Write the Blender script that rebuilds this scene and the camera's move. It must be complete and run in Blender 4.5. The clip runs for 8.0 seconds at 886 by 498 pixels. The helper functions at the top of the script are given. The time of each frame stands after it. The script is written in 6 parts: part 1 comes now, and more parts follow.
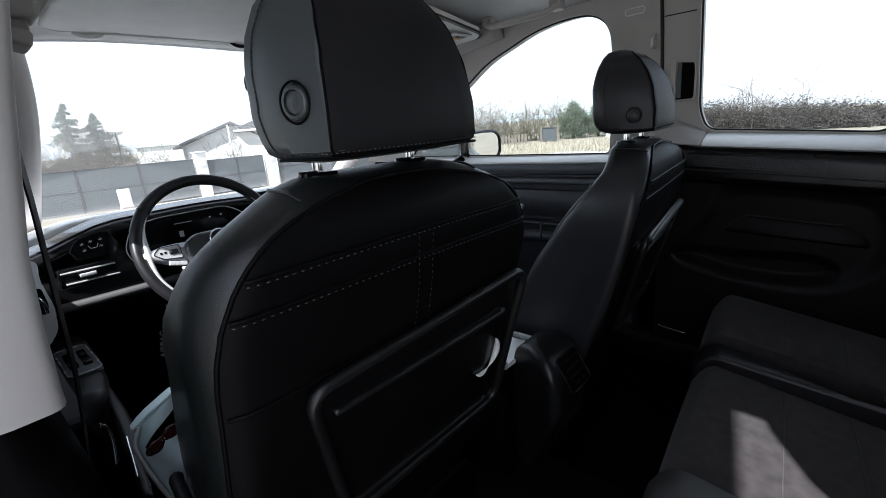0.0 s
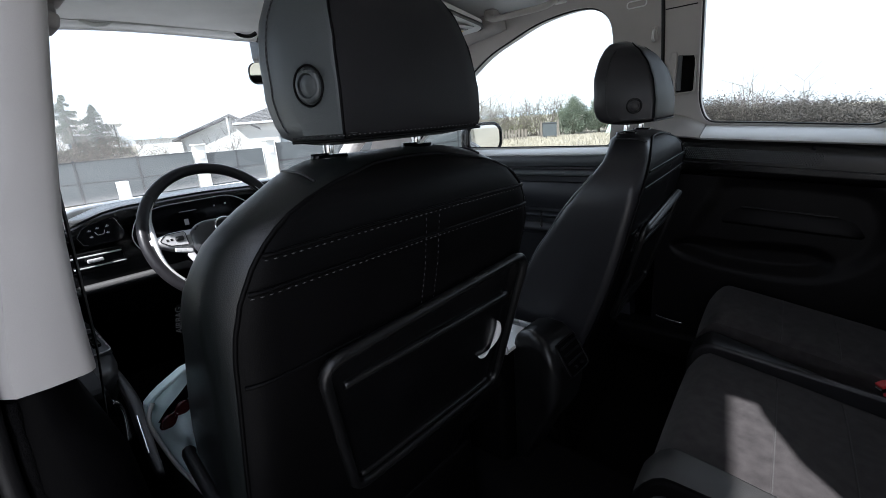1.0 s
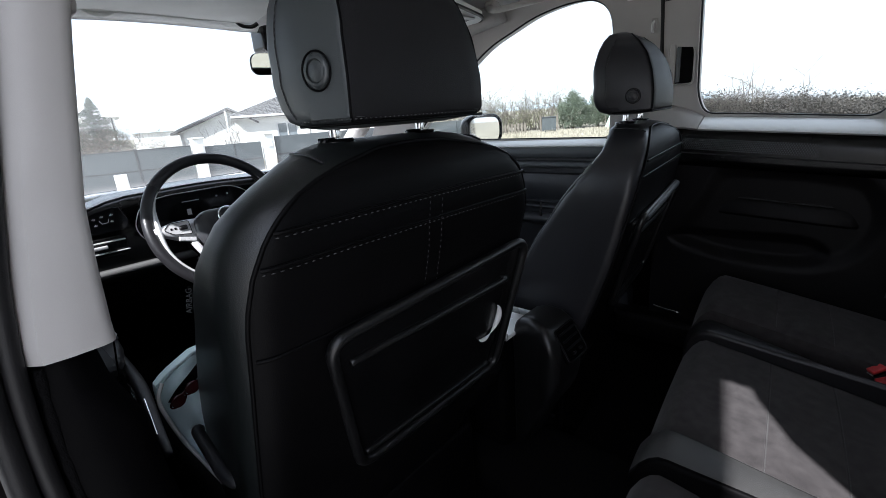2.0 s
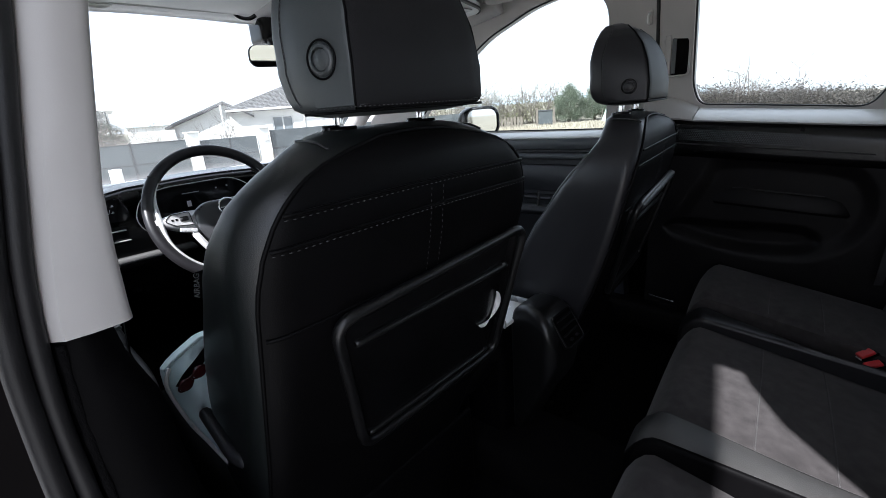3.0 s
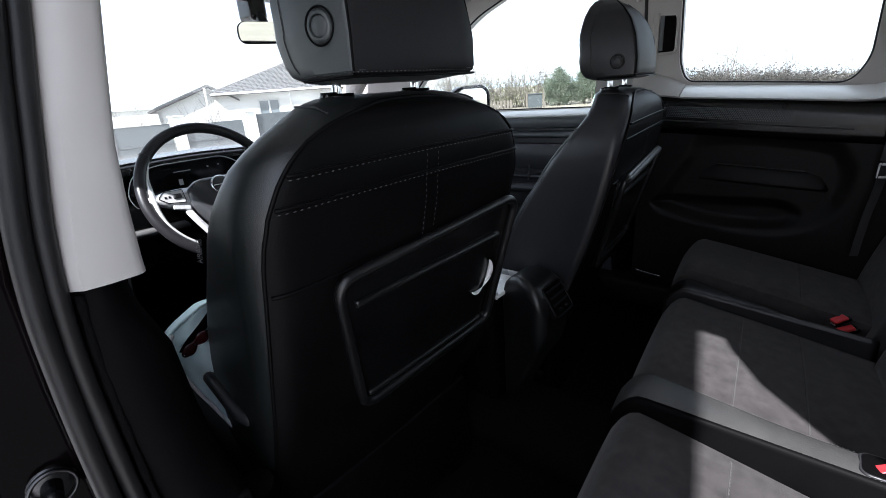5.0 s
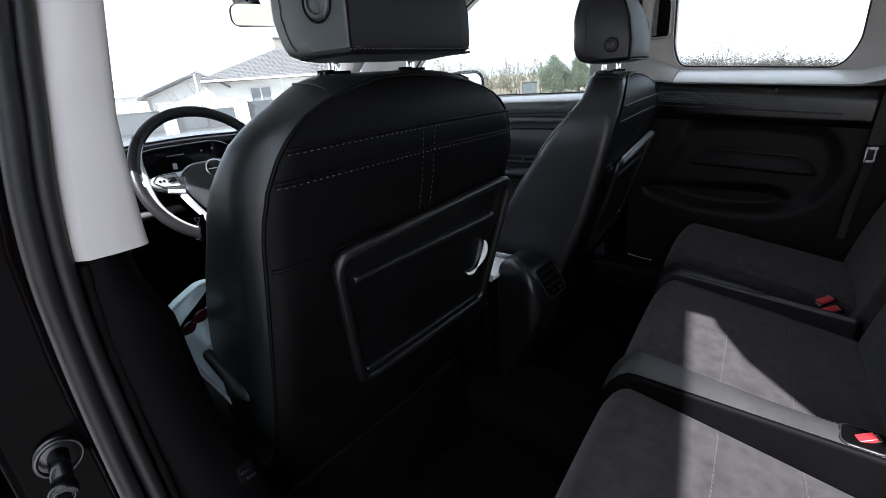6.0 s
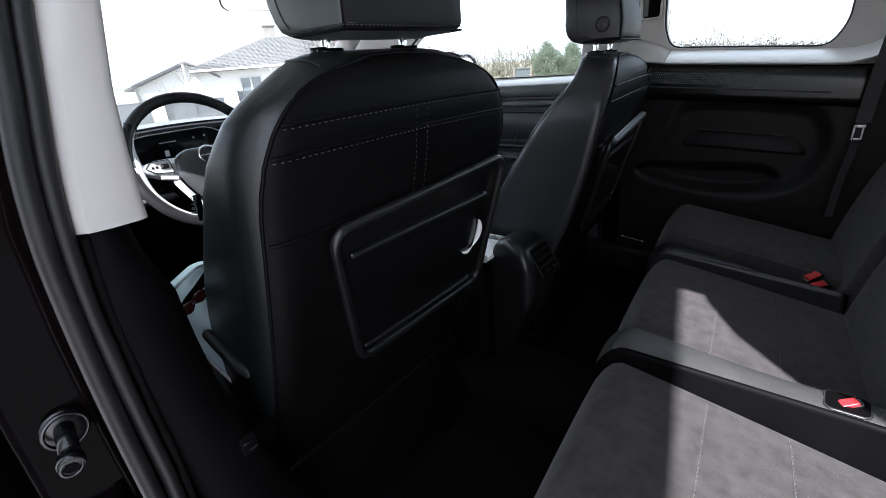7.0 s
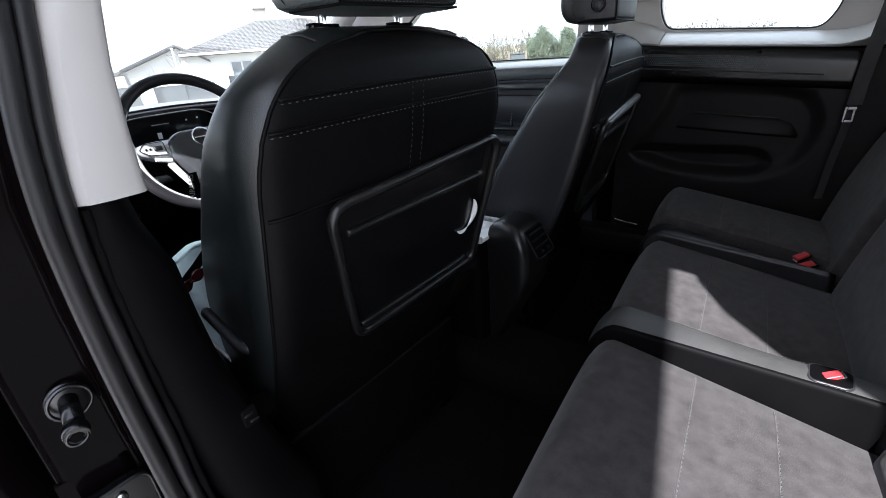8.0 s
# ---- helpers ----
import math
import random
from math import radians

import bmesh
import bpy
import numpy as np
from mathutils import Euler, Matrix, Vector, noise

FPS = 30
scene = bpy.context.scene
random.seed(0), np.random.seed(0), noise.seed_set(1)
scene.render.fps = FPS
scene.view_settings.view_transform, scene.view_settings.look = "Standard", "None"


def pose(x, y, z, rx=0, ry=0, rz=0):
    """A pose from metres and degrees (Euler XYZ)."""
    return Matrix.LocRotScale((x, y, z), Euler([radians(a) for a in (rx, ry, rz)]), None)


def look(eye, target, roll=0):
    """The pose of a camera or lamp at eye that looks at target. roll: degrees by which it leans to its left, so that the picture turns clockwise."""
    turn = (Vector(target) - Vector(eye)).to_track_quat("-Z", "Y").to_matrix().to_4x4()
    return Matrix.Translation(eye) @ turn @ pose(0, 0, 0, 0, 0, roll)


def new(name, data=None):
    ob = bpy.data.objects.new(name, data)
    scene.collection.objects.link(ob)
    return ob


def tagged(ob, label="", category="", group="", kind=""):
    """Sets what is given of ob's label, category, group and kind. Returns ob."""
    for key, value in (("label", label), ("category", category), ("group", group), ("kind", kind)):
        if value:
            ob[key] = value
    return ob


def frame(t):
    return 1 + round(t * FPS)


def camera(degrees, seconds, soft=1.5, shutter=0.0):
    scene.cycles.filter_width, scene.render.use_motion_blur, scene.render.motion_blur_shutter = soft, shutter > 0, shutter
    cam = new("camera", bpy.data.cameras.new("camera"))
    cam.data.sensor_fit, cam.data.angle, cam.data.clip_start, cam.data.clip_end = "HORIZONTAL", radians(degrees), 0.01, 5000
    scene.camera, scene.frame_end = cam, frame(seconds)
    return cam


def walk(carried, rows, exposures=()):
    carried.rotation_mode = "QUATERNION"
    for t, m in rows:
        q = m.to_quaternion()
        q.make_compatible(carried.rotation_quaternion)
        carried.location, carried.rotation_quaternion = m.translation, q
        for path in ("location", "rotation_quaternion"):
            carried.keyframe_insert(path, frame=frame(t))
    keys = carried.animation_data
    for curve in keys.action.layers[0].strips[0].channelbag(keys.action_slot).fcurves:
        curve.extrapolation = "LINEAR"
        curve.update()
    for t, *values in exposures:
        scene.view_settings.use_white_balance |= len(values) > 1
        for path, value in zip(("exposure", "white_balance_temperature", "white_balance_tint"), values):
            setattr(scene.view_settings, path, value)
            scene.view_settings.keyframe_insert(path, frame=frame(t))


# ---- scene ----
cam = camera(89.4, 8.0, soft=0.5)
EXPOSURE = 2.2
PATH = [
    (0, (-0.749, -0.372, 1.234), (0.663, 0.944, 0.709), -4.9),
    (0.5, (-0.761, -0.377, 1.229), (0.65, 0.936, 0.693), -4.7),
    (1, (-0.772, -0.381, 1.224), (0.637, 0.929, 0.677), -4.5),
    (1.5, (-0.781, -0.385, 1.219), (0.626, 0.922, 0.66), -4.4),
    (3, (-0.808, -0.397, 1.209), (0.6, 0.891, 0.613), -4.5),
    (3.5, (-0.816, -0.4, 1.206), (0.596, 0.878, 0.594), -4.5),
    (4, (-0.823, -0.404, 1.201), (0.591, 0.863, 0.574), -4.4),
    (4.5, (-0.83, -0.408, 1.196), (0.586, 0.85, 0.554), -4.6),
    (6, (-0.851, -0.418, 1.18), (0.569, 0.799, 0.472), -4.4),
    (6.5, (-0.859, -0.424, 1.174), (0.561, 0.781, 0.444), -4.7),
    (7, (-0.864, -0.427, 1.167), (0.555, 0.764, 0.413), -5.0),
    (7.5, (-0.871, -0.429, 1.162), (0.544, 0.748, 0.379), -5.0),
    (8, (-0.876, -0.433, 1.158), (0.537, 0.729, 0.349), -4.9),
]
walk(cam, [(t, look(eye, target, roll)) for t, eye, target, roll in PATH], exposures=[(0.0, EXPOSURE, 5900, 13), (3.0, EXPOSURE + 0.2, 5900, 13), (4.5, EXPOSURE + 0.38, 5900, 13), (6.5, EXPOSURE + 0.68, 5900, 13), (8.0, EXPOSURE + 0.88, 5900, 13)])

# ---- world and light ----
SUN_WAY = Vector((0.60, 0.118, -0.58))
world = bpy.data.worlds.new("sky")
scene.world = world
world.use_nodes = True
wn = world.node_tree.nodes
sky = wn.new("ShaderNodeTexSky")
sky.sky_type = "NISHITA"
sky.sun_disc = False
sky.sun_elevation = math.asin(-SUN_WAY.normalized().z)
sky.sun_rotation = math.atan2(-SUN_WAY.x, -SUN_WAY.y)
sky.air_density, sky.dust_density, sky.ozone_density = 1.0, 1.5, 1.0
wn["Background"].inputs["Strength"].default_value = 0.15
# thin white high cloud over the blue
haze = wn.new("ShaderNodeMix")
haze.data_type = "RGBA"
haze.inputs[0].default_value = 0.88
haze.inputs[7].default_value = (2.05, 2.08, 2.14, 1)
world.node_tree.links.new(sky.outputs[0], haze.inputs[6])
world.node_tree.links.new(haze.outputs[2], wn["Background"].inputs["Color"])
sun_data = bpy.data.lights.new("sun", "SUN")
sun_data.energy, sun_data.angle, sun_data.color = 2.8, radians(0.6), (1.0, 0.96, 0.9)
sun = new("sun", sun_data)
sun.rotation_mode = "QUATERNION"
sun.rotation_quaternion = SUN_WAY.to_track_quat("-Z", "Y")
sun.location = (-5, 4, 8)


# ---- materials ----
def material(name, dark, light=None, rough=0.5, scale=20.0, fine=300.0, bump=0.1, depth=0.001, metal=0.0, gloss=0.5, rough_vary=0.1,
             cells=False, sheen=0.0, random_tint=0.0):
    m = bpy.data.materials.new(name)
    m.use_nodes = True
    nt = m.node_tree
    n, li = nt.nodes, nt.links
    b = n["Principled BSDF"]
    light = light or tuple(min(1, c * 1.35) for c in dark)
    co = n.new("ShaderNodeTexCoord")
    big = n.new("ShaderNodeTexNoise")
    big.inputs["Scale"].default_value, big.inputs["Detail"].default_value = scale, 6
    small = n.new("ShaderNodeTexVoronoi") if cells else n.new("ShaderNodeTexNoise")
    small.inputs["Scale"].default_value = fine
    for tex in (big, small):
        li.new(co.outputs["Object"], tex.inputs["Vector"])
    ramp = n.new("ShaderNodeValToRGB")
    ramp.color_ramp.elements[0].position, ramp.color_ramp.elements[1].position = 0.3, 0.7
    ramp.color_ramp.elements[0].color, ramp.color_ramp.elements[1].color = (*dark, 1), (*light, 1)
    mix = n.new("ShaderNodeMath")
    mix.operation = "MULTIPLY_ADD"
    mix.inputs[1].default_value = 0.3
    li.new(small.outputs[0], mix.inputs[0])
    scaled = n.new("ShaderNodeMath")
    scaled.operation = "MULTIPLY_ADD"
    scaled.inputs[1].default_value, scaled.inputs[2].default_value = 0.85, -0.05
    li.new(big.outputs[0], scaled.inputs[0])
    li.new(scaled.outputs[0], mix.inputs[2])
    if random_tint:
        info = n.new("ShaderNodeObjectInfo")
        tint = n.new("ShaderNodeMath")
        tint.operation = "MULTIPLY_ADD"
        tint.inputs[1].default_value = random_tint
        li.new(info.outputs["Random"], tint.inputs[0])
        li.new(mix.outputs[0], tint.inputs[2])
        li.new(tint.outputs[0], ramp.inputs[0])
    else:
        li.new(mix.outputs[0], ramp.inputs[0])
    li.new(ramp.outputs[0], b.inputs["Base Color"])
    rr = n.new("ShaderNodeMapRange")
    rr.inputs["To Min"].default_value, rr.inputs["To Max"].default_value = max(0.02, rough - rough_vary), min(1, rough + rough_vary)
    li.new(big.outputs[0], rr.inputs["Value"])
    li.new(rr.outputs[0], b.inputs["Roughness"])
    b.inputs["Metallic"].default_value = metal
    b.inputs["Specular IOR Level"].default_value = gloss
    b.inputs["Sheen Weight"].default_value = sheen
    if bump:
        bp = n.new("ShaderNodeBump")
        bp.inputs["Strength"].default_value, bp.inputs["Distance"].default_value = bump, depth
        li.new(small.outputs[0], bp.inputs["Height"])
        li.new(bp.outputs[0], b.inputs["Normal"])
    return m


LEATHER = material("black leather", (0.0135, 0.0130, 0.0145), (0.021, 0.0203, 0.0225), 0.34, 8, 900, 0.22, 0.0006, gloss=0.4, cells=True)
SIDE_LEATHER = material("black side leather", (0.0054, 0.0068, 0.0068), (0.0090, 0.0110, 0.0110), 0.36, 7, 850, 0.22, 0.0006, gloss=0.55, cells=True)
# pressed far below the side leather, so the seat back's shade is in the colour
SHADECLOTH = material("black seat back vinyl darkened for shade", (0.0016, 0.0015, 0.0017), (0.0030, 0.0028, 0.0031), 0.5, 9, 700, 0.2, 0.0005, gloss=0.09, cells=True)
# raised tone carries the sky sheen on the band's top
LITBAND = material("band leather lightened for its sheen", (0.036, 0.035, 0.034), (0.053, 0.0515, 0.050), 0.40, 14, 900, 0.35, 0.0007, gloss=0.55, cells=True)
SUEDE = material("dark grey suede cloth", (0.0275, 0.0250, 0.0250), (0.054, 0.0490, 0.0490), 0.95, 42, 600, 0.4, 0.0009, gloss=0.1, sheen=0.11)
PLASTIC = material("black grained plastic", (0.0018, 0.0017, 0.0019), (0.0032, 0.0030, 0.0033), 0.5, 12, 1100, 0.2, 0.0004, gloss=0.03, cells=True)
SATIN = material("satin black plastic", (0.0028, 0.0028, 0.0031), (0.0048, 0.0048, 0.0052), 0.24, 10, 1300, 0.10, 0.0003, gloss=0.5)
BLUEBLACK = material("blue black door plastic", (0.019, 0.0195, 0.0228), (0.029, 0.0298, 0.0342), 0.4, 9, 1000, 0.15, 0.0004, gloss=0.45, cells=True)
PIANO = material("gloss black panel", (0.004, 0.004, 0.0045), (0.006, 0.006, 0.0065), 0.12, 6, 300, 0.02, 0.0002, gloss=0.5, rough_vary=0.05)
CARPET = material("black carpet", (0.0034, 0.0032, 0.0034), (0.0060, 0.0057, 0.0060), 1.0, 30, 1500, 0.6, 0.003, gloss=0.05)
LINING = material("light grey headlining cloth", (0.68, 0.68, 0.67), (0.75, 0.75, 0.74), 0.95, 14, 1200, 0.25, 0.0006, gloss=0.1)
TRIM = material("grey pillar plastic", (0.41, 0.390, 0.372), (0.46, 0.438, 0.42), 0.55, 10, 1500, 0.15, 0.0004, gloss=0.4)
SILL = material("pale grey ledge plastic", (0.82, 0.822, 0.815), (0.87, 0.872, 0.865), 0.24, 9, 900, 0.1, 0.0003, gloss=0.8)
CHROME = material("bright chrome", (0.75, 0.76, 0.78), (0.82, 0.83, 0.84), 0.12, 20, 400, 0.02, 0.0002, metal=1.0, rough_vary=0.06)
SILVER = material("satin silver trim", (0.55, 0.555, 0.56), (0.63, 0.635, 0.64), 0.27, 20, 700, 0.05, 0.0002, metal=0.35)
THREAD = material("grey stitching thread", (0.062, 0.062, 0.062), (0.105, 0.105, 0.105), 0.8, 200, 2500, 0.3, 0.0004)
RED = material("red buckle plastic", (0.48, 0.020, 0.026), (0.60, 0.034, 0.040), 0.35, 20, 600, 0.05, 0.0003)
WHITE = material("white printed mark", (0.5, 0.5, 0.5), (0.6, 0.6, 0.6), 0.6, 30, 500, 0.0)
YELLOW = material("yellow warning print", (0.55, 0.42, 0.06), (0.65, 0.5, 0.1), 0.6, 30, 500, 0.0)
BLUECLOTH = material("pale blue bag cloth", (0.68, 0.85, 0.88), (0.76, 0.90, 0.92), 0.75, 12, 900, 0.3, 0.001, sheen=0.1)
GLASSES = material("dark red acetate", (0.035, 0.006, 0.008), (0.06, 0.012, 0.014), 0.15, 15, 300, 0.02, 0.0002)
RUBBER = material("black rubber seal", (0.0075, 0.0071, 0.0074), (0.014, 0.0134, 0.0139), 0.42, 25, 900, 0.25, 0.0006, gloss=0.28)
PAINT = material("dark plum car paint", (0.0014, 0.0009, 0.0011), (0.0026, 0.0017, 0.002), 0.14, 5, 1500, 0.02, 0.0002, gloss=0.025, rough_vary=0.05)
STEEL = material("worn dark steel", (0.035, 0.035, 0.037), (0.11, 0.11, 0.115), 0.32, 60, 700, 0.15, 0.0006, metal=1.0)
BELT = material("black belt webbing", (0.030, 0.029, 0.030), (0.048, 0.046, 0.048), 0.65, 60, 1400, 0.4, 0.0008)
ASPHALT = material("worn pale concrete", (0.30, 0.295, 0.285), (0.40, 0.39, 0.375), 0.9, 1.5, 60, 0.4, 0.01)
GRASS = material("dry grass ground", (0.19, 0.172, 0.135), (0.28, 0.258, 0.21), 1.0, 0.5, 14, 0.8, 0.06, gloss=0.1)
STRAW = material("dry grass blades", (0.24, 0.215, 0.16), (0.36, 0.33, 0.26), 0.9, 2, 30, 0.1, 0.002)
FENCE = material("slate grey fence panel", (0.052, 0.060, 0.063), (0.068, 0.077, 0.080), 0.75, 2.2, 40, 0.05, 0.002, gloss=0.25, random_tint=0.15)
FENCE_DARK = material("dark fence rail", (0.014, 0.016, 0.017), (0.026, 0.028, 0.030), 0.6, 4, 60, 0.1, 0.002)
RENDERED = material("pale rendered wall", (0.62, 0.61, 0.58), (0.74, 0.73, 0.70), 0.9, 0.8, 50, 0.3, 0.006)
ROOFTILE = material("grey brown roof tile", (0.045, 0.042, 0.040), (0.08, 0.075, 0.072), 0.85, 2, 40, 0.3, 0.006, random_tint=0.25)
BARK = material("grey brown bark", (0.10, 0.085, 0.07), (0.17, 0.15, 0.125), 0.95, 6, 60, 0.5, 0.01)
TWIG = material("bare winter twigs", (0.085, 0.074, 0.064), (0.15, 0.132, 0.113), 0.95, 3, 60, 0.1, 0.002)
CONIFER = material("dark conifer needles", (0.060, 0.078, 0.054), (0.125, 0.150, 0.105), 0.85, 2.5, 30, 0.1, 0.003)
BUSHLEAF = material("yellow green shrub leaves", (0.085, 0.095, 0.04), (0.17, 0.17, 0.09), 0.85, 1.5, 30, 0.1, 0.003)
# distance haze is put into this colour
HILL = material("hazy blue grey hill", (0.30, 0.36, 0.40), (0.36, 0.42, 0.46), 1.0, 0.01, 0.2, 0.0)
BRUSH = material("brown grey winter brush", (0.026, 0.023, 0.021), (0.066, 0.060, 0.053), 0.95, 1.2, 25, 0.1, 0.003)
TANBRUSH = material("tan withered brush", (0.15, 0.122, 0.096), (0.25, 0.21, 0.17), 0.95, 1.2, 25, 0.1, 0.003)
DOORGREY = material("dark grey door plastic", (0.020, 0.020, 0.021), (0.034, 0.034, 0.036), 0.45, 12, 1100, 0.15, 0.0004, gloss=0.4)
DOORBLACK = material("black door panel plastic", (0.0046, 0.0041, 0.0045), (0.0076, 0.0069, 0.0075), 0.42, 12, 1100, 0.2, 0.0004, gloss=0.14, cells=True)
DASHTOP = material("smooth dark dashboard skin", (0.02, 0.02, 0.021), (0.03, 0.03, 0.031), 0.22, 10, 900, 0.08, 0.0003, gloss=0.9)
BANDGREY = material("grey door band plastic", (0.085, 0.091, 0.097), (0.11, 0.117, 0.124), 0.45, 9, 1000, 0.15, 0.0004, gloss=0.4, cells=True)
# shaded copy of the head restraint leather, for the rear face
SHADEHIDE = material("leather darkened as if shaded", (0.0115, 0.0112, 0.0122), (0.0180, 0.0175, 0.0190), 0.55, 8, 850, 0.22, 0.0006, gloss=0.16, cells=True)
SHEENGREY = material("grey tone of the lower dash sheen", (0.10, 0.10, 0.099), (0.13, 0.13, 0.129), 0.5, 9, 1000, 0.12, 0.0004, gloss=0.3)
# lit copy of the same leather, for the side facing the open door
LITHIDE = material("leather lightened as if lit", (0.040, 0.0455, 0.0465), (0.054, 0.061, 0.0625), 0.44, 7, 850, 0.2, 0.0006, gloss=0.9, cells=True)
# copy of the seat leather, toned to match the light on the passenger seat
FARHIDE = material("seat leather toned for the passenger side light", (0.0150, 0.0148, 0.0168), (0.0232, 0.0229, 0.0257), 0.32, 8, 900, 0.22, 0.0006, gloss=0.42, rough_vary=0.04, cells=True)
HOODSKIN = material("satin black console skin", (0.0045, 0.0045, 0.0047), (0.0075, 0.0075, 0.0078), 0.33, 9, 1000, 0.12, 0.0003, gloss=0.52)
HUBSKIN = material("smooth dark hub plastic", (0.030, 0.031, 0.034), (0.040, 0.041, 0.044), 0.30, 9, 900, 0.08, 0.0003, gloss=0.6)
PALEGREEN = material("pale green window reflection", (0.30, 0.42, 0.36), (0.38, 0.50, 0.43), 0.8, 1, 30, 0.1, 0.002)


def glass_material(name, tint, haze_share=0.0):
    m = bpy.data.materials.new(name)
    m.use_nodes = True
    n, li = m.node_tree.nodes, m.node_tree.links
    n.remove(n["Principled BSDF"])
    clear, shine, mix, edge = n.new("ShaderNodeBsdfTransparent"), n.new("ShaderNodeBsdfGlossy"), n.new("ShaderNodeMixShader"), n.new("ShaderNodeLayerWeight")
    power, fres = n.new("ShaderNodeMath"), n.new("ShaderNodeMath")
    power.operation, power.inputs[1].default_value = "POWER", 4.0
    fres.operation, fres.inputs[1].default_value, fres.inputs[2].default_value = "MULTIPLY_ADD", 0.45, 0.03
    li.new(edge.outputs["Facing"], power.inputs[0])
    li.new(power.outputs[0], fres.inputs[0])
    clear.inputs["Color"].default_value = (*tint, 1)
    shine.inputs["Roughness"].default_value = 0.01
    li.new(fres.outputs[0], mix.inputs[0])
    li.new(clear.outputs[0], mix.inputs[1])
    li.new(shine.outputs[0], mix.inputs[2])
    last = mix
    # thin white film put into the glass to imitate the hazy view
    if haze_share:
        film, veil, co, tex, amount = n.new("ShaderNodeBsdfTranslucent"), n.new("ShaderNodeMixShader"), n.new("ShaderNodeTexCoord"), n.new("ShaderNodeTexNoise"), n.new("ShaderNodeMapRange")
        tex.inputs["Scale"].default_value, tex.inputs["Detail"].default_value = 3.0, 6
        amount.inputs["To Min"].default_value, amount.inputs["To Max"].default_value = haze_share * 0.6, haze_share * 1.4
        film.inputs["Color"].default_value = (0.9, 0.9, 0.9, 1)
        li.new(co.outputs["Object"], tex.inputs["Vector"])
        li.new(tex.outputs[0], amount.inputs["Value"])
        li.new(amount.outputs[0], veil.inputs[0])
        li.new(mix.outputs[0], veil.inputs[1])
        li.new(film.outputs[0], veil.inputs[2])
        last = veil
    li.new(last.outputs[0], n["Material Output"].inputs["Surface"])
    return m


CLEAR = glass_material("clear car glass", (0.93, 0.96, 0.95))
HAZED = glass_material("hazed windscreen glass", (0.92, 0.95, 0.95), 0.018)
MIRROR = material("mirror glass", (0.85, 0.86, 0.86), (0.88, 0.89, 0.89), 0.02, 5, 50, 0.0, metal=1.0, rough_vary=0.0)
DARKPANE = material("dark house window glass", (0.10, 0.12, 0.13), (0.18, 0.20, 0.21), 0.08, 1, 10, 0.0, rough_vary=0.03)


# ---- building helpers ----
def thing(name, at=(0, 0, 0), label="", category="", group="", kind="", turn=0.0):
    ob = new(name)
    ob.empty_display_size = 0.05
    ob.location = at
    ob.rotation_euler = (0, 0, radians(turn))
    return tagged(ob, label, category, group, kind)


def weigh_normals(me):
    """Large faces stay flat, only their rounded edges turn."""
    acc = np.zeros((len(me.vertices), 3))
    for p in me.polygons:
        acc[list(p.vertices)] += np.array(p.normal) * p.area
    size = np.linalg.norm(acc, axis=1, keepdims=True)
    acc = acc / np.maximum(size, 1e-12)
    me.normals_split_custom_set_from_vertices([tuple(v) for v in acc])


def link_mesh(name, verts, faces, mat, smooth=True):
    me = bpy.data.meshes.new(name)
    me.from_pydata([tuple(v) for v in verts], [], faces)
    me.validate()
    bm = bmesh.new()
    bm.from_mesh(me)
    bmesh.ops.recalc_face_normals(bm, faces=bm.faces)
    bm.to_mesh(me)
    bm.free()
    if smooth:
        me.polygons.foreach_set("use_smooth", [True] * len(me.polygons))
        if len(me.polygons) < 4000:
            weigh_normals(me)
    me.materials.append(mat)
    return new(name, me)


def part(name, geo, mat, parent=None, label="", smooth=True, at=None, turn=None):
    """geo: (verts, faces) or a list of such, joined into one mesh. Coordinates are those of the parent."""
    if isinstance(geo, list):
        geo = joined(geo)
    ob = link_mesh(name, geo[0], geo[1], mat, smooth)
    if parent is not None:
        ob.parent = parent
    if at is not None:
        ob.location = at
    if turn is not None:
        ob.rotation_euler = [radians(a) for a in turn]
    return tagged(ob, label)


def joined(geos):
    vs, fs = [], []
    for v, f in geos:
        k = len(vs)
        vs.extend(v)
        fs.extend([tuple(i + k for i in face) for face in f])
    return vs, fs


def moved(geo, m):
    return [tuple(m @ Vector(v)) for v in geo[0]], geo[1]


def sharp(ob, angle=35):
    """Flat where faces meet at more than the angle, smooth elsewhere."""
    if "custom_normal" in ob.data.attributes:
        ob.data.attributes.remove(ob.data.attributes["custom_normal"])
    bm = bmesh.new()
    bm.from_mesh(ob.data)
    for e in bm.edges:
        e.smooth = len(e.link_faces) == 2 and e.calc_face_angle(0) < radians(angle)
    bm.to_mesh(ob.data)
    bm.free()
    return ob


def box(c, s, bevel=0.0, segments=2, m=None):
    bm = bmesh.new()
    bmesh.ops.create_cube(bm, size=1)
    for v in bm.verts:
        v.co = Vector((v.co.x * s[0], v.co.y * s[1], v.co.z * s[2]))
    if bevel:
        bmesh.ops.bevel(bm, geom=bm.edges[:], offset=min(bevel, min(s) * 0.48), segments=segments, profile=0.5, affect="EDGES")
    for v in bm.verts:
        v.co = (m @ v.co if m else v.co) + Vector(c)
    bm.verts.index_update()
    out = [tuple(v.co) for v in bm.verts], [tuple(v.index for v in f.verts) for f in bm.faces]
    bm.free()
    return out


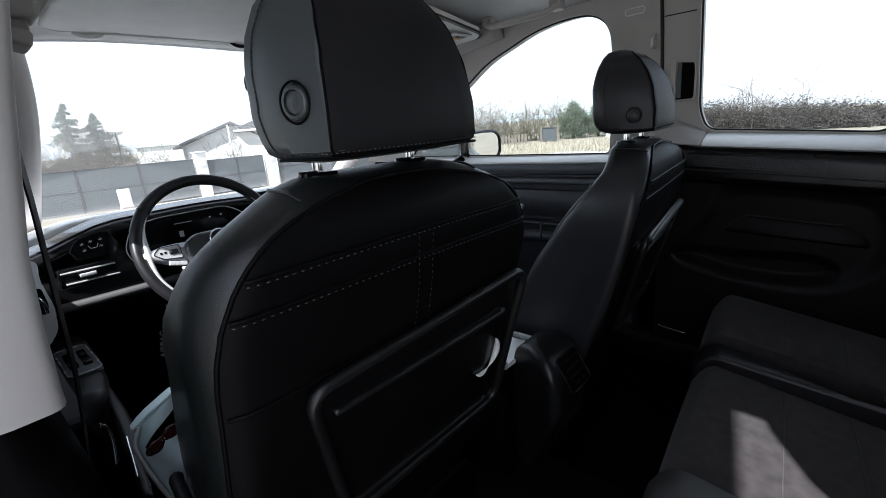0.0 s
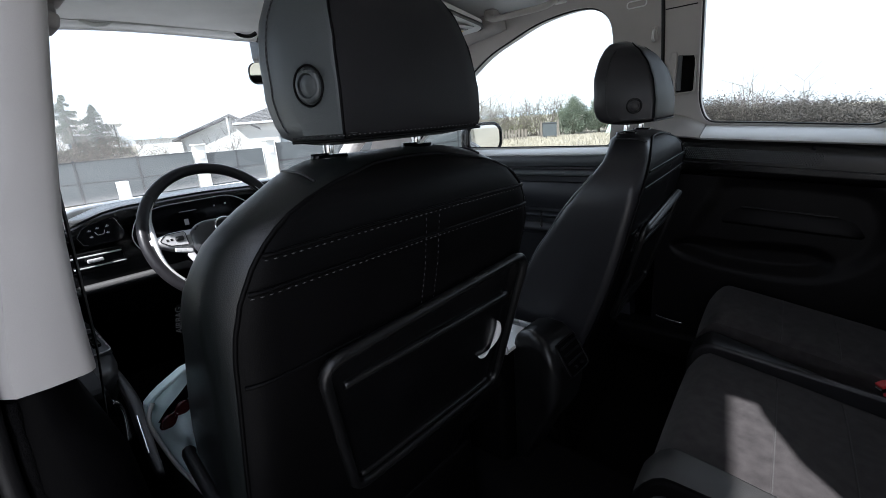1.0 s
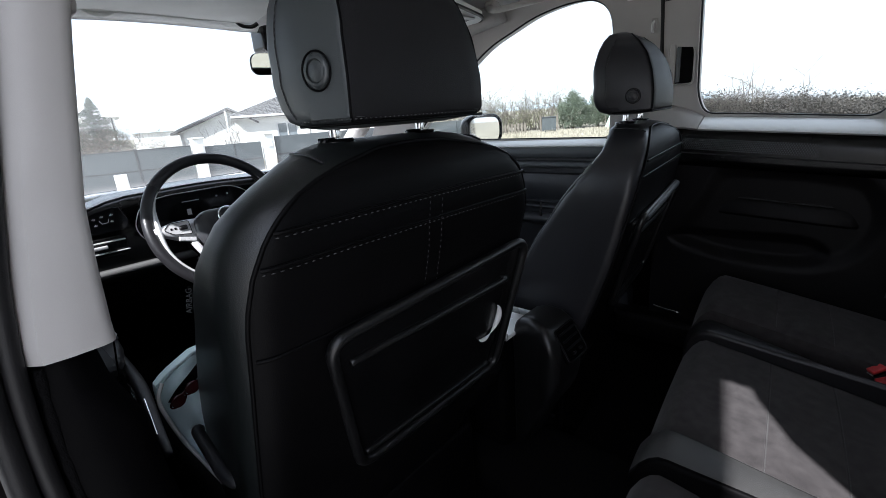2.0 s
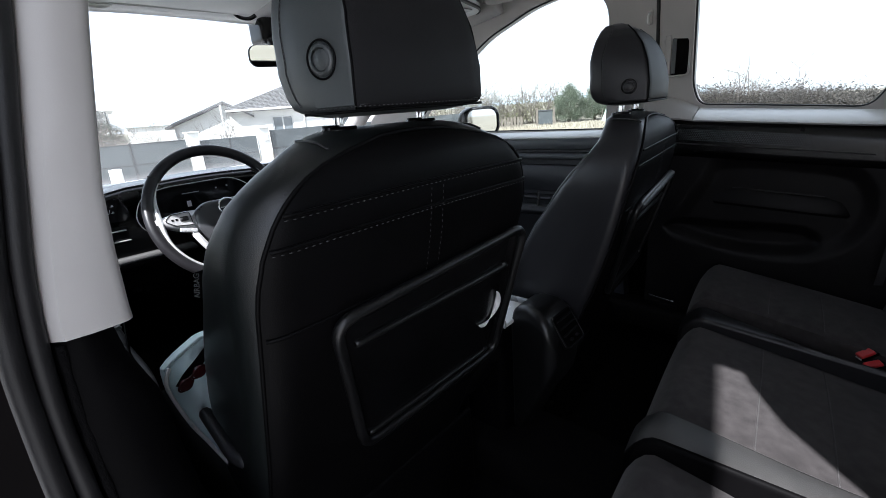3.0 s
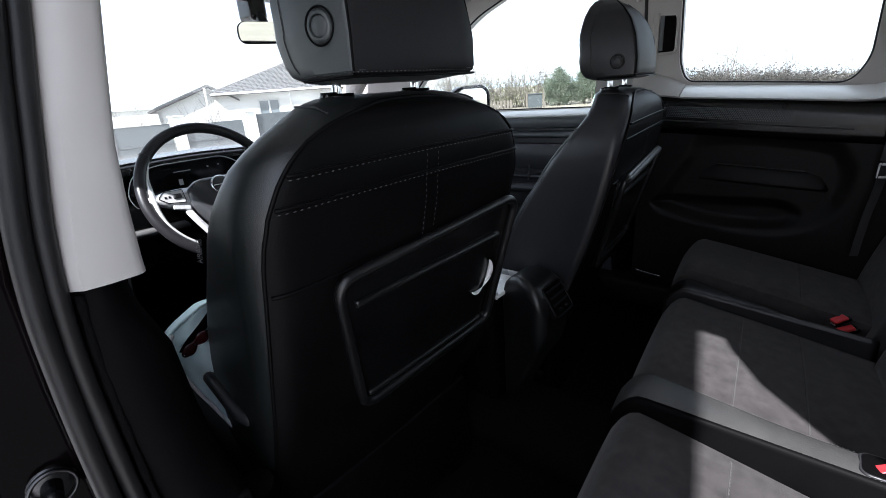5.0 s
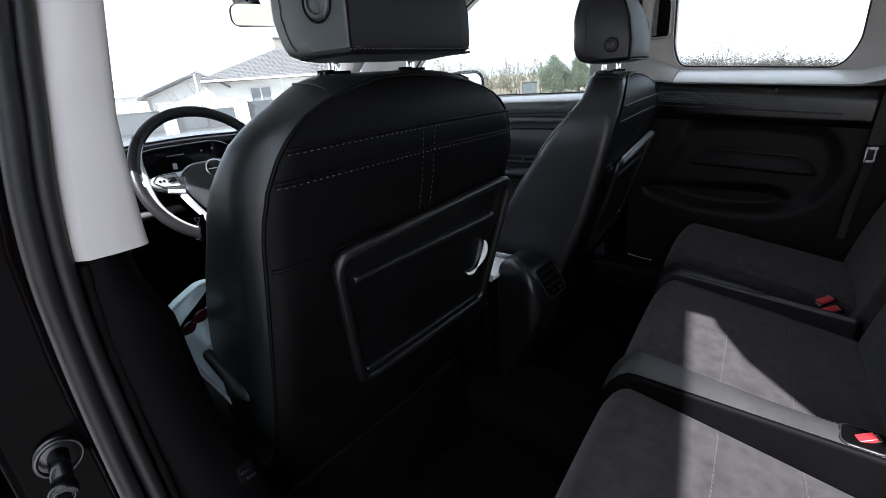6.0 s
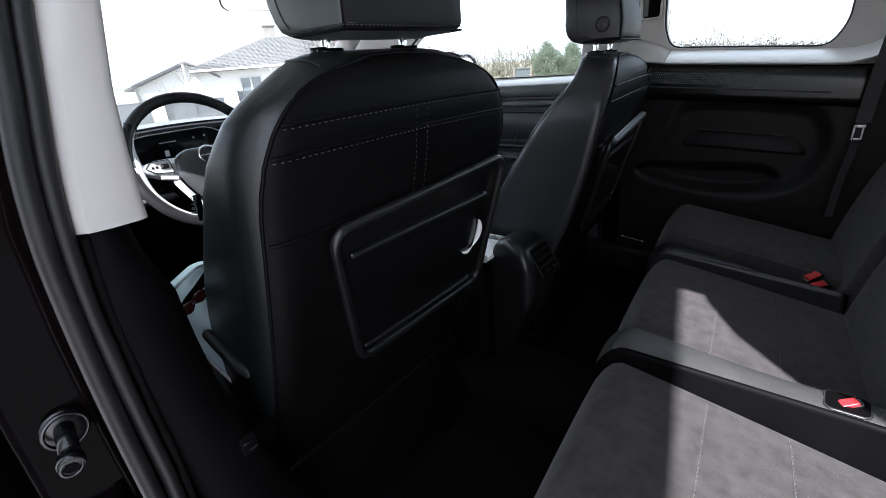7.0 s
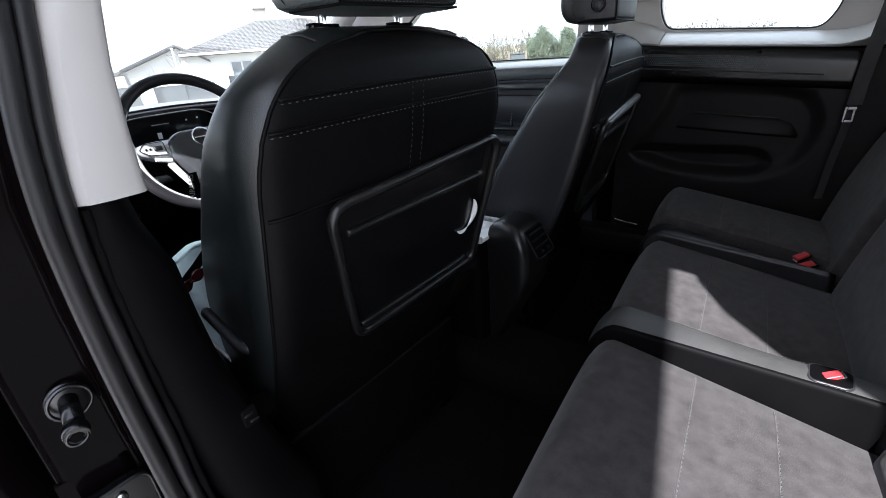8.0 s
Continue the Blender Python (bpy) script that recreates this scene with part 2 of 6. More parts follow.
def loft(rings, caps=True, closed=True):
    n = len(rings[0])
    vs = [p for r in rings for p in r]
    fs = []
    for a in range(len(rings) - 1):
        for i in range(n if closed else n - 1):
            j = (i + 1) % n
            fs.append((a * n + i, a * n + j, (a + 1) * n + j, (a + 1) * n + i))
    if caps and closed:
        fs.append(tuple(range(n)))
        fs.append(tuple(range((len(rings) - 1) * n, len(rings) * n)))
    return vs, fs


def rounded(x0, x1, y0, y1, r, n=6):
    """A rounded rectangle, counter-clockwise from its right side."""
    r = min(r, (x1 - x0) / 2 - 1e-4, (y1 - y0) / 2 - 1e-4)
    pts = []
    for cx, cy, a in ((x1 - r, y1 - r, 0), (x0 + r, y1 - r, 90), (x0 + r, y0 + r, 180), (x1 - r, y0 + r, 270)):
        for k in range(n + 1):
            t = radians(a + 90 * k / n)
            pts.append((cx + r * math.cos(t), cy + r * math.sin(t)))
    return pts


def smooth_path(pts, steps=8, closed=False):
    """Catmull-Rom through the points."""
    p = [Vector(q) for q in pts]
    n = len(p)
    out = []
    for i in range(n if closed else n - 1):
        a, b, c, d = (p[(i + k) % n] if closed else p[max(0, min(n - 1, i + k))] for k in (-1, 0, 1, 2))
        for s in range(steps):
            t = s / steps
            out.append(0.5 * ((2 * b) + (c - a) * t + (2 * a - 5 * b + 4 * c - d) * t * t + (3 * b - a - 3 * c + d) * t ** 3))
    if not closed:
        out.append(p[-1])
    return out


def tube(path, r, n=8, closed=False, flat=1.0, up=None):
    """A tube along the path; r may be a list. flat: height over width."""
    path = [Vector(q) for q in path]
    m = len(path)
    rings = []
    side = None
    for i, q in enumerate(path):
        a = path[(i - 1) % m] if closed or i else q
        b = path[(i + 1) % m] if closed or i < m - 1 else q
        t = (b - a).normalized()
        ref = Vector(up) if up else (side.cross(t) if side is not None else (Vector((0, 0, 1)) if abs(t.z) < 0.9 else Vector((1, 0, 0))))
        side = t.cross(ref).normalized()
        nor = side.cross(t).normalized()
        k = r[i] if isinstance(r, (list, tuple)) else r
        rings.append([tuple(q + side * (k * math.cos(2 * math.pi * j / n)) + nor * (k * flat * math.sin(2 * math.pi * j / n))) for j in range(n)])
    if closed:
        rings.append(rings[0])
    return loft(rings, caps=not closed)


def strip(path, width, thick, normal):
    """A flat ribbon along the path; normal: the way its face looks."""
    nv = Vector(normal).normalized()
    path = [Vector(q) for q in path]
    rings = []
    for i, q in enumerate(path):
        t = (path[min(i + 1, len(path) - 1)] - path[max(i - 1, 0)]).normalized()
        s = t.cross(nv).normalized()
        rings.append([tuple(q + s * a * width / 2 + nv * b * thick / 2) for a, b in ((-1, -1), (1, -1), (1, 1), (-1, 1))])
    return loft(rings)


def dashes(path, length=0.0055, gap=0.003, r=0.0008, lift=(0, 0, 0)):
    """Stitches along a path, as small lozenges."""
    path = [Vector(q) + Vector(lift) for q in path]
    total, out, at = 0.0, [], 0.0
    for a, b in zip(path, path[1:]):
        d = (b - a).length
        if d < 1e-6:
            continue
        t = (b - a) / d
        ref = Vector((0, 0, 1)) if abs(t.z) < 0.9 else Vector((1, 0, 0))
        s = t.cross(ref).normalized()
        u = s.cross(t)
        while at < d:
            p, q = a + t * at, a + t * min(at + length, d + length)
            mid = (p + q) / 2
            vs = [p, mid + s * r, mid + u * r, mid - s * r, mid - u * r, q]
            out.append(([tuple(v) for v in vs], [(0, 1, 2), (0, 2, 3), (0, 3, 4), (0, 4, 1), (5, 2, 1), (5, 3, 2), (5, 4, 3), (5, 1, 4)]))
            at += length + gap
        at -= d
    return joined(out)


def panel(outer, holes, depth, place):
    """A sheet in the plane (u, v) with holes, thickened; place(u, v, w) gives the point in space, w from 0 to depth."""
    bm = bmesh.new()
    edges = []
    for loop in [outer, *holes]:
        vs = [bm.verts.new((u, v, 0)) for u, v in loop]
        edges += [bm.edges.new((vs[i], vs[(i + 1) % len(vs)])) for i in range(len(vs))]
    bmesh.ops.triangle_fill(bm, use_beauty=True, use_dissolve=False, edges=edges)
    bmesh.ops.subdivide_edges(bm, edges=[e for e in bm.edges if e.calc_length() > 0.3], cuts=3, use_grid_fill=False)
    bmesh.ops.triangulate(bm, faces=bm.faces[:])
    got = bmesh.ops.extrude_face_region(bm, geom=bm.faces[:])
    for v in got["geom"]:
        if isinstance(v, bmesh.types.BMVert):
            v.co.z = depth
    for v in bm.verts:
        v.co = Vector(place(v.co.x, v.co.y, v.co.z))
    bm.verts.index_update()
    out = [tuple(v.co) for v in bm.verts], [tuple(v.index for v in f.verts) for f in bm.faces]
    bm.free()
    return out


def disc(c, r, depth, axis="x", n=28, hollow=0.0):
    """A round plate or ring along an axis, with rounded rim."""
    prof = [(hollow, 0), (r * 0.9, 0), (r, depth * 0.4), (r * 0.93, depth), (hollow, depth)]
    rings = []
    for q, h in prof:
        ring = []
        for k in range(n):
            a = 2 * math.pi * k / n
            p = {"x": (h, q * math.cos(a), q * math.sin(a)), "y": (q * math.cos(a), h, q * math.sin(a)), "z": (q * math.cos(a), q * math.sin(a), h)}[axis]
            ring.append((c[0] + p[0], c[1] + p[1], c[2] + p[2]))
        rings.append(ring)
    return loft(rings, caps=False)


def lerp(table, z):
    return float(np.interp(z, [a for a, *_ in table], [b for _, b in table]))


def lerp_path(pts, u):
    """A place part of the way along a line of points."""
    k = min(len(pts) - 2, int(u * (len(pts) - 1)))
    return Vector(pts[k]).lerp(Vector(pts[k + 1]), u * (len(pts) - 1) - k)


def letters(name, text, size, mat, parent, m, label=""):
    cu = bpy.data.curves.new(name, "FONT")
    cu.body, cu.size, cu.extrude = text, size, 0.0004
    cu.align_x = "CENTER"
    tmp = bpy.data.objects.new(name, cu)
    scene.collection.objects.link(tmp)
    me = bpy.data.meshes.new_from_object(tmp.evaluated_get(bpy.context.evaluated_depsgraph_get()))
    bpy.data.objects.remove(tmp)
    bpy.data.curves.remove(cu)
    me.transform(m)
    me.materials.clear()
    me.materials.append(mat)
    ob = new(name, me)
    ob.parent = parent
    return tagged(ob, label)


# ---- the ground outside ----
def step(a, b, x):
    t = max(0.0, min(1.0, (x - a) / (b - a)))
    return t * t * (3 - 2 * t)


def ground_z(x, y):
    r = math.hypot(x, y)
    fall = 0.034 * step(71, 92, math.degrees(math.atan2(x, y))) * max(0.0, r - 44)
    return -0.28 - 0.32 * step(3, 14, r) - min(fall, 60.0)


def ground():
    radii = [0, 1.5, 3, 4.5, 6, 8, 10, 12, 14, 17, 20, 24, 28, 34, 40, 50, 65, 90, 140, 250, 500, 1200, 3000]
    n = 96
    vs, fs = [(0, 0, ground_z(0, 0))], []
    for r in radii[1:]:
        for k in range(n):
            a = 2 * math.pi * k / n
            x, y = r * math.cos(a), r * math.sin(a)
            vs.append((x, y, ground_z(x, y) + (0.05 * noise.noise((x * 0.3, y * 0.3, 0)) if 9 < r < 200 else 0)))
    for k in range(n):
        fs.append((0, 1 + k, 1 + (k + 1) % n))
    for i in range(len(radii) - 2):
        for k in range(n):
            a, b = 1 + i * n + k, 1 + i * n + (k + 1) % n
            fs.append((a, b, b + n, a + n))
    ob = part("ground", (vs, fs), GRASS)
    tagged(ob, "dry straw-coloured grass ground reaching the horizon", "ground", kind="structure")


ground()
FENCE_LINE = [Vector((-13.5, 21.9)), Vector((0.50, 19.12)), Vector((5.75, 18.05)), Vector((8.45, 17.45)), Vector((20.0, 14.6))]


def road_strip(name, near, far, lift, mat, label, category):
    """A band that runs along the fence at the given distances on its near side."""
    a, b = Vector((-60, 32.0)), Vector((22, 13.7))
    t = (b - a).normalized()
    nrm = Vector((t.y, -t.x))
    rings = []
    for i in range(61):
        p = a.lerp(b, i / 60)
        row = []
        for k in range(7):
            q = p + nrm * (near + (far - near) * k / 6)
            row.append((q.x, q.y, ground_z(q.x, q.y) + lift + 0.002 * noise.noise((q.x, q.y, 3))))
        rings.append(row)
    low = [[(x, y, z - 0.12) for x, y, z in reversed(r)] for r in rings]
    ob = part(name, loft([r + l for r, l in zip(rings, low)]), mat)
    return sharp(tagged(ob, label, category, kind="structure"))


road_strip("road", 2.6, 8.2, 0.06, ASPHALT, "worn pale grey asphalt road along the fence", "road")


# ---- the car's shell ----
def side_x(z, side=1):
    """Inner face of the car's side at a height: it leans in above the sill."""
    return side * (0.785 - 0.10 * max(0.0, z - 1.12) - 0.22 * max(0.0, z - 1.40) ** 1.5)


def ceiling():
    rings = []
    ys = [1.18, 1.16, 1.10, 0.95, 0.75, 0.5, 0.2, -0.2, -0.7, -1.3, -1.9]
    for y in ys:
        drop = 0.085 * step(0.85, 1.2, y)
        row, top = [], []
        for k in range(33):
            x = -0.745 + 1.49 * k / 32
            u = abs(x) / 0.745
            z = 1.625 - 0.058 * u ** 3 - drop * (1 - 0.2 * u) + (0.0 if y < 1.17 else -0.012)
            row.append((x, y, z))
            top.append((x, y, z + 0.06))
        rings.append(row + top[::-1])
    ob = part("ceiling", loft(rings), LINING)
    tagged(ob, "pale grey cloth headlining of the car roof", "ceiling", kind="structure")
    roof = []
    for y in (1.35, 1.2, 0.8, 0.2, -0.6, -1.4, -2.0):
        row = [(-0.80 + 1.6 * k / 16, y, 1.70 - 0.09 * abs(-1 + k / 8) ** 4 - 0.10 * step(0.9, 1.4, y)) for k in range(17)]
        roof.append(row + [(x, yy, z - 0.012) for x, yy, z in row[::-1]])
    tagged(part("roof", loft(roof), PAINT), "dark plum painted steel car roof", "car roof", kind="structure")


ceiling()


def outline(pts, r=0.03, n=5):
    """A polygon with rounded corners."""
    out, m = [], len(pts)
    for i in range(m):
        a, b, c = Vector(pts[i - 1]), Vector(pts[i]), Vector(pts[(i + 1) % m])
        k = min(r, (a - b).length * 0.45, (c - b).length * 0.45)
        p, q = b + (a - b).normalized() * k, b + (c - b).normalized() * k
        for s in range(n + 1):
            t = s / n
            out.append(tuple(p * (1 - t) ** 2 + b * 2 * t * (1 - t) + q * t * t))
    return out


FRONT_PANE = [(0.248, 1.097), (0.236, 1.25)] + [(p.x, p.y) for p in smooth_path([(0.232, 1.40, 0), (0.234, 1.468, 0), (0.252, 1.508, 0), (0.290, 1.532, 0), (0.346, 1.540, 0), (0.426, 1.536, 0), (0.514, 1.521, 0), (0.609, 1.491, 0), (0.713, 1.455, 0), (0.825, 1.392, 0), (1.02, 1.27, 0)], 3)] + [(1.22, 1.105)]
REAR_PANE = [(-0.040, 1.161), (-0.018, 1.22), (-0.018, 1.545), (-0.460, 1.545), (-0.462, 1.19), (-0.430, 1.132), (-0.20, 1.150)]


def right_side():
    outer = [(-2.0, 1.085), (-2.0, 1.60), (1.12, 1.60), (1.40, 1.30), (1.55, 1.085)]
    far_pane = [(-0.66, 1.15), (-0.65, 1.5), (-1.5, 1.5), (-1.55, 1.15)]
    geo = panel(outer, [outline(FRONT_PANE, 0.02), outline(REAR_PANE, 0.04), outline(far_pane, 0.05)], 0.05,
                lambda u, v, w: (side_x(v) + w, u, v))
    wall = part("wall_right", geo, TRIM, smooth=False)
    tagged(wall, "pale grey plastic pillar and window surround of the car", "pillar trim", kind="structure")
    lower = panel([(-2.0, -0.05), (-2.0, 1.085), (1.55, 1.085), (1.7, -0.05)], [], 0.03, lambda u, v, w: (0.835 + w, u, v))
    tagged(part("wall_right_lower", lower, PAINT, smooth=False), "dark plum painted steel car side", "car side", kind="structure")
    for k, (name, pts) in enumerate((("window_1", FRONT_PANE), ("window_2", REAR_PANE), ("window_3", far_pane))):
        win = thing(name, label="clear side window of the car in a black rubber edge", category="car window", kind="structure")
        loop = outline(pts, (0.02, 0.04, 0.055)[k])
        pane = part("pane", panel(loop, [], 0.004, lambda u, v, w: (side_x(v) + 0.030 + w, u, v)), CLEAR, win, smooth=False)
        pane.visible_shadow = False
        rim = [(side_x(v) + 0.012, u, v) for u, v in loop]
        part("window_frame", tube(rim, 0.005, 6, closed=True), RUBBER, win, "black rubber window edge")


right_side()


def left_side():
    """The side that the open door leaves: front door, rear quarter and roof rail."""
    pane = [(0.28, 0.98), (0.26, 1.50), (0.40, 1.53), (0.75, 1.47), (1.15, 1.20), (1.25, 1.0)]
    front = panel([(0.20, -0.05), (0.20, 1.60), (1.12, 1.60), (1.40, 1.30), (1.62, 1.085), (1.7, -0.05)], [outline(pane, 0.05)], 0.06,
                  lambda u, v, w: (side_x(v, -1) - 0.02 - w, u, v))
    tagged(part("wall_left", front, PAINT, smooth=False), "dark front door side of the car body", "car side", kind="structure")
    # unseen from inside; its slanted front edge is shaped to cut the sun patch
    rear = panel([(-2.0, -0.05), (-2.0, 1.60), (-0.492, 1.62), (-0.506, 1.567), (-0.558, 1.485), (-0.658, 1.395), (-0.84, 1.25), (-0.98, 1.0), (-1.0, 0.4), (-1.02, -0.05)], [], 0.06, lambda u, v, w: (side_x(v, -1) - 0.02 - w, u, v))
    tagged(part("wall_left_rear", rear, PAINT, smooth=False), "dark rear quarter of the car body", "car side", kind="structure")
    win = thing("window_4", label="clear driver's side window of the car", category="car window", kind="structure")
    g = part("pane", panel(outline(pane, 0.05), [], 0.004, lambda u, v, w: (side_x(v, -1) - 0.05 - w, u, v)), CLEAR, win, smooth=False)
    g.visible_shadow = False
    part("window_frame", tube([(side_x(v, -1) - 0.02, u, v) for u, v in outline(pane, 0.05)], 0.006, 6, closed=True), RUBBER, win, "black rubber window edge")
    rail = [[(-0.70 - 0.11 * a, y, 1.585 + 0.05 * b) for a, b in ((0, 0), (0.7, -0.3), (1, 0.5), (0.8, 1.6), (0, 1.4))] for y in (1.15, 0.6, 0.2, -0.4, -1.1, -2.0)]
    tagged(part("wall_left_rail", loft(rail), PAINT, smooth=False), "dark painted roof rail over the open door", "roof rail", kind="structure")


left_side()


def shell_ends():
    floor = part("floor", joined([box((-0.0, -0.15, 0.30), (1.60, 3.7, 0.06), 0.01), box((0, 0.28, 0.37), (0.22, 1.9, 0.12), 0.04)]), CARPET)
    tagged(floor, "black carpeted car floor with a low tunnel", "floor", kind="structure")
    prof = [(0.20, -0.09), (0.28, -0.10), (0.315, -0.085), (0.325, -0.05), (0.325, 0.05), (0.315, 0.085), (0.28, 0.10), (0.20, 0.09), (0.20, -0.09)]
    for wx, wy in ((-0.70, 1.62), (0.70, 1.62), (-0.70, -1.42), (0.70, -1.42)):
        tyre = part("wheel", loft([[(h, r * math.cos(k * math.pi / 20), r * math.sin(k * math.pi / 20)) for k in range(40)] for r, h in prof], caps=False), RUBBER, floor, "black rubber tyre", at=(wx, wy, 0.08))
        part("rim", disc((-0.075, 0, 0), 0.205, 0.15, "x", 40, hollow=0.02), SILVER, tyre, "grey alloy rim")
    back = part("wall_back", panel([(-0.83, -0.05), (0.83, -0.05), (0.83, 1.1), (0.74, 1.62), (-0.74, 1.62), (-0.83, 1.1)], [outline([(-0.58, 1.12), (0.58, 1.12), (0.52, 1.48), (-0.52, 1.48)], 0.05)], 0.04,
                                   lambda u, v, w: (u, -2.0 - w, v)), PLASTIC, smooth=False)
    tagged(back, "plain dark tailgate lining closing the car", "tailgate", kind="structure")
    rear = thing("window_6", label="clear rear window of the car's tailgate", category="car window", kind="structure")
    g = part("pane", panel(outline([(-0.58, 1.12), (0.58, 1.12), (0.52, 1.48), (-0.52, 1.48)], 0.05), [], 0.004, lambda u, v, w: (u, -2.02 - w, v)), CLEAR, rear, smooth=False)
    g.visible_shadow = False
    front = part("wall_front", box((0, 1.72, 0.48), (1.6, 0.06, 1.0), 0.02), PLASTIC)
    tagged(front, "plain black bulkhead under the dashboard", "bulkhead", kind="structure")
    # windscreen, with its pillars
    screen = thing("window_5", label="large clear raked windscreen of the car", category="windscreen", kind="structure")
    rows = []
    for i in range(13):
        t = i / 12
        rows.append([((-0.60 - 0.12 * t) + (1.2 + 0.24 * t) * k / 16, 1.20 + 0.62 * t + 0.10 * (1 - (k / 8 - 1) ** 2), 1.545 - 0.53 * t + 0.03 * (1 - t) * (1 - (k / 8 - 1) ** 2)) for k in range(17)])
    back_rows = [[(x, y + 0.003, z + 0.004) for x, y, z in r[::-1]] for r in rows]
    g = part("pane", loft([a + b for a, b in zip(rows, back_rows)]), HAZED, screen)
    g.visible_shadow = False
    left = smooth_path([(-0.675, 0.72, 1.57), (-0.612, 0.98, 1.51), (-0.583, 1.2, 1.37), (-0.583, 1.45, 1.19), (-0.588, 1.78, 0.98)], 6)
    right = smooth_path([(0.72, 0.62, 1.56), (0.675, 0.92, 1.50), (0.655, 1.18, 1.40), (0.69, 1.50, 1.18), (0.72, 1.80, 0.98)], 6)
    for line, r, thin in ((left, 0.050, 0.022), (right, 0.045, 0.0)):
        part("window_frame", tube(line, [r - thin * i / len(line) + 0.006 * math.sin(3 * i / len(line)) for i in range(len(line))], 14, flat=0.8), TRIM, screen, "pale grey windscreen pillar trim")


shell_ends()


def visor(x0, x1, y0, y1, label, mark, edge, front_z=1.522, rise=0.16, skew=0.0):
    v = thing("sun_visor", (0, 0, 0), label, "sun visor")

    def at(u, w, d=0.0):
        return (u, w, front_z + rise * (y1 - w) - 0.04 * max(0, abs(u) - 0.35) + d)
    loop = outline([(x0, y1), (x1, y1), (x1 - 0.02, y0 + skew), (x0 + 0.03, y0)], 0.06, 6)
    part("visor_panel", panel(loop, [], 0.022, lambda u, w, d: at(u, w, d)), LINING, v, smooth=False)
    part("visor_edge", tube([at(u, w, 0.004) for u, w in loop], 0.006, 6, closed=True), edge, v, "visor edge")
    for k, mat in ((0.20, LINING), (0.97, SATIN)):
        cx = x0 + (x1 - x0) * k
        part("visor_clip", tube(smooth_path([at(cx - 0.035, y1, 0.004), at(cx - 0.015, y1 + 0.004, -0.006), at(cx + 0.015, y1 + 0.004, -0.006), at(cx + 0.035, y1, 0.004)], 4), 0.006, 8), mat, v)
    if mark:
        cx, cy = x1 - 0.145, y0 + 0.125
        lab = part("warning_label", [box(at(cx, cy, -0.006), (0.09, 0.06, 0.006))], WHITE, v, "white and yellow warning label")
        part("warning_print", [box(at(cx, cy + 0.02, -0.0095), (0.085, 0.012, 0.001))], YELLOW, lab)
        for k in range(4):
            part("print_bar", [box(at(cx + 0.01, cy + 0.004 - 0.009 * k, -0.0095), (0.06, 0.004, 0.001))], SATIN, lab)
    return v


visor(-0.51, 0.0, 0.74, 1.10, "pale grey cloth sun visor folded against the headlining", False, LINING, 1.538, 0.09)
visor(0.14, 0.69, 0.56, 1.04, "pale grey cloth sun visor with a warning label", True, RUBBER, 1.508, 0.10, 0.10)


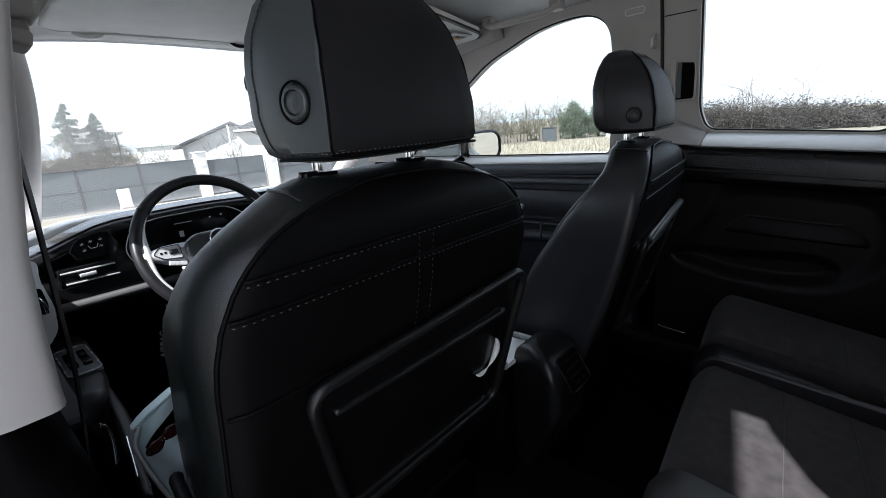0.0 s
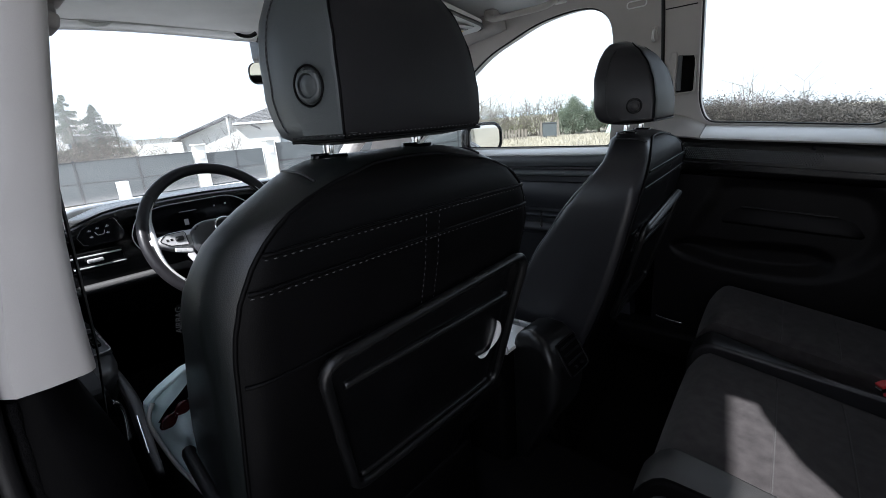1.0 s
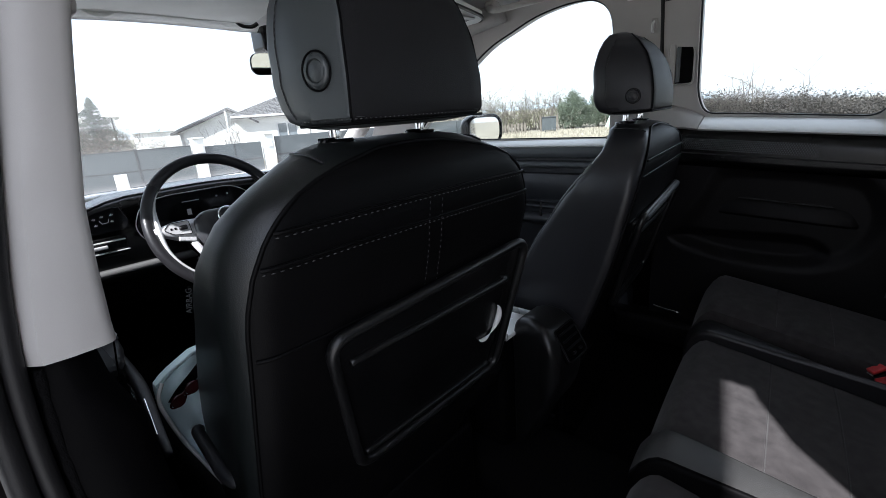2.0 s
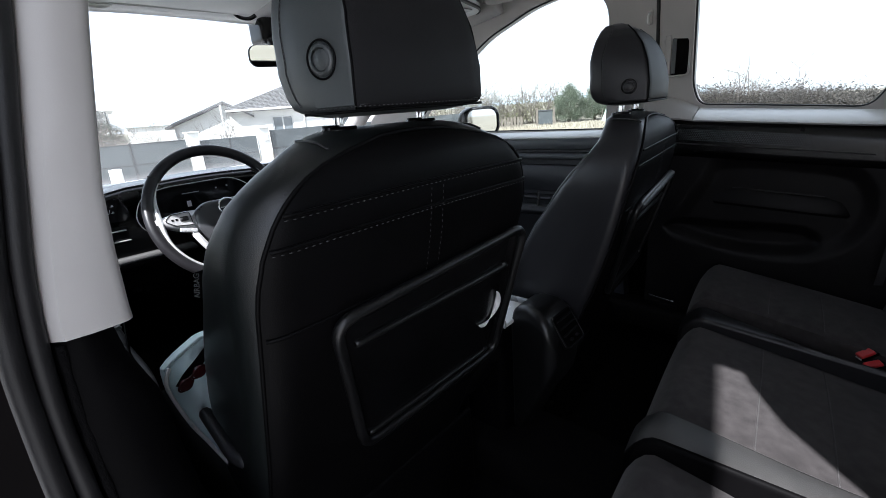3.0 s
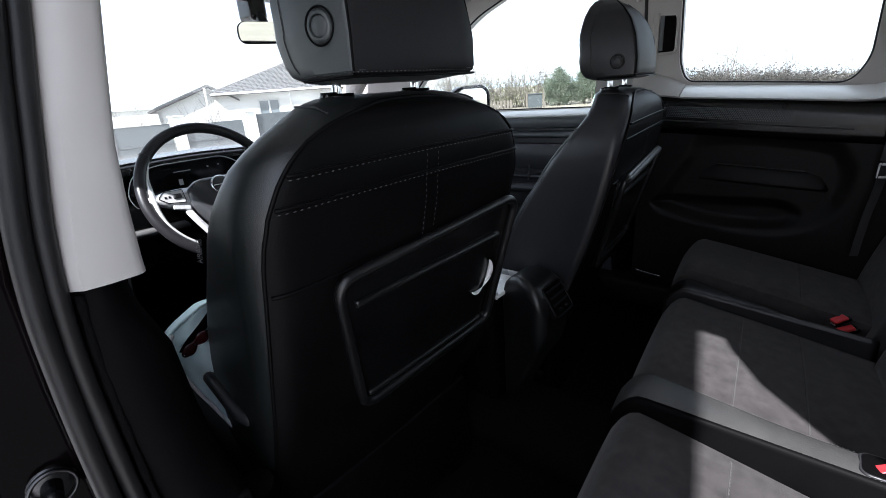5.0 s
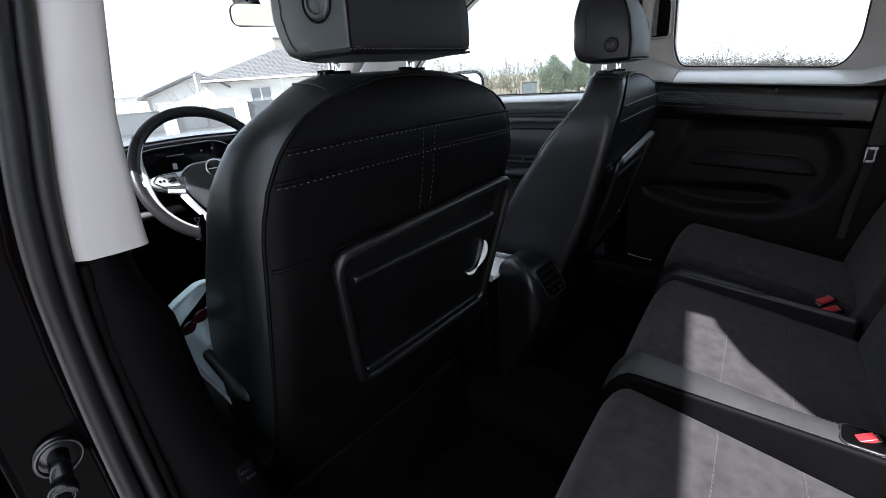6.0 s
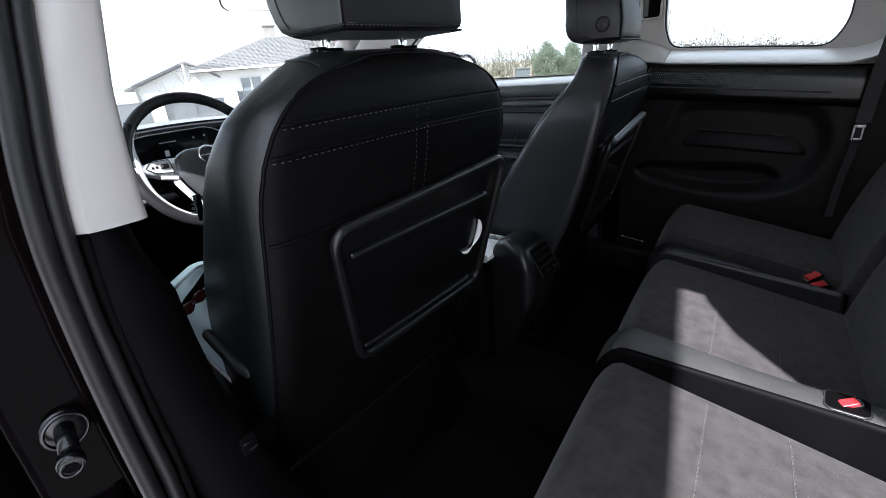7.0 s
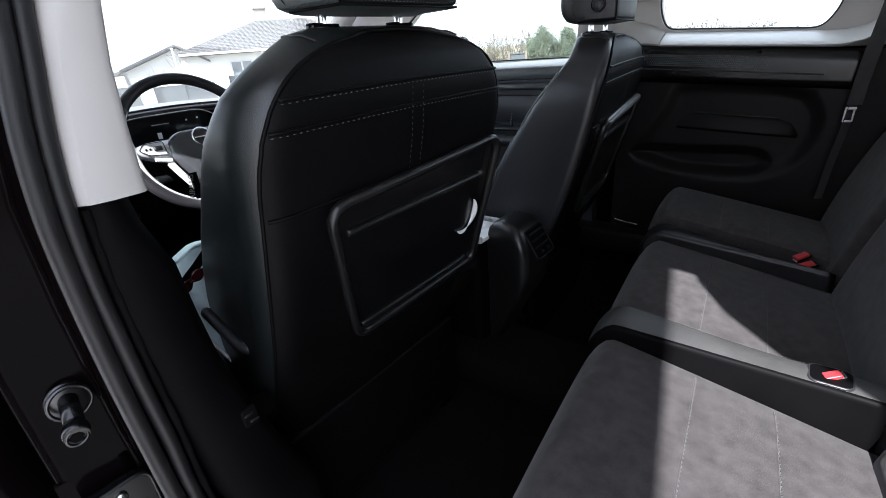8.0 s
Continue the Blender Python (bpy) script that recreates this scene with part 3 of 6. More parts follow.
# ---- the left door pillar, seen from the open rear door ----
def left_pillar():
    p = thing("door_pillar", (-0.77, 0.06, 0.3), "grey and black trimmed door pillar with rubber seals and plum paint", "door pillar")

    def local(geo):
        return [(v[0] + 0.77, v[1] - 0.06, v[2] - 0.3) for v in geo[0]], geo[1]
    # grey upper trim: (height, outer x, inner x)
    upper = [(1.062, -0.788, -0.728), (1.075, -0.788, -0.728), (1.12, -0.780, -0.726), (1.17, -0.771, -0.722), (1.22, -0.760, -0.713), (1.28, -0.748, -0.702), (1.34, -0.735, -0.690), (1.42, -0.722, -0.672), (1.50, -0.715, -0.650), (1.60, -0.705, -0.60)]
    rings = []
    for z, a, b in upper:
        rings.append([(x, y, z) for x, y in ((a, 0.20), (a, 0.05), (a + 0.001, 0.041), (a + 0.0125, 0.0275), ((a + b) / 2, 0.0255), (b - 0.010, 0.0268), (b - 0.005, 0.0285), (b - 0.0015, 0.0325), (b, 0.040), (b - 0.001, 0.075), (b - 0.010, 0.20))])
    ob = part("upper_trim", local(loft(rings)), TRIM, p, "pale grey plastic upper pillar trim")
    sharp(ob, 40)
    lower = [(1.060, -0.786, -0.742), (1.03, -0.789, -0.738), (0.98, -0.792, -0.722), (0.92, -0.788, -0.718), (0.86, -0.783, -0.712), (0.78, -0.775, -0.694), (0.70, -0.768, -0.672), (0.60, -0.745, -0.635), (0.45, -0.735, -0.625), (0.33, -0.735, -0.62)]
    rings = []
    for z, a, b in lower:
        f = 0.034
        rings.append([(x, y, z) for x, y in ((a, 0.22), (a, f + 0.02), (a + 0.004, f + 0.006), (a + 0.014, f), ((a + b) / 2, f - 0.004), (b - 0.014, f), (b, f + 0.018), (b - 0.004, 0.22))])
    sharp(part("lower_trim", local(loft(rings)), PLASTIC, p, "black grained lower pillar trim"), 50)
    # rubber seals
    heights = [1.62, 1.5, 1.4, 1.3, 1.22, 1.18, 1.12, 1.057, 1.0, 0.941, 0.87, 0.80, 0.727, 0.62, 0.48, 0.36]
    inner = [(1.62, -0.710), (1.5, -0.720), (1.34, -0.740), (1.22, -0.765), (1.12, -0.7845), (1.07, -0.791), (1.00, -0.7945), (0.91, -0.794), (0.80, -0.790), (0.712, -0.789), (0.5, -0.77), (0.36, -0.765)]
    outer = [(1.62, -0.7245), (1.5, -0.7345), (1.34, -0.7545), (1.22, -0.780), (1.12, -0.7995), (1.08, -0.8045), (1.04, -0.8085), (0.91, -0.8105), (0.80, -0.808), (0.732, -0.806), (0.5, -0.79), (0.36, -0.786)]
    for name, tab, r, y in (("door_seal", inner, 0.0075, 0.036), ("door_seal", outer, 0.0085, 0.033)):
        path = smooth_path([(lerp(sorted(tab), z), y, z) for z in heights], 4)
        part(name, local(tube(path, r, 10)), RUBBER, p, "black rubber door seal")
    # fabric-textured welt between trim and seal
    path = smooth_path([(lerp(sorted(inner), z) + 0.013, 0.037, z) for z in heights if z < 1.06], 4)
    part("welt", local(tube(path, [0.0034 + 0.0006 * math.sin(i * 2.3) for i in range(len(path))], 8)), CARPET, p, "black woven welt")
    # painted jamb: a channel behind the seals, then the broad face with the striker
    jam = []
    for z in (1.62, 1.4, 1.2, 1.06, 0.95, 0.86, 0.78, 0.7, 0.55, 0.33):
        a = lerp(sorted(outer), z) + 0.004
        o = min(a - 0.058, -0.884 + 0.03 * max(0.0, z - 0.9))
        jam.append([(a, 0.22, z), (a, 0.036, z), (a - 0.004, 0.040, z), (a - 0.007, 0.118, z), (a - 0.014, 0.132, z), (o + 0.014, 0.138, z), (o + 0.004, 0.143, z), (o, 0.154, z), (o - 0.003, 0.22, z)])
    part("jamb", local(loft(jam)), PAINT, p, "glossy plum painted door jamb")
    part("jamb_edge", local(loft([[(-0.880, 0.147, z), (-0.93, 0.152, z), (-0.938, 0.16, z), (-0.938, 0.22, z), (-0.880, 0.22, z)] for z in (1.2, 0.9, 0.6, 0.33)])), PAINT, p, "black outer edge of the jamb")
    # a pressed step low on the jamb
    part("jamb_step", local(loft([[(-0.884, 0.139, z), (-0.830, 0.135, z), (-0.812, 0.128, z), (-0.812, 0.16, z), (-0.884, 0.16, z)] for z in (0.60, 0.752)])), PAINT, p, "plum painted lower jamb")
    # striker
    s = part("striker_plate", local(disc((-0.840, 0.132, 0.848), 0.0205, 0.010, "y", 28)), STEEL, p, "worn steel striker plate")
    part("striker_rim", local(tube([(-0.840 + 0.019 * math.cos(k * math.pi / 16), 0.126, 0.848 + 0.019 * math.sin(k * math.pi / 16)) for k in range(32)], 0.0022, 6, closed=True)), STEEL, s)
    part("striker_pin", local(joined([tube([(-0.840, 0.134, 0.848), (-0.846, 0.100, 0.838)], 0.0092, 16), tube([(-0.846, 0.100, 0.838), (-0.8475, 0.094, 0.8362), (-0.849, 0.088, 0.8345), (-0.850, 0.083, 0.833)], [0.0092, 0.0118, 0.0124, 0.0108], 18)])), SATIN, s, "dark steel striker pin")
    part("striker_head", local(tube([(-0.8501 + 0.0088 * math.cos(k * math.pi / 12), 0.0826, 0.8328 + 0.0088 * math.sin(k * math.pi / 12)) for k in range(24)], 0.0016, 6, closed=True)), STEEL, s, "worn bright edge of the pin's head")
    part("striker_socket", local(tube([(-0.8502, 0.0828, 0.8328), (-0.8504, 0.0815, 0.8325)], 0.0062, 6)), PLASTIC, s)
    # guide block with a raised rounded rim
    plate = rounded(-0.876, -0.808, 0.610, 0.728, 0.014, 6)
    guide = part("guide_block", local(panel(plate, [], 0.014, lambda u, v, w: (u, 0.112 + w, v))), SATIN, p, "black plastic door guide", smooth=False)
    part("guide_rim", local(tube([(u, 0.112, v) for u, v in plate], 0.0028, 6, closed=True)), SATIN, guide)
    part("guide_screw", local(disc((-0.840, 0.108, 0.712), 0.0066, 0.005, "y", 20)), CHROME, guide, "bright screw")
    part("screw_socket", local(disc((-0.840, 0.1052, 0.712), 0.0028, 0.002, "y", 6)), STEEL, guide)
    # belt height slot with a metal clip low on the trim
    clip = part("belt_guide", local(box((-0.707, 0.036, 0.768), (0.022, 0.010, 0.028), 0.004)), PLASTIC, p, "black belt guide")
    part("belt_tongue", local(joined([box((-0.709, 0.0300, 0.774), (0.011, 0.003, 0.0032), 0.001), box((-0.704, 0.0300, 0.763), (0.011, 0.003, 0.0032), 0.001)])), STEEL, clip)
    # dark belt hanging in front of the pillar, on the cabin side
    b = thing("seat_belt", (-0.70, 0.20, 0.4), "black woven front seat belt beside the pillar", "seat belt")
    part("webbing", [(moved(strip([(0.012, 0.02, 1.02), (0.003, 0.0, 0.80), (-0.006, 0.0, 0.62), (-0.03, 0.0, 0.42), (-0.04, 0.0, 0.0)], 0.045, 0.0015, (0.985, -0.17, 0)), Matrix()))], PLASTIC, b)
    part("belt_anchor", [box((0.026, -0.035, 0.957), (0.030, 0.040, 0.016), 0.005, 3), box((0.019, -0.028, 0.946), (0.028, 0.030, 0.012), 0.002), box((0.014, -0.036, 0.936), (0.036, 0.040, 0.014), 0.004, 3, Euler((0, radians(14), 0)).to_matrix().to_4x4())], TRIM, b, "grey stepped belt guide")
    return p


left_pillar()


def shade_wall():
    """A plain rendered wall end, unseen, added to cast the shade edge on the bench."""
    w = part("unseen_shade_wall", joined([box((-1.95, -0.242, 1.27), (0.24, 0.83, 3.10), 0.01), box((-1.95, -0.212, 2.85), (0.30, 0.83, 0.06), 0.015)]), RENDERED)
    tagged(w, "unseen rendered wall added to cast shade into the car", "wall", kind="structure")


shade_wall()


def forecourt():
    rings = []
    for i in range(25):
        x = -7 + 12 * i / 24
        row = []
        for k in range(25):
            y = -9 + 17 * k / 24
            row.append((x, y, ground_z(x, y) + 0.035))
        rings.append(row + [(a, b, c - 0.1) for a, b, c in row[::-1]])
    sharp(tagged(part("pavement", loft(rings), ASPHALT), "pale worn concrete forecourt under the car", "forecourt", kind="structure"))


forecourt()


# ---- front seats ----
# rear face (height, y) and half width (height, w) of the backrest
REAR = [(0.55, 0.165), (0.62, 0.138), (0.70, 0.108), (0.80, 0.068), (0.90, 0.034), (0.985, 0.012), (1.06, -0.006), (1.12, -0.014), (1.15, -0.013), (1.17, -0.004), (1.183, 0.010), (1.192, 0.028), (1.196, 0.055)]
HALF = [(0.55, 0.225), (0.62, 0.245), (0.70, 0.255), (0.90, 0.259), (1.05, 0.262), (1.07, 0.262), (1.104, 0.251), (1.128, 0.236), (1.14, 0.224), (1.15, 0.209), (1.16, 0.192), (1.172, 0.167), (1.18, 0.150), (1.186, 0.133), (1.191, 0.117), (1.194, 0.10), (1.196, 0.07)]
PANEL = [(0.55, 0.226), (0.90, 0.236), (1.031, 0.236), (1.06, 0.234), (1.086, 0.227), (1.102, 0.220), (1.117, 0.212), (1.127, 0.205), (1.139, 0.194), (1.150, 0.180), (1.158, 0.165), (1.166, 0.145), (1.172, 0.125), (1.178, 0.098), (1.183, 0.072), (1.186, 0.045)]
THICK = [(0.55, 0.20), (0.70, 0.255), (0.85, 0.262), (0.95, 0.228), (1.03, 0.172), (1.10, 0.115), (1.145, 0.088), (1.17, 0.08), (1.185, 0.068), (1.192, 0.05), (1.196, 0.02)]
# how the width changes from the rear to the front of the backrest
FLANK = [(0.55, -0.165), (0.80, -0.142), (0.95, -0.120), (1.03, -0.078), (1.10, -0.01), (1.14, 0.02), (1.196, 0.03)]
BASE_Z = 0.33


def seat_y(z):
    return lerp(REAR, z)


def front_seat(xc, yo, head_drop, label, head_x, sink=0.0, tall=1.0, turn=0.0, deep=1.0, hide=SIDE_LEATHER):
    s = thing("car_seat", (xc, yo, BASE_Z - sink), label, "car seat", "front seats of the car", turn=turn)
    # how far the rear corners are rolled, and the width of the rear
    roll, wide = (0.048, 0.972) if xc < 0 else (0.022, 0.955)

    def loc(geo):
        return [(v[0], v[1], v[2] - BASE_Z) for v in geo[0]], geo[1]
    zs = [0.55, 0.58, 0.62, 0.66, 0.70, 0.76, 0.82, 0.88, 0.94, 1.0, 1.05, 1.085, 1.11, 1.13, 1.145, 1.158, 1.169, 1.178, 1.185, 1.190, 1.194, 1.196]
    rings = []
    for z in zs:
        y, w, t = seat_y(z), lerp(HALF, z), lerp(THICK, z) * (1 - (1 - deep) * step(1.10, 0.95, z))
        ring = rounded(-w, w, y, y + t, min(roll, t * 0.45), 10)
        # hollow the front between the bolsters, puff the back slightly
        out = []
        for px, py in ring:
            px *= wide + lerp(FLANK, z) * min(1, (py - y) / max(t, 0.01))
            if py > y + t * 0.8:
                py += (0.03 * step(1.0, 1.15, z) - 0.035 * step(1.08, 0.95, z)) * math.cos(min(1, abs(px) / (w * 0.8)) * math.pi / 2) * step(1.196, 1.185, z)
            if py < y + 0.02:
                py -= 0.006 * max(0, 1 - (px / w) ** 2) * step(0.02, 0.0, py - y)
            out.append((px, py, z))
        rings.append(out)
    back = sharp(part("backrest", loc(loft(rings)), hide, s, "black leather backrest with stitched rear panel"), 70)
    # rear panel: an inset skin inside the piping
    def skin_y(x, z):
        w = lerp(HALF, z)
        r = min(roll, lerp(THICK, z) * 0.45)
        over = min(r * 0.98, max(0.0, abs(x) - (wide * w - r)))
        return seat_y(z) - 0.006 * max(0, 1 - (x / w) ** 2) + r - math.sqrt(r * r - over * over)
    def edge_w(z):
        return lerp(PANEL, z)
    rows = []
    for i in range(41):
        z = 0.57 + (1.184 - 0.57) * i / 40
        wv = edge_w(z)
        rows.append([(wv * q, skin_y(wv * q, z) - 0.003 - 0.002 * math.cos(math.pi / 2 * q) + 0.0035 * max(0, 1 - abs(z - 1.133) / 0.012), z) for q in (math.sin(math.pi / 2 * (k / 14 - 1)) for k in range(29))])
    rear_rows = [[(x, y + 0.012, z) for x, y, z in r[::-1]] for r in rows]
    # panel colour includes the shade behind the seat
    skin = sharp(part("rear_panel", loc(loft([a + b for a, b in zip(rows, rear_rows)])), SHADECLOTH, s, "matt black stitched rear panel darkened for shade"), 60)
    # piping round the panel
    pipe = [(-edge_w(z), skin_y(edge_w(z), z) - 0.002, z) for z in np.linspace(0.60, 1.184, 60)]
    pipe += [(edge_w(1.184) * (1 - 2 * k / 12) * -1, skin_y(0, 1.185) - 0.002, 1.185 + 0.003 * math.sin(math.pi * k / 12)) for k in range(1, 12)]
    pipe += [(edge_w(z), skin_y(edge_w(z), z) - 0.002, z) for z in np.linspace(1.184, 0.60, 60)]
    part("piping", loc(tube(pipe, 0.0026, 6)), SHADECLOTH, s)
    # shoulder seams
    for sx in (-1, 1):
        path = smooth_path([(sx * 0.131, skin_y(0.13, 1.178) - 0.002, 1.178), (sx * 0.1315, 0.022, 1.1845), (sx * 0.131, 0.045, 1.1865), (sx * 0.129, 0.066, 1.1868)], 5)
        part("shoulder_seam", loc(tube(path, 0.0016, 6)), LEATHER, s)
    # seams and stitching across the panel
    def across(z0, bow, lift=0.0065):
        return [(x, skin_y(x, z0 + bow * (1 - (x / 0.214) ** 2)) - lift, z0 + bow * (1 - (x / 0.214) ** 2)) for x in np.linspace(-edge_w(z0) + 0.004, edge_w(z0) - 0.004, 64)]
    for z0, thread in ((1.121, True), (1.090, True), (0.996, False)):
        line = across(z0, 0.003)
        part("panel_seam", loc(tube([(x, y + 0.0015, z + 0.004) for x, y, z in line], 0.0022, 6)), SHADECLOTH, s)
        if thread:
            part("stitching", loc(dashes(line, 0.0048, 0.0032, 0.0007)), THREAD, s, "grey thread stitching")
    for x in (-0.012, 0.010):
        line = [(x - 0.01 * (1.12 - z) * 2, skin_y(x, z) - 0.0066, z) for z in np.linspace(1.12, 0.99, 40)]
        part("stitching", loc(dashes(line, 0.0045, 0.0032, 0.0006)), THREAD, s, "grey thread stitching")
    # stitching down the bolster's leading edge
    for sx in (-1, 1):
        line = [(sx * (lerp(HALF, z) * (wide + lerp(FLANK, z) * 0.78) - 0.005), seat_y(z) + lerp(THICK, z) * (1 - (1 - deep) * step(1.10, 0.95, z)) * 0.78, z) for z in np.linspace(0.70, 1.10, 60)]
        part("stitching", loc(dashes(line, 0.0045, 0.0032, 0.0006)), THREAD, s, "grey thread stitching")
        if xc > 0:
            # pale tube added to imitate the rim light on the leading edge
            edge = [(sx * (lerp(HALF, z) * (wide + lerp(FLANK, z)) - 0.012), seat_y(z) + lerp(THICK, z) * (1 - (1 - deep) * step(1.10, 0.95, z)) - 0.0022, z) for z in np.linspace(0.72, 1.12, 40)]
            part("edge_highlight", loc(tube(edge, 0.0035, 8)), LITHIDE, s, "thin grey line painted as the highlight along the leading edge")
    # cushion
    rings = []
    for y in np.linspace(0.16, 0.72, 12):
        u = (y - 0.16) / 0.56
        top = 0.64 + 0.04 * u - 0.05 * step(0.85, 1.0, u)
        ring = rounded(-0.25, 0.25, 0.46, top, 0.05, 6)
        rings.append([(x, y, z - (0.03 * math.cos(min(1, abs(x) / 0.18) * math.pi / 2) if z > top - 0.01 else 0)) for x, z in ring])
    part("cushion", loc(loft(rings)), PLASTIC, s)
    part("seat_frame", loc(joined([box((0, 0.42, 0.42), (0.46, 0.52, 0.10), 0.02), box((-0.2, 0.42, 0.36), (0.05, 0.55, 0.06), 0.01), box((0.2, 0.42, 0.36), (0.05, 0.55, 0.06), 0.01)])), PLASTIC, s)
    for sx in (-1, 1):
        cover = smooth_path([(sx * 0.265, 0.10, 0.72), (sx * 0.268, 0.16, 0.64), (sx * 0.268, 0.25, 0.575), (sx * 0.266, 0.40, 0.545), (sx * 0.262, 0.62, 0.545)], 5)
        part("recliner_cover", loc(tube(cover, [0.018 + 0.02 * math.sin(math.pi * i / (len(cover) - 1)) for i in range(len(cover))], 10, flat=1.3, up=(1, 0, 0))), PLASTIC, s, "black recliner cover")
    tag_m = Matrix.Translation((-0.2185, 0.203, 1.016 - BASE_Z)) @ Euler((radians(90), radians(-80), radians(-12))).to_matrix().to_4x4()
    part("airbag_tag", loc(box((-0.214, 0.206, 1.016), (0.010, 0.002, 0.036), 0.0008)), PLASTIC, s, "small black woven tag")
    letters("tag_letters", "AIRBAG", 0.0095, THREAD, s, tag_m)
    # dark sheet added over the cushion's rear end, where only shade lies
    part("shade_skirt", loc(box((0, 0.15, 0.47), (0.47, 0.02, 0.22), 0.008)), SHADECLOTH, s, "matt black sheet added for the shade under the backrest")
    headrest(s, loc, head_drop, head_x, tall, hide)
    tray(s, loc, 0.006 if xc > 0 else 0.0, -0.034 if xc > 0 else 0.0, 0.012 if xc > 0 else 0.0)
    return s


def headrest(s, loc, drop, HEAD_X, tall, hide):
    # the driver's side cap has its light put into a paler leather
    cap = LITHIDE if hide is SIDE_LEATHER else hide
    # half width at the rear face and at the front, rear y, front y, by height
    wr_tab = [(1.208, 0.070), (1.212, 0.100), (1.220, 0.109), (1.26, 0.108), (1.30, 0.104), (1.34, 0.096), (1.37, 0.085), (1.39, 0.070), (1.403, 0.05), (1.410, 0.025)]
    wf_tab = [(1.208, 0.090), (1.212, 0.108), (1.220, 0.119), (1.26, 0.125), (1.30, 0.124), (1.34, 0.117), (1.37, 0.104), (1.39, 0.086), (1.403, 0.07), (1.410, 0.035)]
    yb_tab = [(1.208, 0.028), (1.212, 0.004), (1.220, -0.006), (1.26, -0.007), (1.31, 0.000), (1.35, 0.014), (1.38, 0.034), (1.40, 0.055), (1.410, 0.075)]
    yf_tab = [(1.208, 0.066), (1.210, 0.084), (1.214, 0.099), (1.220, 0.109), (1.23, 0.117), (1.242, 0.121), (1.26, 0.1225), (1.27, 0.121), (1.32, 0.124), (1.36, 0.118), (1.39, 0.110), (1.403, 0.102), (1.410, 0.092)]
    wr_tab, wf_tab, yb_tab, yf_tab = ([(1.208 + (z - 1.208) * tall, v) for z, v in tab] for tab in (wr_tab, wf_tab, yb_tab, yf_tab))
    zs = [1.208, 1.2095, 1.212, 1.216, 1.220, 1.232, 1.245, 1.26, 1.28, 1.30, 1.32, 1.34, 1.355, 1.362, 1.37, 1.376, 1.381, 1.386, 1.39, 1.394, 1.397, 1.400, 1.403, 1.406, 1.408, 1.410]
    zs = [1.208 + (z - 1.208) * tall for z in zs]
    if hide is not SIDE_LEATHER:
        wf_tab = [(z, v * 0.945) for z, v in wf_tab]
    rings = []
    for z in zs:
        wr, wf, a, b = lerp(wr_tab, z), lerp(wf_tab, z), lerp(yb_tab, z), lerp(yf_tab, z)
        ring = outline([(wf, b), (-wf, b), (-wf * 1.0, b - 0.35 * (b - a)), (-wr, a), (wr, a), (wf * 1.0, b - 0.35 * (b - a))], 0.030, 5)
        # the two rear corners stay crisp where the panels are sewn together
        k = len(ring) // 6
        for c, sx in ((3, -1), (4, 1)):
            for i in range(k):
                p = Vector(ring[c * k + i])
                corner = Vector((sx * wr, a))
                ring[c * k + i] = tuple(p.lerp(corner, 0.72))
        rings.append([(x + HEAD_X, y, z - drop) for x, y in ring])
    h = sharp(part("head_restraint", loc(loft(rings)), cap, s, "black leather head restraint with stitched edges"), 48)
    rows = []
    for z in [1.208 + (q - 1.208) * tall for q in (1.213, 1.217, 1.222, 1.235, 1.26, 1.29, 1.32, 1.345, 1.365, 1.38, 1.39)]:
        w, y = lerp(wr_tab, z) - 0.001, lerp(yb_tab, z)
        rows.append([(HEAD_X + w * (k / 5 - 1), y - 0.0010 - 0.0020 * math.cos(math.pi / 2 * (k / 5 - 1)), z - drop) for k in range(11)])
    # rear face in the darker copy, its shade put into the colour
    part("rear_face", loc(loft([r + [(x, y + 0.006, z) for x, y, z in r[::-1]] for r in rows])), SHADEHIDE, h, "leather rear face darkened as if shaded")
    for sx in (-1, 1):
        line = [(sx * (lerp(wr_tab, z) + 0.0002) + HEAD_X, lerp(yb_tab, z) + 0.0006, z - drop) for z in np.linspace(1.214, 1.208 + 0.192 * tall, 40)]
        part("cap_seam", loc(tube(line, 0.0015, 6)), SHADECLOTH, h)
        out = [(sx * (lerp(wf_tab, z) + 0.0005) + HEAD_X, lerp(yf_tab, z) - 0.030, z - drop) for z in np.linspace(1.222, 1.208 + 0.182 * tall, 40)]
        part("edge_seam", loc(tube(out, 0.0009, 6)), LEATHER, h)
        part("edge_stitching", loc(dashes([(x + sx * 0.001, y - 0.003, z) for x, y, z in out], 0.0042, 0.0024, 0.00085)), THREAD, h, "grey thread stitching")
    # seam round the lower edge, with its stitching, and the narrower underside
    rim = [Vector((x + HEAD_X, y, 1.2135 - drop)) for x, y in [(-0.119, 0.075), (-0.115, 0.045), (-0.1095, -0.0055), (0.1095, -0.0055), (0.115, 0.045), (0.119, 0.075)]]
    part("rim_seam", loc(tube(rim, 0.0018, 6)), SHADECLOTH, h)
    part("edge_stitching", loc(dashes([(q.x * 1.012, q.y * 1.01 - 0.0015, q.z + 0.0045) for q in rim], 0.0042, 0.0024, 0.00085)), THREAD, h, "grey thread stitching")
    # release button on the outer cap
    z0 = 1.199 + 0.069 * tall ** 3
    pr, pf = Vector((-lerp(wr_tab, z0), lerp(yb_tab, z0))), Vector((-lerp(wf_tab, z0), lerp(yf_tab, z0) * 0.65 + lerp(yb_tab, z0) * 0.35))
    mid = pr.lerp(pf, 0.48)
    turn = math.atan2(pf.x - pr.x, pf.y - pr.y)
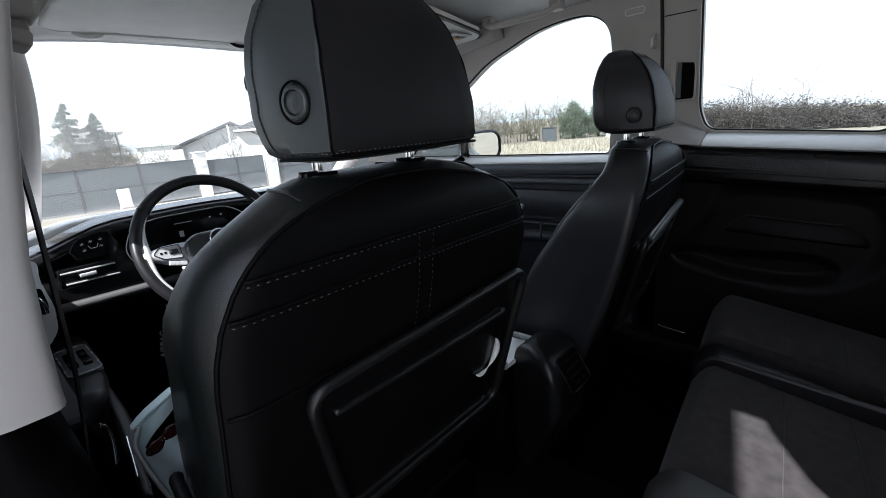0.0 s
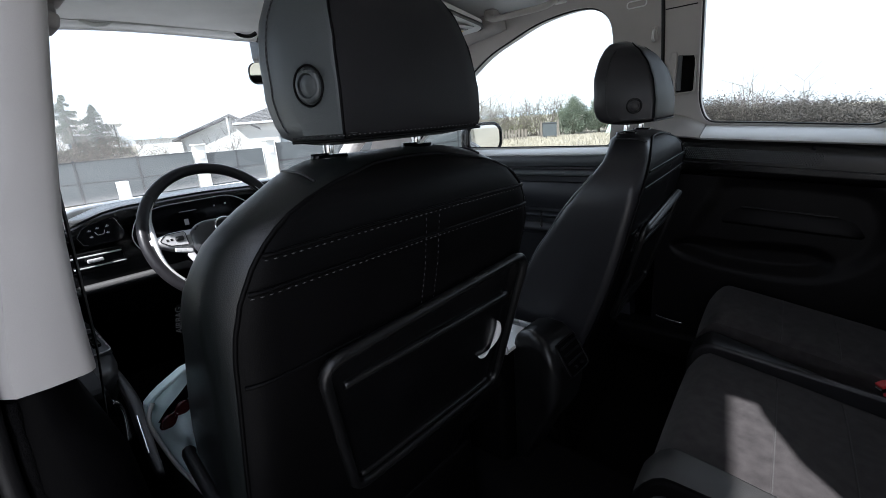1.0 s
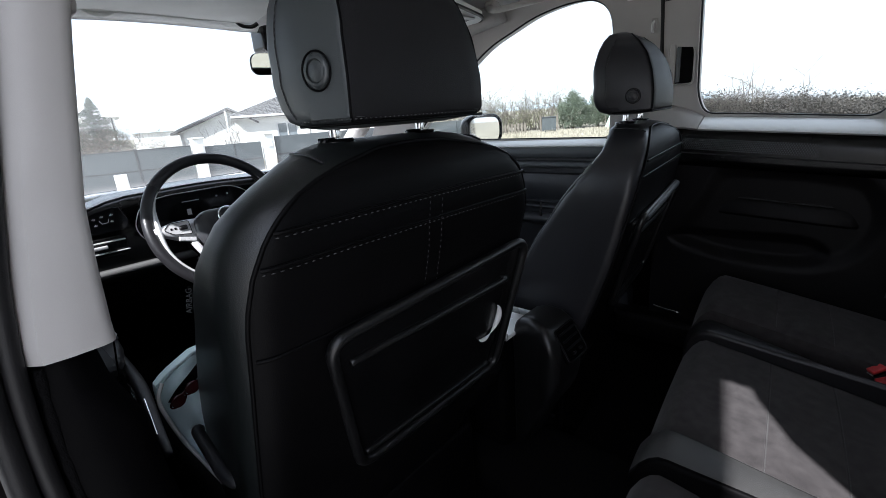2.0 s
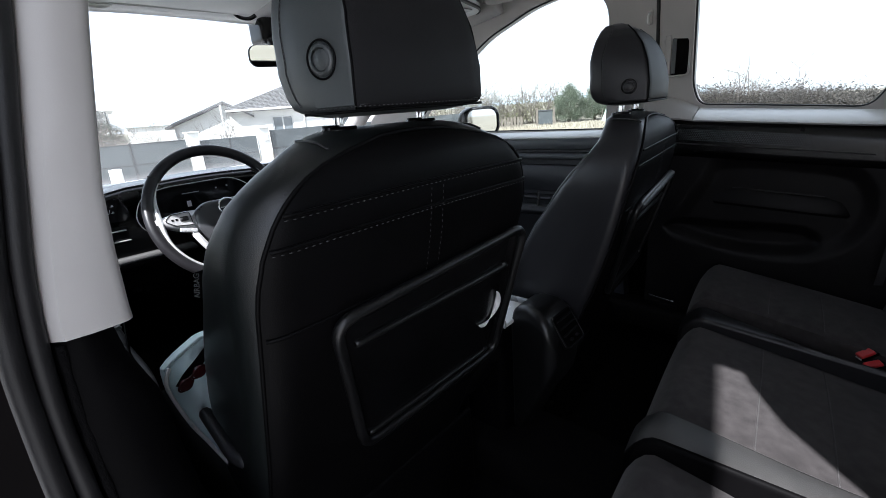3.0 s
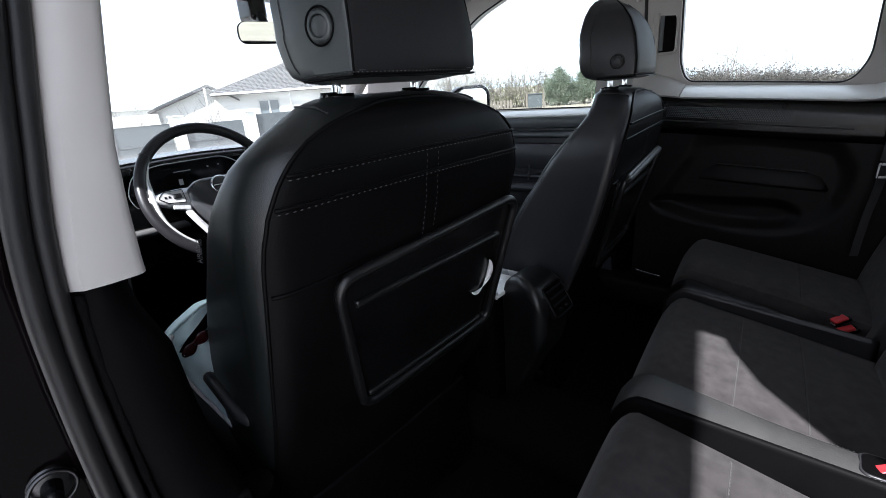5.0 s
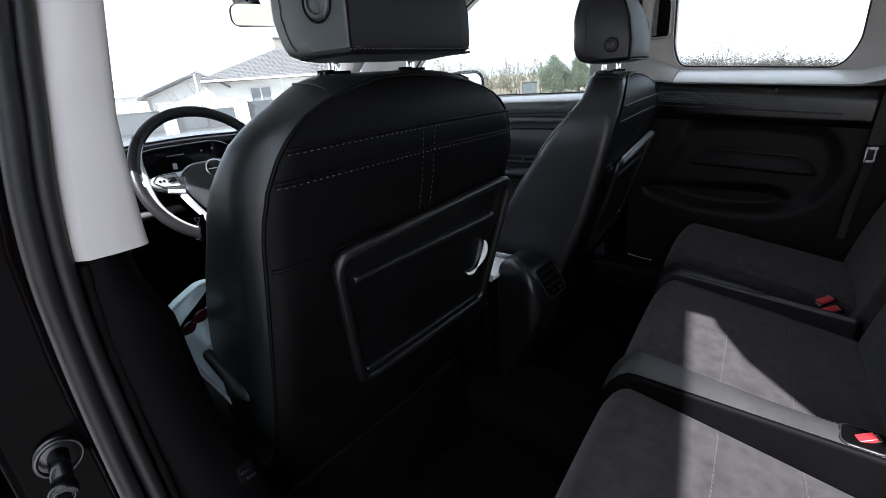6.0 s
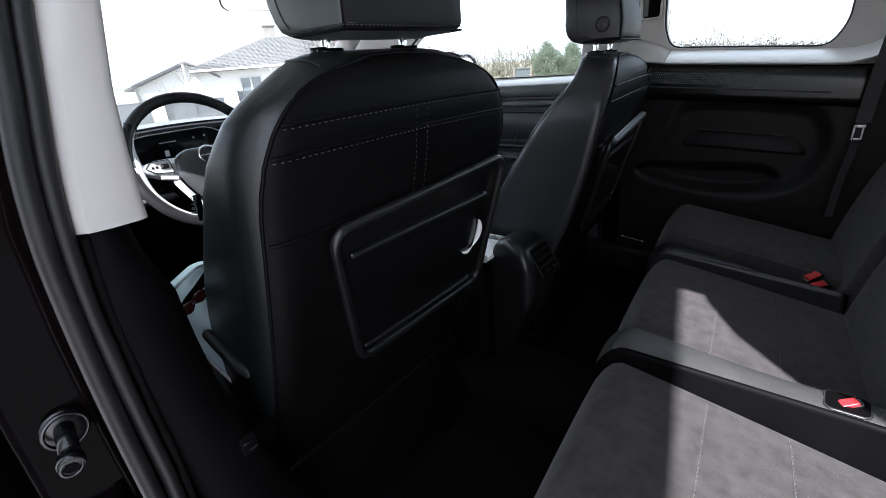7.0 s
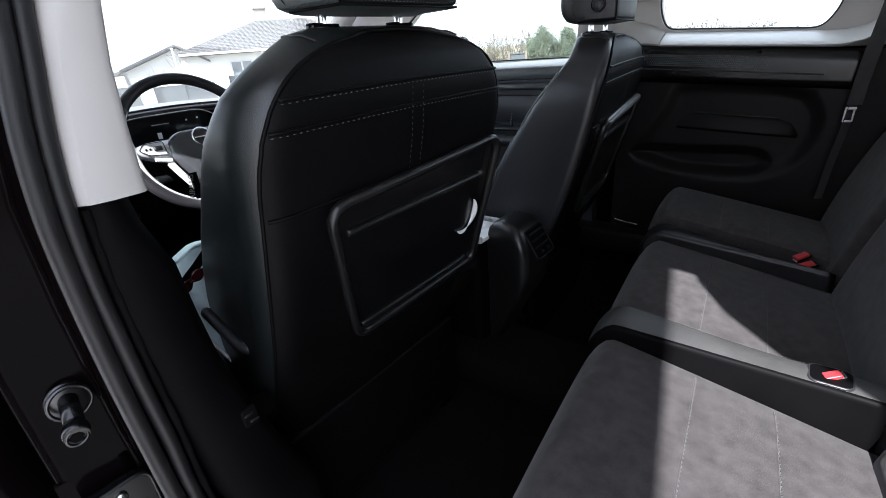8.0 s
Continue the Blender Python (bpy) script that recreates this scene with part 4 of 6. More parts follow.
    m = Matrix.Translation((mid.x + HEAD_X, mid.y, z0 - drop - BASE_Z)) @ Euler((0, 0, -turn)).to_matrix().to_4x4() @ Matrix.Scale(tall ** 2, 4)
    ring = part("button_ring", moved(disc((-0.0035, 0, 0), 0.0172, 0.008, "x", 32, hollow=0.0122), m), cap, h, "black plastic button ring")
    # dark ring imitates the shading of a dimple that isn't modelled
    part("dimple_shade", moved(tube([(-0.0012, 0.0195 * math.cos(k * math.pi / 16), 0.0195 * math.sin(k * math.pi / 16)) for k in range(32)], 0.0012, 6, closed=True), m), SHADECLOTH, ring, "dark ring painted as the dimple's shade round the button")
    part("button", moved(disc((-0.0022, 0, 0), 0.0116, 0.006, "x", 32), m), cap, ring)
    for px in (-0.072, 0.068):
        part("post", loc(tube([(px, 0.062, 1.15), (px, 0.058, 1.24 - drop)], 0.0062, 14)), CHROME, s, "bright chrome post")
        part("collar", loc(joined([disc((px, 0.060, 1.189), 0.022, 0.009, "z", 24), disc((px - 0.012, 0.060, 1.191), 0.011, 0.009, "z", 18)])), SATIN, s, "black plastic collar")


def tray(s, loc, proud, aside=0.0, rise=0.0):
    """Folding table on the rear of the backrest, tilted with it."""
    def place(u, v, d):
        # v: 0 at the top edge to 0.285 at the bottom; d: out of the panel
        z = 0.995 - v * 0.94
        y = lerp([(0.70, 0.092), (0.742, 0.078), (0.985, 0.0), (1.0, -0.005)], z)
        return (u + aside, y - 0.003 - d - proud, z + rise)
    loop = outline([(-0.165, 0.0), (0.214, -0.020), (0.226, 0.258), (-0.098, 0.262)], 0.028, 6)
    t = part("tray_table", loc(panel(loop, [], 0.012 + proud, lambda u, v, w: place(u, v, w - 0.010 - proud))), SATIN, s, "black plastic folding tray table", smooth=False)
    part("tray_rim", loc(tube([place(u, v, 0.004) for u, v in loop], 0.0075, 8, closed=True)), HOODSKIN, t, "satin black raised rim")
    for v0, a, b, r in ((0.046, -0.118, 0.172, 0.005), (0.240, -0.078, 0.185, 0.004)):
        part("tray_rib", loc(tube(smooth_path([place(a, v0 + 0.003, 0.0), place(a + 0.01, v0, 0.003), place(b - 0.01, v0, 0.003), place(b, v0 - 0.004, 0.0)], 6), r, 8)), HOODSKIN, t)
    arc = [place(0.160 + 0.028 * math.cos(a), 0.127 + 0.036 * math.sin(a), 0.005) for a in np.linspace(radians(-60), radians(130), 22)]
    if proud == 0.0:
        # pale crescent stands in for a bright gleam seen at the tray
        part("gleam_crescent", loc(tube(arc, [0.0004 + 0.0050 * math.sin(math.pi * i / 13) if i < 13 else 0.0004 + 0.0034 * math.sin(math.pi * (i - 13) / 8) for i in range(22)], 8)), SILL, t, "pale crescent painted as a bright gleam on the tray")
    else:
        # grey bar added to imitate the highlight along the top rim
        part("rim_highlight", loc(tube([place(-0.150, 0.004, 0.008), place(0.0, -0.006, 0.009), place(0.195, -0.016, 0.008)], 0.0075, 8)), BANDGREY, t, "grey bar painted as the highlight on the top rim")
    part("tray_hinge", loc(joined([box(place(0.06, 0.272, -0.006), (0.26, 0.02, 0.02), 0.006)])), SATIN, t)


front_seat(-0.402, 0.0, 0.0, "black leather driver's seat with a tray table on its back", 0.014)
front_seat(0.365, -0.043, -0.006, "black leather passenger seat with a tray table on its back", -0.008, 0.028, 0.885, 6.0, 0.86, FARHIDE)


# ---- rear bench ----
def bench():
    """Three sunk suede pads between raised leather bands; all runs slightly aslant across the car."""
    bz = 0.33
    b = thing("rear_bench", (0.0, -0.37, bz), "dark grey suede rear bench with black leather bands", "car bench")
    Y0 = 0.37
    FRONT, BACK = -0.174, -0.598

    def slant(x, y, z):
        return (x, y + 0.09 * x + Y0, z - bz)

    def pad_z(x0, x1, x, y):
        u = max(0.0, min(1.0, (FRONT - y) / (FRONT - BACK)))
        v = (x - x0) / (x1 - x0)
        lip = 0.06 * max(0.0, 1 - (FRONT - y) / 0.05) ** 2
        return 0.652 - 0.068 * u ** 1.1 + 0.010 * (1 - (2 * v - 1) ** 2) - lip - 0.006 * abs(2 * v - 1) ** 8

    def pad(x0, x1, label, seams=(-0.352, -0.462), lift=0.0):
        rings = []
        for i in range(30):
            y = FRONT - (FRONT - BACK) * (i / 29)
            row = [slant(x0 + (x1 - x0) * k / 24, y, pad_z(x0, x1, x0 + (x1 - x0) * k / 24, y) + lift) for k in range(25)]
            rings.append(row + [slant(x1, y, 0.44), slant(x0, y, 0.44)])
        p = sharp(part("cushion", loft(rings), SUEDE, b, label), 50)
        for y0 in seams:
            xs = np.linspace(x0 + 0.012, x1 - 0.012, 70)
            part("seam", tube([slant(x, y0 + 0.002, pad_z(x0, x1, x, y0) + lift + 0.0002) for x in xs], 0.0013, 6), SUEDE, p)
            part("stitching", dashes([slant(x, y0, pad_z(x0, x1, x, y0) + lift + 0.001) for x in xs], 0.0050, 0.003, 0.0007), THREAD, p, "grey thread stitching")
        return p
    pad(-0.70, -0.152, "dark grey suede left cushion", (-0.360, -0.472))
    pad(-0.112, 0.352, "dark grey suede middle cushion")
    pad(0.44, 0.73, "dark grey suede right cushion", lift=0.042)

    def band(x0, wide, taper, label, mat=LEATHER, slim=0.0):
        """A raised band with steep sides; taper and slim: how far its top, or all of it, narrows towards the back."""
        rings, edges = [], ([], [])
        for i in range(30):
            u = i / 29
            y = FRONT + 0.006 - (FRONT - BACK) * u
            lip = 0.055 * max(0.0, 1 - (FRONT + 0.006 - y) / 0.055) ** 2
            top = 0.668 - 0.004 * u - 0.042 * taper * u - lip
            x1 = wide - slim * step(0.0, 0.75, u)
            xr = x1 - (x1 - x0) * taper * min(1, u * 1.5)
            ring = [(x0, 0.44), (x0, top - 0.010), (x0 + 0.002, top - 0.003), (x0 + 0.007, top)]
            ring += [((x0 + xr) / 2, top + 0.0035), (xr - 0.007 * (1 - taper), top), (xr, top - 0.004), (x1, top - 0.012 - 0.05 * taper * u), (x1, 0.44)]
            rings.append([slant(x, y, z) for x, z in ring])
            edges[0].append(slant(x0 + 0.006, y, top + 0.0012))
            edges[1].append(slant(xr - 0.006 * (1 - taper), y, top + 0.0012))
        # near-black sides carry the shade, the paler top skin the sheen
        p = part("leather_band", loft(rings), PLASTIC if mat is LITBAND else mat, b, label)
        if mat is LITBAND:
            part("band_top", loft([[(q[0], q[1], q[2] + 0.0006) for q in r[3:6]] + [(q[0], q[1], q[2] - 0.002) for q in r[5:2:-1]] for r in rings]), LITBAND, p, "smooth glossy band top lightened for its sheen")
        for e in edges:
            part("stitching", dashes(e, 0.0036, 0.0022, 0.0005), THREAD, p, "grey thread stitching")
        return p
    band(-0.150, -0.060, 0.0, "black leather band between cushions", LITBAND, 0.034)
    band(0.354, 0.438, 0.92, "black leather tongue between cushions")
    part("side_valance", [box((-0.725, -0.37 + Y0 - 0.065, 0.53 - bz), (0.03, 0.34, 0.20), 0.012, 3)], LEATHER, b, "black leather cushion side")
    # backrests, leaning back
    def back(x0, x1, label):
        rings = []
        for i in range(18):
            u = i / 17
            z = 0.57 + 0.60 * u
            y = BACK + 0.018 - 0.20 * u + 0.020 * math.sin(math.pi * min(1, u * 1.3))
            cap = 0.05 * max(0, (u - 0.92) / 0.08) ** 2
            ring = rounded(x0, x1, y - 0.14, y - cap, 0.045, 6)
            rings.append([slant(px, py, z) for px, py in ring])
        return part("backrest", loft(rings), SUEDE, b, label)
    back(-0.72, -0.150, "dark grey suede left backrest")
    back(-0.142, 0.352, "dark grey suede middle backrest")
    back(0.360, 0.75, "dark grey suede right backrest")
    part("bench_base", box((0, -0.02, 0.06), (1.42, 0.34, 0.12), 0.02), CARPET, b, "black carpeted bench base")

    def buckle(x, y, z, turn, label, size=1.0):
        m = Euler((radians(-22), 0, radians(turn))).to_matrix().to_4x4() @ Matrix.Scale(size, 4)
        h = part("buckle", moved(box((0, 0, 0), (0.024, 0.044, 0.010), 0.004, 3), m), SATIN, b, label, at=(x, y + Y0, z - bz))
        part("button", moved(box((0, 0.004, 0.0060), (0.0225, 0.036, 0.010), 0.003), m), RED, h, "bright red release button")
        part("slot", moved(box((0, 0.0225, 0.0), (0.017, 0.003, 0.004), 0.0008), m), SILVER, h)
        return h
    buckle(-0.119, -0.544, 0.667, 24, "belt buckle set in the leather band", 0.66)
    well = rounded(-0.142, -0.098, -0.565, -0.514, 0.010, 6)
    part("well_edge", tube([(x, y + Y0, 0.6668 - bz) for x, y in well], 0.0024, 8, closed=True), LEATHER, b, "stitched leather buckle well")
    part("well_floor", panel(well, [], 0.003, lambda u, v, w: (u, v + Y0, 0.6690 - bz - w)), PLASTIC, b, "black buckle well", smooth=False)
    buckle(0.438, -0.498, 0.622, 40, "belt buckle on the cushion", 0.85)
    buckle(0.412, -0.512, 0.612, 25, "belt buckle on the cushion", 0.85)
    return b


bench()


def rear_belt():
    s = thing("seat_belt", (0.74, -0.62, 0.9), "black woven rear seat belt with a steel tongue", "seat belt")
    part("webbing", strip(smooth_path([(-0.02, 0.050, 0.52), (-0.032, 0.066, 0.36), (-0.040, 0.078, 0.23), (-0.042, 0.086, 0.14), (-0.043, 0.090, 0.05)], 6), 0.032, 0.0016, (-1, -0.35, 0.1)), BELT, s)
    part("webbing", strip(smooth_path([(-0.043, 0.092, 0.05), (-0.044, 0.097, -0.02), (-0.046, 0.106, -0.10), (-0.05, 0.112, -0.20)], 6), 0.022, 0.0016, (-1, -0.8, 0.1)), BELT, s, "folded lower belt webbing")
    part("belt_tongue", joined([box((-0.048, 0.094, 0.042), (0.004, 0.022, 0.007), 0.0015), box((-0.048, 0.097, 0.010), (0.004, 0.018, 0.006), 0.0015), box((-0.048, 0.087, 0.026), (0.004, 0.004, 0.034), 0.001), box((-0.048, 0.104, 0.026), (0.004, 0.004, 0.034), 0.001)]), SILVER, s, "bright steel belt tongue")


rear_belt()


# ---- right side doors ----
def sliding_door():
    d = thing("door_1", (0.775, -0.22, 0.40), "black plastic panel of the far sliding door", "car door", kind="structure")
    Y, Z = 0.22, -0.40

    def loc(geo):
        return [(v[0] - 0.775, v[1] + Y, v[2] + Z) for v in geo[0]], geo[1]
    recess = [(-0.135, 1.000), (-0.395, 0.985), (-0.455, 0.945), (-0.472, 0.890), (-0.460, 0.830), (-0.425, 0.775), (-0.350, 0.735), (-0.250, 0.726), (-0.140, 0.737), (0.000, 0.770), (-0.035, 0.850), (-0.080, 0.930)]

    pocket = [(0.016, 0.782), (-0.06, 0.757), (-0.13, 0.738), (-0.235, 0.733), (-0.335, 0.743), (-0.374, 0.773), (-0.352, 0.803), (-0.29, 0.812), (-0.15, 0.806), (-0.03, 0.806)]

    recess, pocket = ([(q.x, q.y) for q in smooth_path([(a, b, 0) for a, b in poly], 4, closed=True)] for poly in (recess, pocket))

    def inside(u, v, poly):
        """How far a point lies inside an outline (outside: minus)."""
        p, best, odd = Vector((u, v)), 9.0, False
        for i in range(len(poly)):
            a, b = Vector(poly[i - 1]), Vector(poly[i])
            k = max(0.0, min(1.0, (p - a).dot(b - a) / (b - a).length_squared))
            best = min(best, (p - a - (b - a) * k).length)
            if (a.y > v) != (b.y > v) and u < (b.x - a.x) * (v - a.y) / (b.y - a.y) + a.x:
                odd = not odd
        return best if odd else -best
    rows = []
    for v in np.linspace(0.50, 1.080, 130):
        row = []
        for u in np.linspace(0.07, -0.62, 140):
            deep = inside(u, v, recess)
            dip = 0.014 * step(-0.022, 0.030, deep) + (0.020 * step(-0.012, 0.022, inside(u, v, pocket)) if deep > -0.02 else 0.0)
            row.append((0.742 + 0.01 * (1.0 - v) + dip, u, v))
        rows.append(row)
    part("door_panel", loc(loft([r + [(0.79, q[1], q[2]) for q in r[::-1]] for r in rows])), DOORBLACK, d, "black grained door panel with a rounded recess")
    # pale ledge under the window
    def ledge(y):
        zz = 1.156 - 0.030 * max(0.0, min(1.0, -y / 0.45)) + 0.05 * step(-0.48, -0.62, y) + 0.025 * step(0.02, 0.09, y)
        return [(0.802, y, zz + 0.006), (0.780, y, zz), (0.745, y, zz - 0.013), (0.720, y, zz - 0.024), (0.713, y, zz - 0.031), (0.720, y, zz - 0.036), (0.80, y, zz - 0.036)]
    sharp(part("ledge", loc(loft([ledge(y) for y in np.linspace(-0.045, -0.66, 18)])), SILL, d, "pale smooth ledge under the window"), 60)
    # the grey foot of the pillar, flaring down to the door's upper pad
    foot = [[(x - 0.002, y, z + 0.030 * step(-0.06, 0.03, y) * (1 if k < 3 else 0.2)) for k, (x, _, z) in enumerate(ledge(y))] for y in np.linspace(0.10, -0.043, 8)]
    sharp(part("pillar_foot", loc(loft(foot)), TRIM, d, "pale grey flared foot of the pillar trim"), 60)
    pad = [[(0.742, y, 1.122 + 0.075 * y), (0.730, y, 1.112 + 0.075 * y), (0.7245, y, 1.085 + 0.072 * y), (0.7245, y, 1.040 + 0.066 * y), (0.729, y, 1.024 + 0.062 * y), (0.742, y, 1.014 + 0.060 * y)] for y in np.linspace(0.06, -0.55, 16)]
    part("upper_pad", loc(loft(pad)), SATIN, d, "satin black upper door pad")
    dots = []
    for i in range(56):
        fade = min(1.0, (i + 1) / 8, (56 - i) / 24)
        for k in range(7):
            yy = -0.010 - 0.0057 * i
            zz = 1.096 - 0.0048 * k + 0.075 * yy
            dots.append(box((0.7252, yy - 0.0028 * (k % 2), zz), (0.003, 0.0012 + 0.0025 * fade, 0.0036)))
    part("grille", loc(joined(dots)), BANDGREY, d, "fine dotted grille")
    # a real crease; its lighter grey stands in for the thin highlight
    part("pad_line", loc(tube([(0.7255, y, 1.055 + 0.072 * y) for y in np.linspace(0.02, -0.455, 12)], 0.0024, 6)), DOORGREY, d, "raised line across the pad in a highlight grey")
    arm = [[(0.775, y, 0.926 - dz), (x + 0.014, y, 0.9245 - dz), (x + 0.009, y, 0.921 - dz), (x + 0.006, y, 0.914 - dz), (x + 0.001, y, 0.896 - dz), (x - 0.002, y, 0.880 - dz), (x, y, 0.872 - dz), (0.780, y, 0.866 - dz)] for y, x, dz in ((-0.095, 0.764, 0.004), (-0.125, 0.754, 0.003), (-0.17, 0.746, 0.004), (-0.25, 0.743, 0.009), (-0.35, 0.745, 0.016), (-0.41, 0.752, 0.020), (-0.445, 0.764, 0.024))]
    part("armrest", loc(loft([r[::-1] for r in arm])), DOORBLACK, d, "slim black armrest")
    # lighter tube drawn along the top edge as its highlight
    part("armrest_highlight", loc(tube([(x + 0.010, y, 0.9235 - dz) for y, x, dz in ((-0.105, 0.760, 0.003), (-0.17, 0.746, 0.004), (-0.25, 0.743, 0.009), (-0.35, 0.745, 0.016), (-0.43, 0.758, 0.022))], 0.0022, 6)), DOORGREY, d, "thin grey line painted as the lit edge of the armrest")
    part("sill_strip", loc(tube(smooth_path([(0.70, 0.042, 0.549), (0.70, 0.01, 0.543), (0.70, -0.04, 0.539)], 4), 0.0035, 6)), CHROME, d, "thin bright sill strip")
    part("door_foot", loc(joined([box((0.74, -0.2, 0.46), (0.10, 0.9, 0.09), 0.02)])), DOORBLACK, d)


def front_door():
    d = thing("door_2", (0.775, 0.7, 0.40), "blue black plastic panel of the passenger's front door", "car door", kind="structure")

    def loc(geo):
        return [(v[0] - 0.775, v[1] - 0.7, v[2] - 0.40) for v in geo[0]], geo[1]
    part("door_panel", loc(panel(outline([(0.14, 0.48), (0.20, 1.068), (1.35, 1.068), (1.40, 0.48)], 0.03), [], 0.05, lambda u, v, w: (0.752 + w, u, v))), BLUEBLACK, d, smooth=False)
    ring = [[(0.802, y, 1.100), (0.780, y, 1.095), (0.755, y, 1.087), (0.740, y, 1.080), (0.737, y, 1.076), (0.742, y, 1.070), (0.80, y, 1.070)] for y in np.linspace(0.20, 1.30, 12)]
    sharp(part("ledge", loc(loft(ring)), SILL, d, "pale ledge under the window"), 60)
    for z0, z1, x in ((1.078, 1.030, 0.738), (1.024, 0.994, 0.730), (0.978, 0.872, 0.738), (0.862, 0.836, 0.728)):
        seg = [[(0.755, y, z0), (x, y, z0 - 0.006), (x - 0.003, y, (z0 + z1) / 2), (x, y, z1 + 0.006), (0.755, y, z1)] for y in np.linspace(0.22, 1.25, 8)]
        part("trim_band", loc(loft(seg)), BANDGREY if z0 > 1.0 else BLUEBLACK, d)
    arm = smooth_path([(0.74, 0.30, 0.80), (0.69, 0.36, 0.815), (0.68, 0.60, 0.815), (0.69, 0.85, 0.83), (0.74, 0.95, 0.86)], 6)
    part("armrest", loc(tube(arm, 0.03, 10, flat=0.7)), BLUEBLACK, d)
    part("door_pull", loc(box((0.735, 0.62, 0.91), (0.02, 0.12, 0.02), 0.006)), SILVER, d, "satin silver door pull")


sliding_door()
front_door()


def left_front_door():
    d = thing("door_3", (-0.70, 0.8, 0.40), "grey and black driver's door panel with window switches", "car door", kind="structure")

    def loc(geo):
        return [(v[0] + 0.70, v[1] - 0.8, v[2] - 0.40) for v in geo[0]], geo[1]
    part("door_panel", loc(panel(outline([(0.22, 0.45), (0.22, 0.95), (1.45, 0.98), (1.45, 0.45)], 0.03), [], 0.05, lambda u, v, w: (-0.705 - w, u, v))), PLASTIC, d, smooth=False)
    arm = [[(-0.705, y, 0.69), (-0.66, y, 0.69), (e - 0.004, y, 0.72), (e, y, 0.755), (e - 0.010, y, 0.770), (-0.705, y, 0.770)] for y, e in ((0.70, -0.655), (0.74, -0.625), (0.80, -0.612), (0.95, -0.600), (1.10, -0.596), (1.20, -0.605))]
    a = part("armrest", loc(loft(arm)), DOORGREY, d, "dark grey door armrest")
    part("switch_panel", loc(box((-0.640, 0.935, 0.771), (0.062, 0.20, 0.010), 0.004)), BANDGREY, a, "grey switch panel")
    for k in range(4):
        part("switch", loc(box((-0.654 + 0.026 * (k % 2), 0.90 + 0.055 * (k // 2), 0.780), (0.018, 0.040, 0.012), 0.004)), PIANO, a, "gloss black window switch")
    part("switch_frame", loc(tube([(x, y, 0.777) for x, y in rounded(-0.672, -0.610, 0.835, 1.035, 0.015, 5)], 0.002, 6, closed=True)), SILVER, a, "thin silver frame")
    # pull grip below, running down and back
    grip = smooth_path([(-0.622, 0.80, 0.745), (-0.624, 0.72, 0.735), (-0.630, 0.62, 0.728), (-0.645, 0.50, 0.715), (-0.655, 0.40, 0.700)], 6)
    part("door_grip", loc(tube(grip, [0.006 + 0.006 * math.sin(math.pi * i / 24) for i in range(25)], 10, flat=0.7)), DOORGREY, d, "dark grey door grip")
    # bright slivers added to imitate glints and lit edges low on the door
    for y0, z0 in ((0.56, 0.735), (0.53, 0.722)):
        part("grip_glint", loc(tube([(-0.640 - 0.10 * (0.56 - y0), y0, z0), (-0.655, y0 - 0.11, z0 - 0.018)], 0.0022, 6)), CHROME, d, "bright sliver added as a glint on the grip")
    part("door_glint", loc(tube(smooth_path([(-0.684, 0.44, 0.838), (-0.675, 0.45, 0.825), (-0.672, 0.45, 0.80), (-0.678, 0.44, 0.76)], 6), 0.005, 8)), CHROME, d, "bright sliver added as a lit edge of the door")
    part("latch_tip", loc(box((-0.648, 0.44, 0.695), (0.012, 0.02, 0.022), 0.004)), CHROME, d)
    # pale upper bezel with the inner handle
    lie = Matrix.Translation((-0.70, 0.985, 0.0)) @ Euler((0, 0, radians(24))).to_matrix().to_4x4()

    def on_bezel(u, v, w):
        return tuple(lie @ Vector((u, w - 0.06 * (v - 0.9), v)))
    shape = outline([(-0.02, 1.034), (0.054, 1.014), (0.048, 0.970), (0.062, 0.900), (0.058, 0.838), (0.030, 0.806), (-0.02, 0.815)], 0.016, 5)
    bezel = part("handle_bezel", loc(panel(shape, [], 0.014, on_bezel)), SILL, d, "pale grey handle bezel", smooth=False)
    cup = outline([(0.026, 0.958), (0.046, 0.950), (0.052, 0.905), (0.046, 0.882), (0.024, 0.890)], 0.008, 4)
    part("handle_recess", loc(panel(cup, [], 0.004, lambda u, v, w: on_bezel(u, v, w - 0.003))), PIANO, bezel, "gloss black handle recess", smooth=False)
    part("recess_rim", loc(tube([on_bezel(u, v, -0.003) for u, v in cup], 0.0016, 6, closed=True)), SILL, bezel)
    part("inner_handle", loc(tube(smooth_path([on_bezel(0.030, 0.932, -0.008), on_bezel(0.037, 0.912, -0.012), on_bezel(0.040, 0.890, -0.010)], 5), 0.004, 8)), CHROME, bezel, "bright inner handle")


left_front_door()


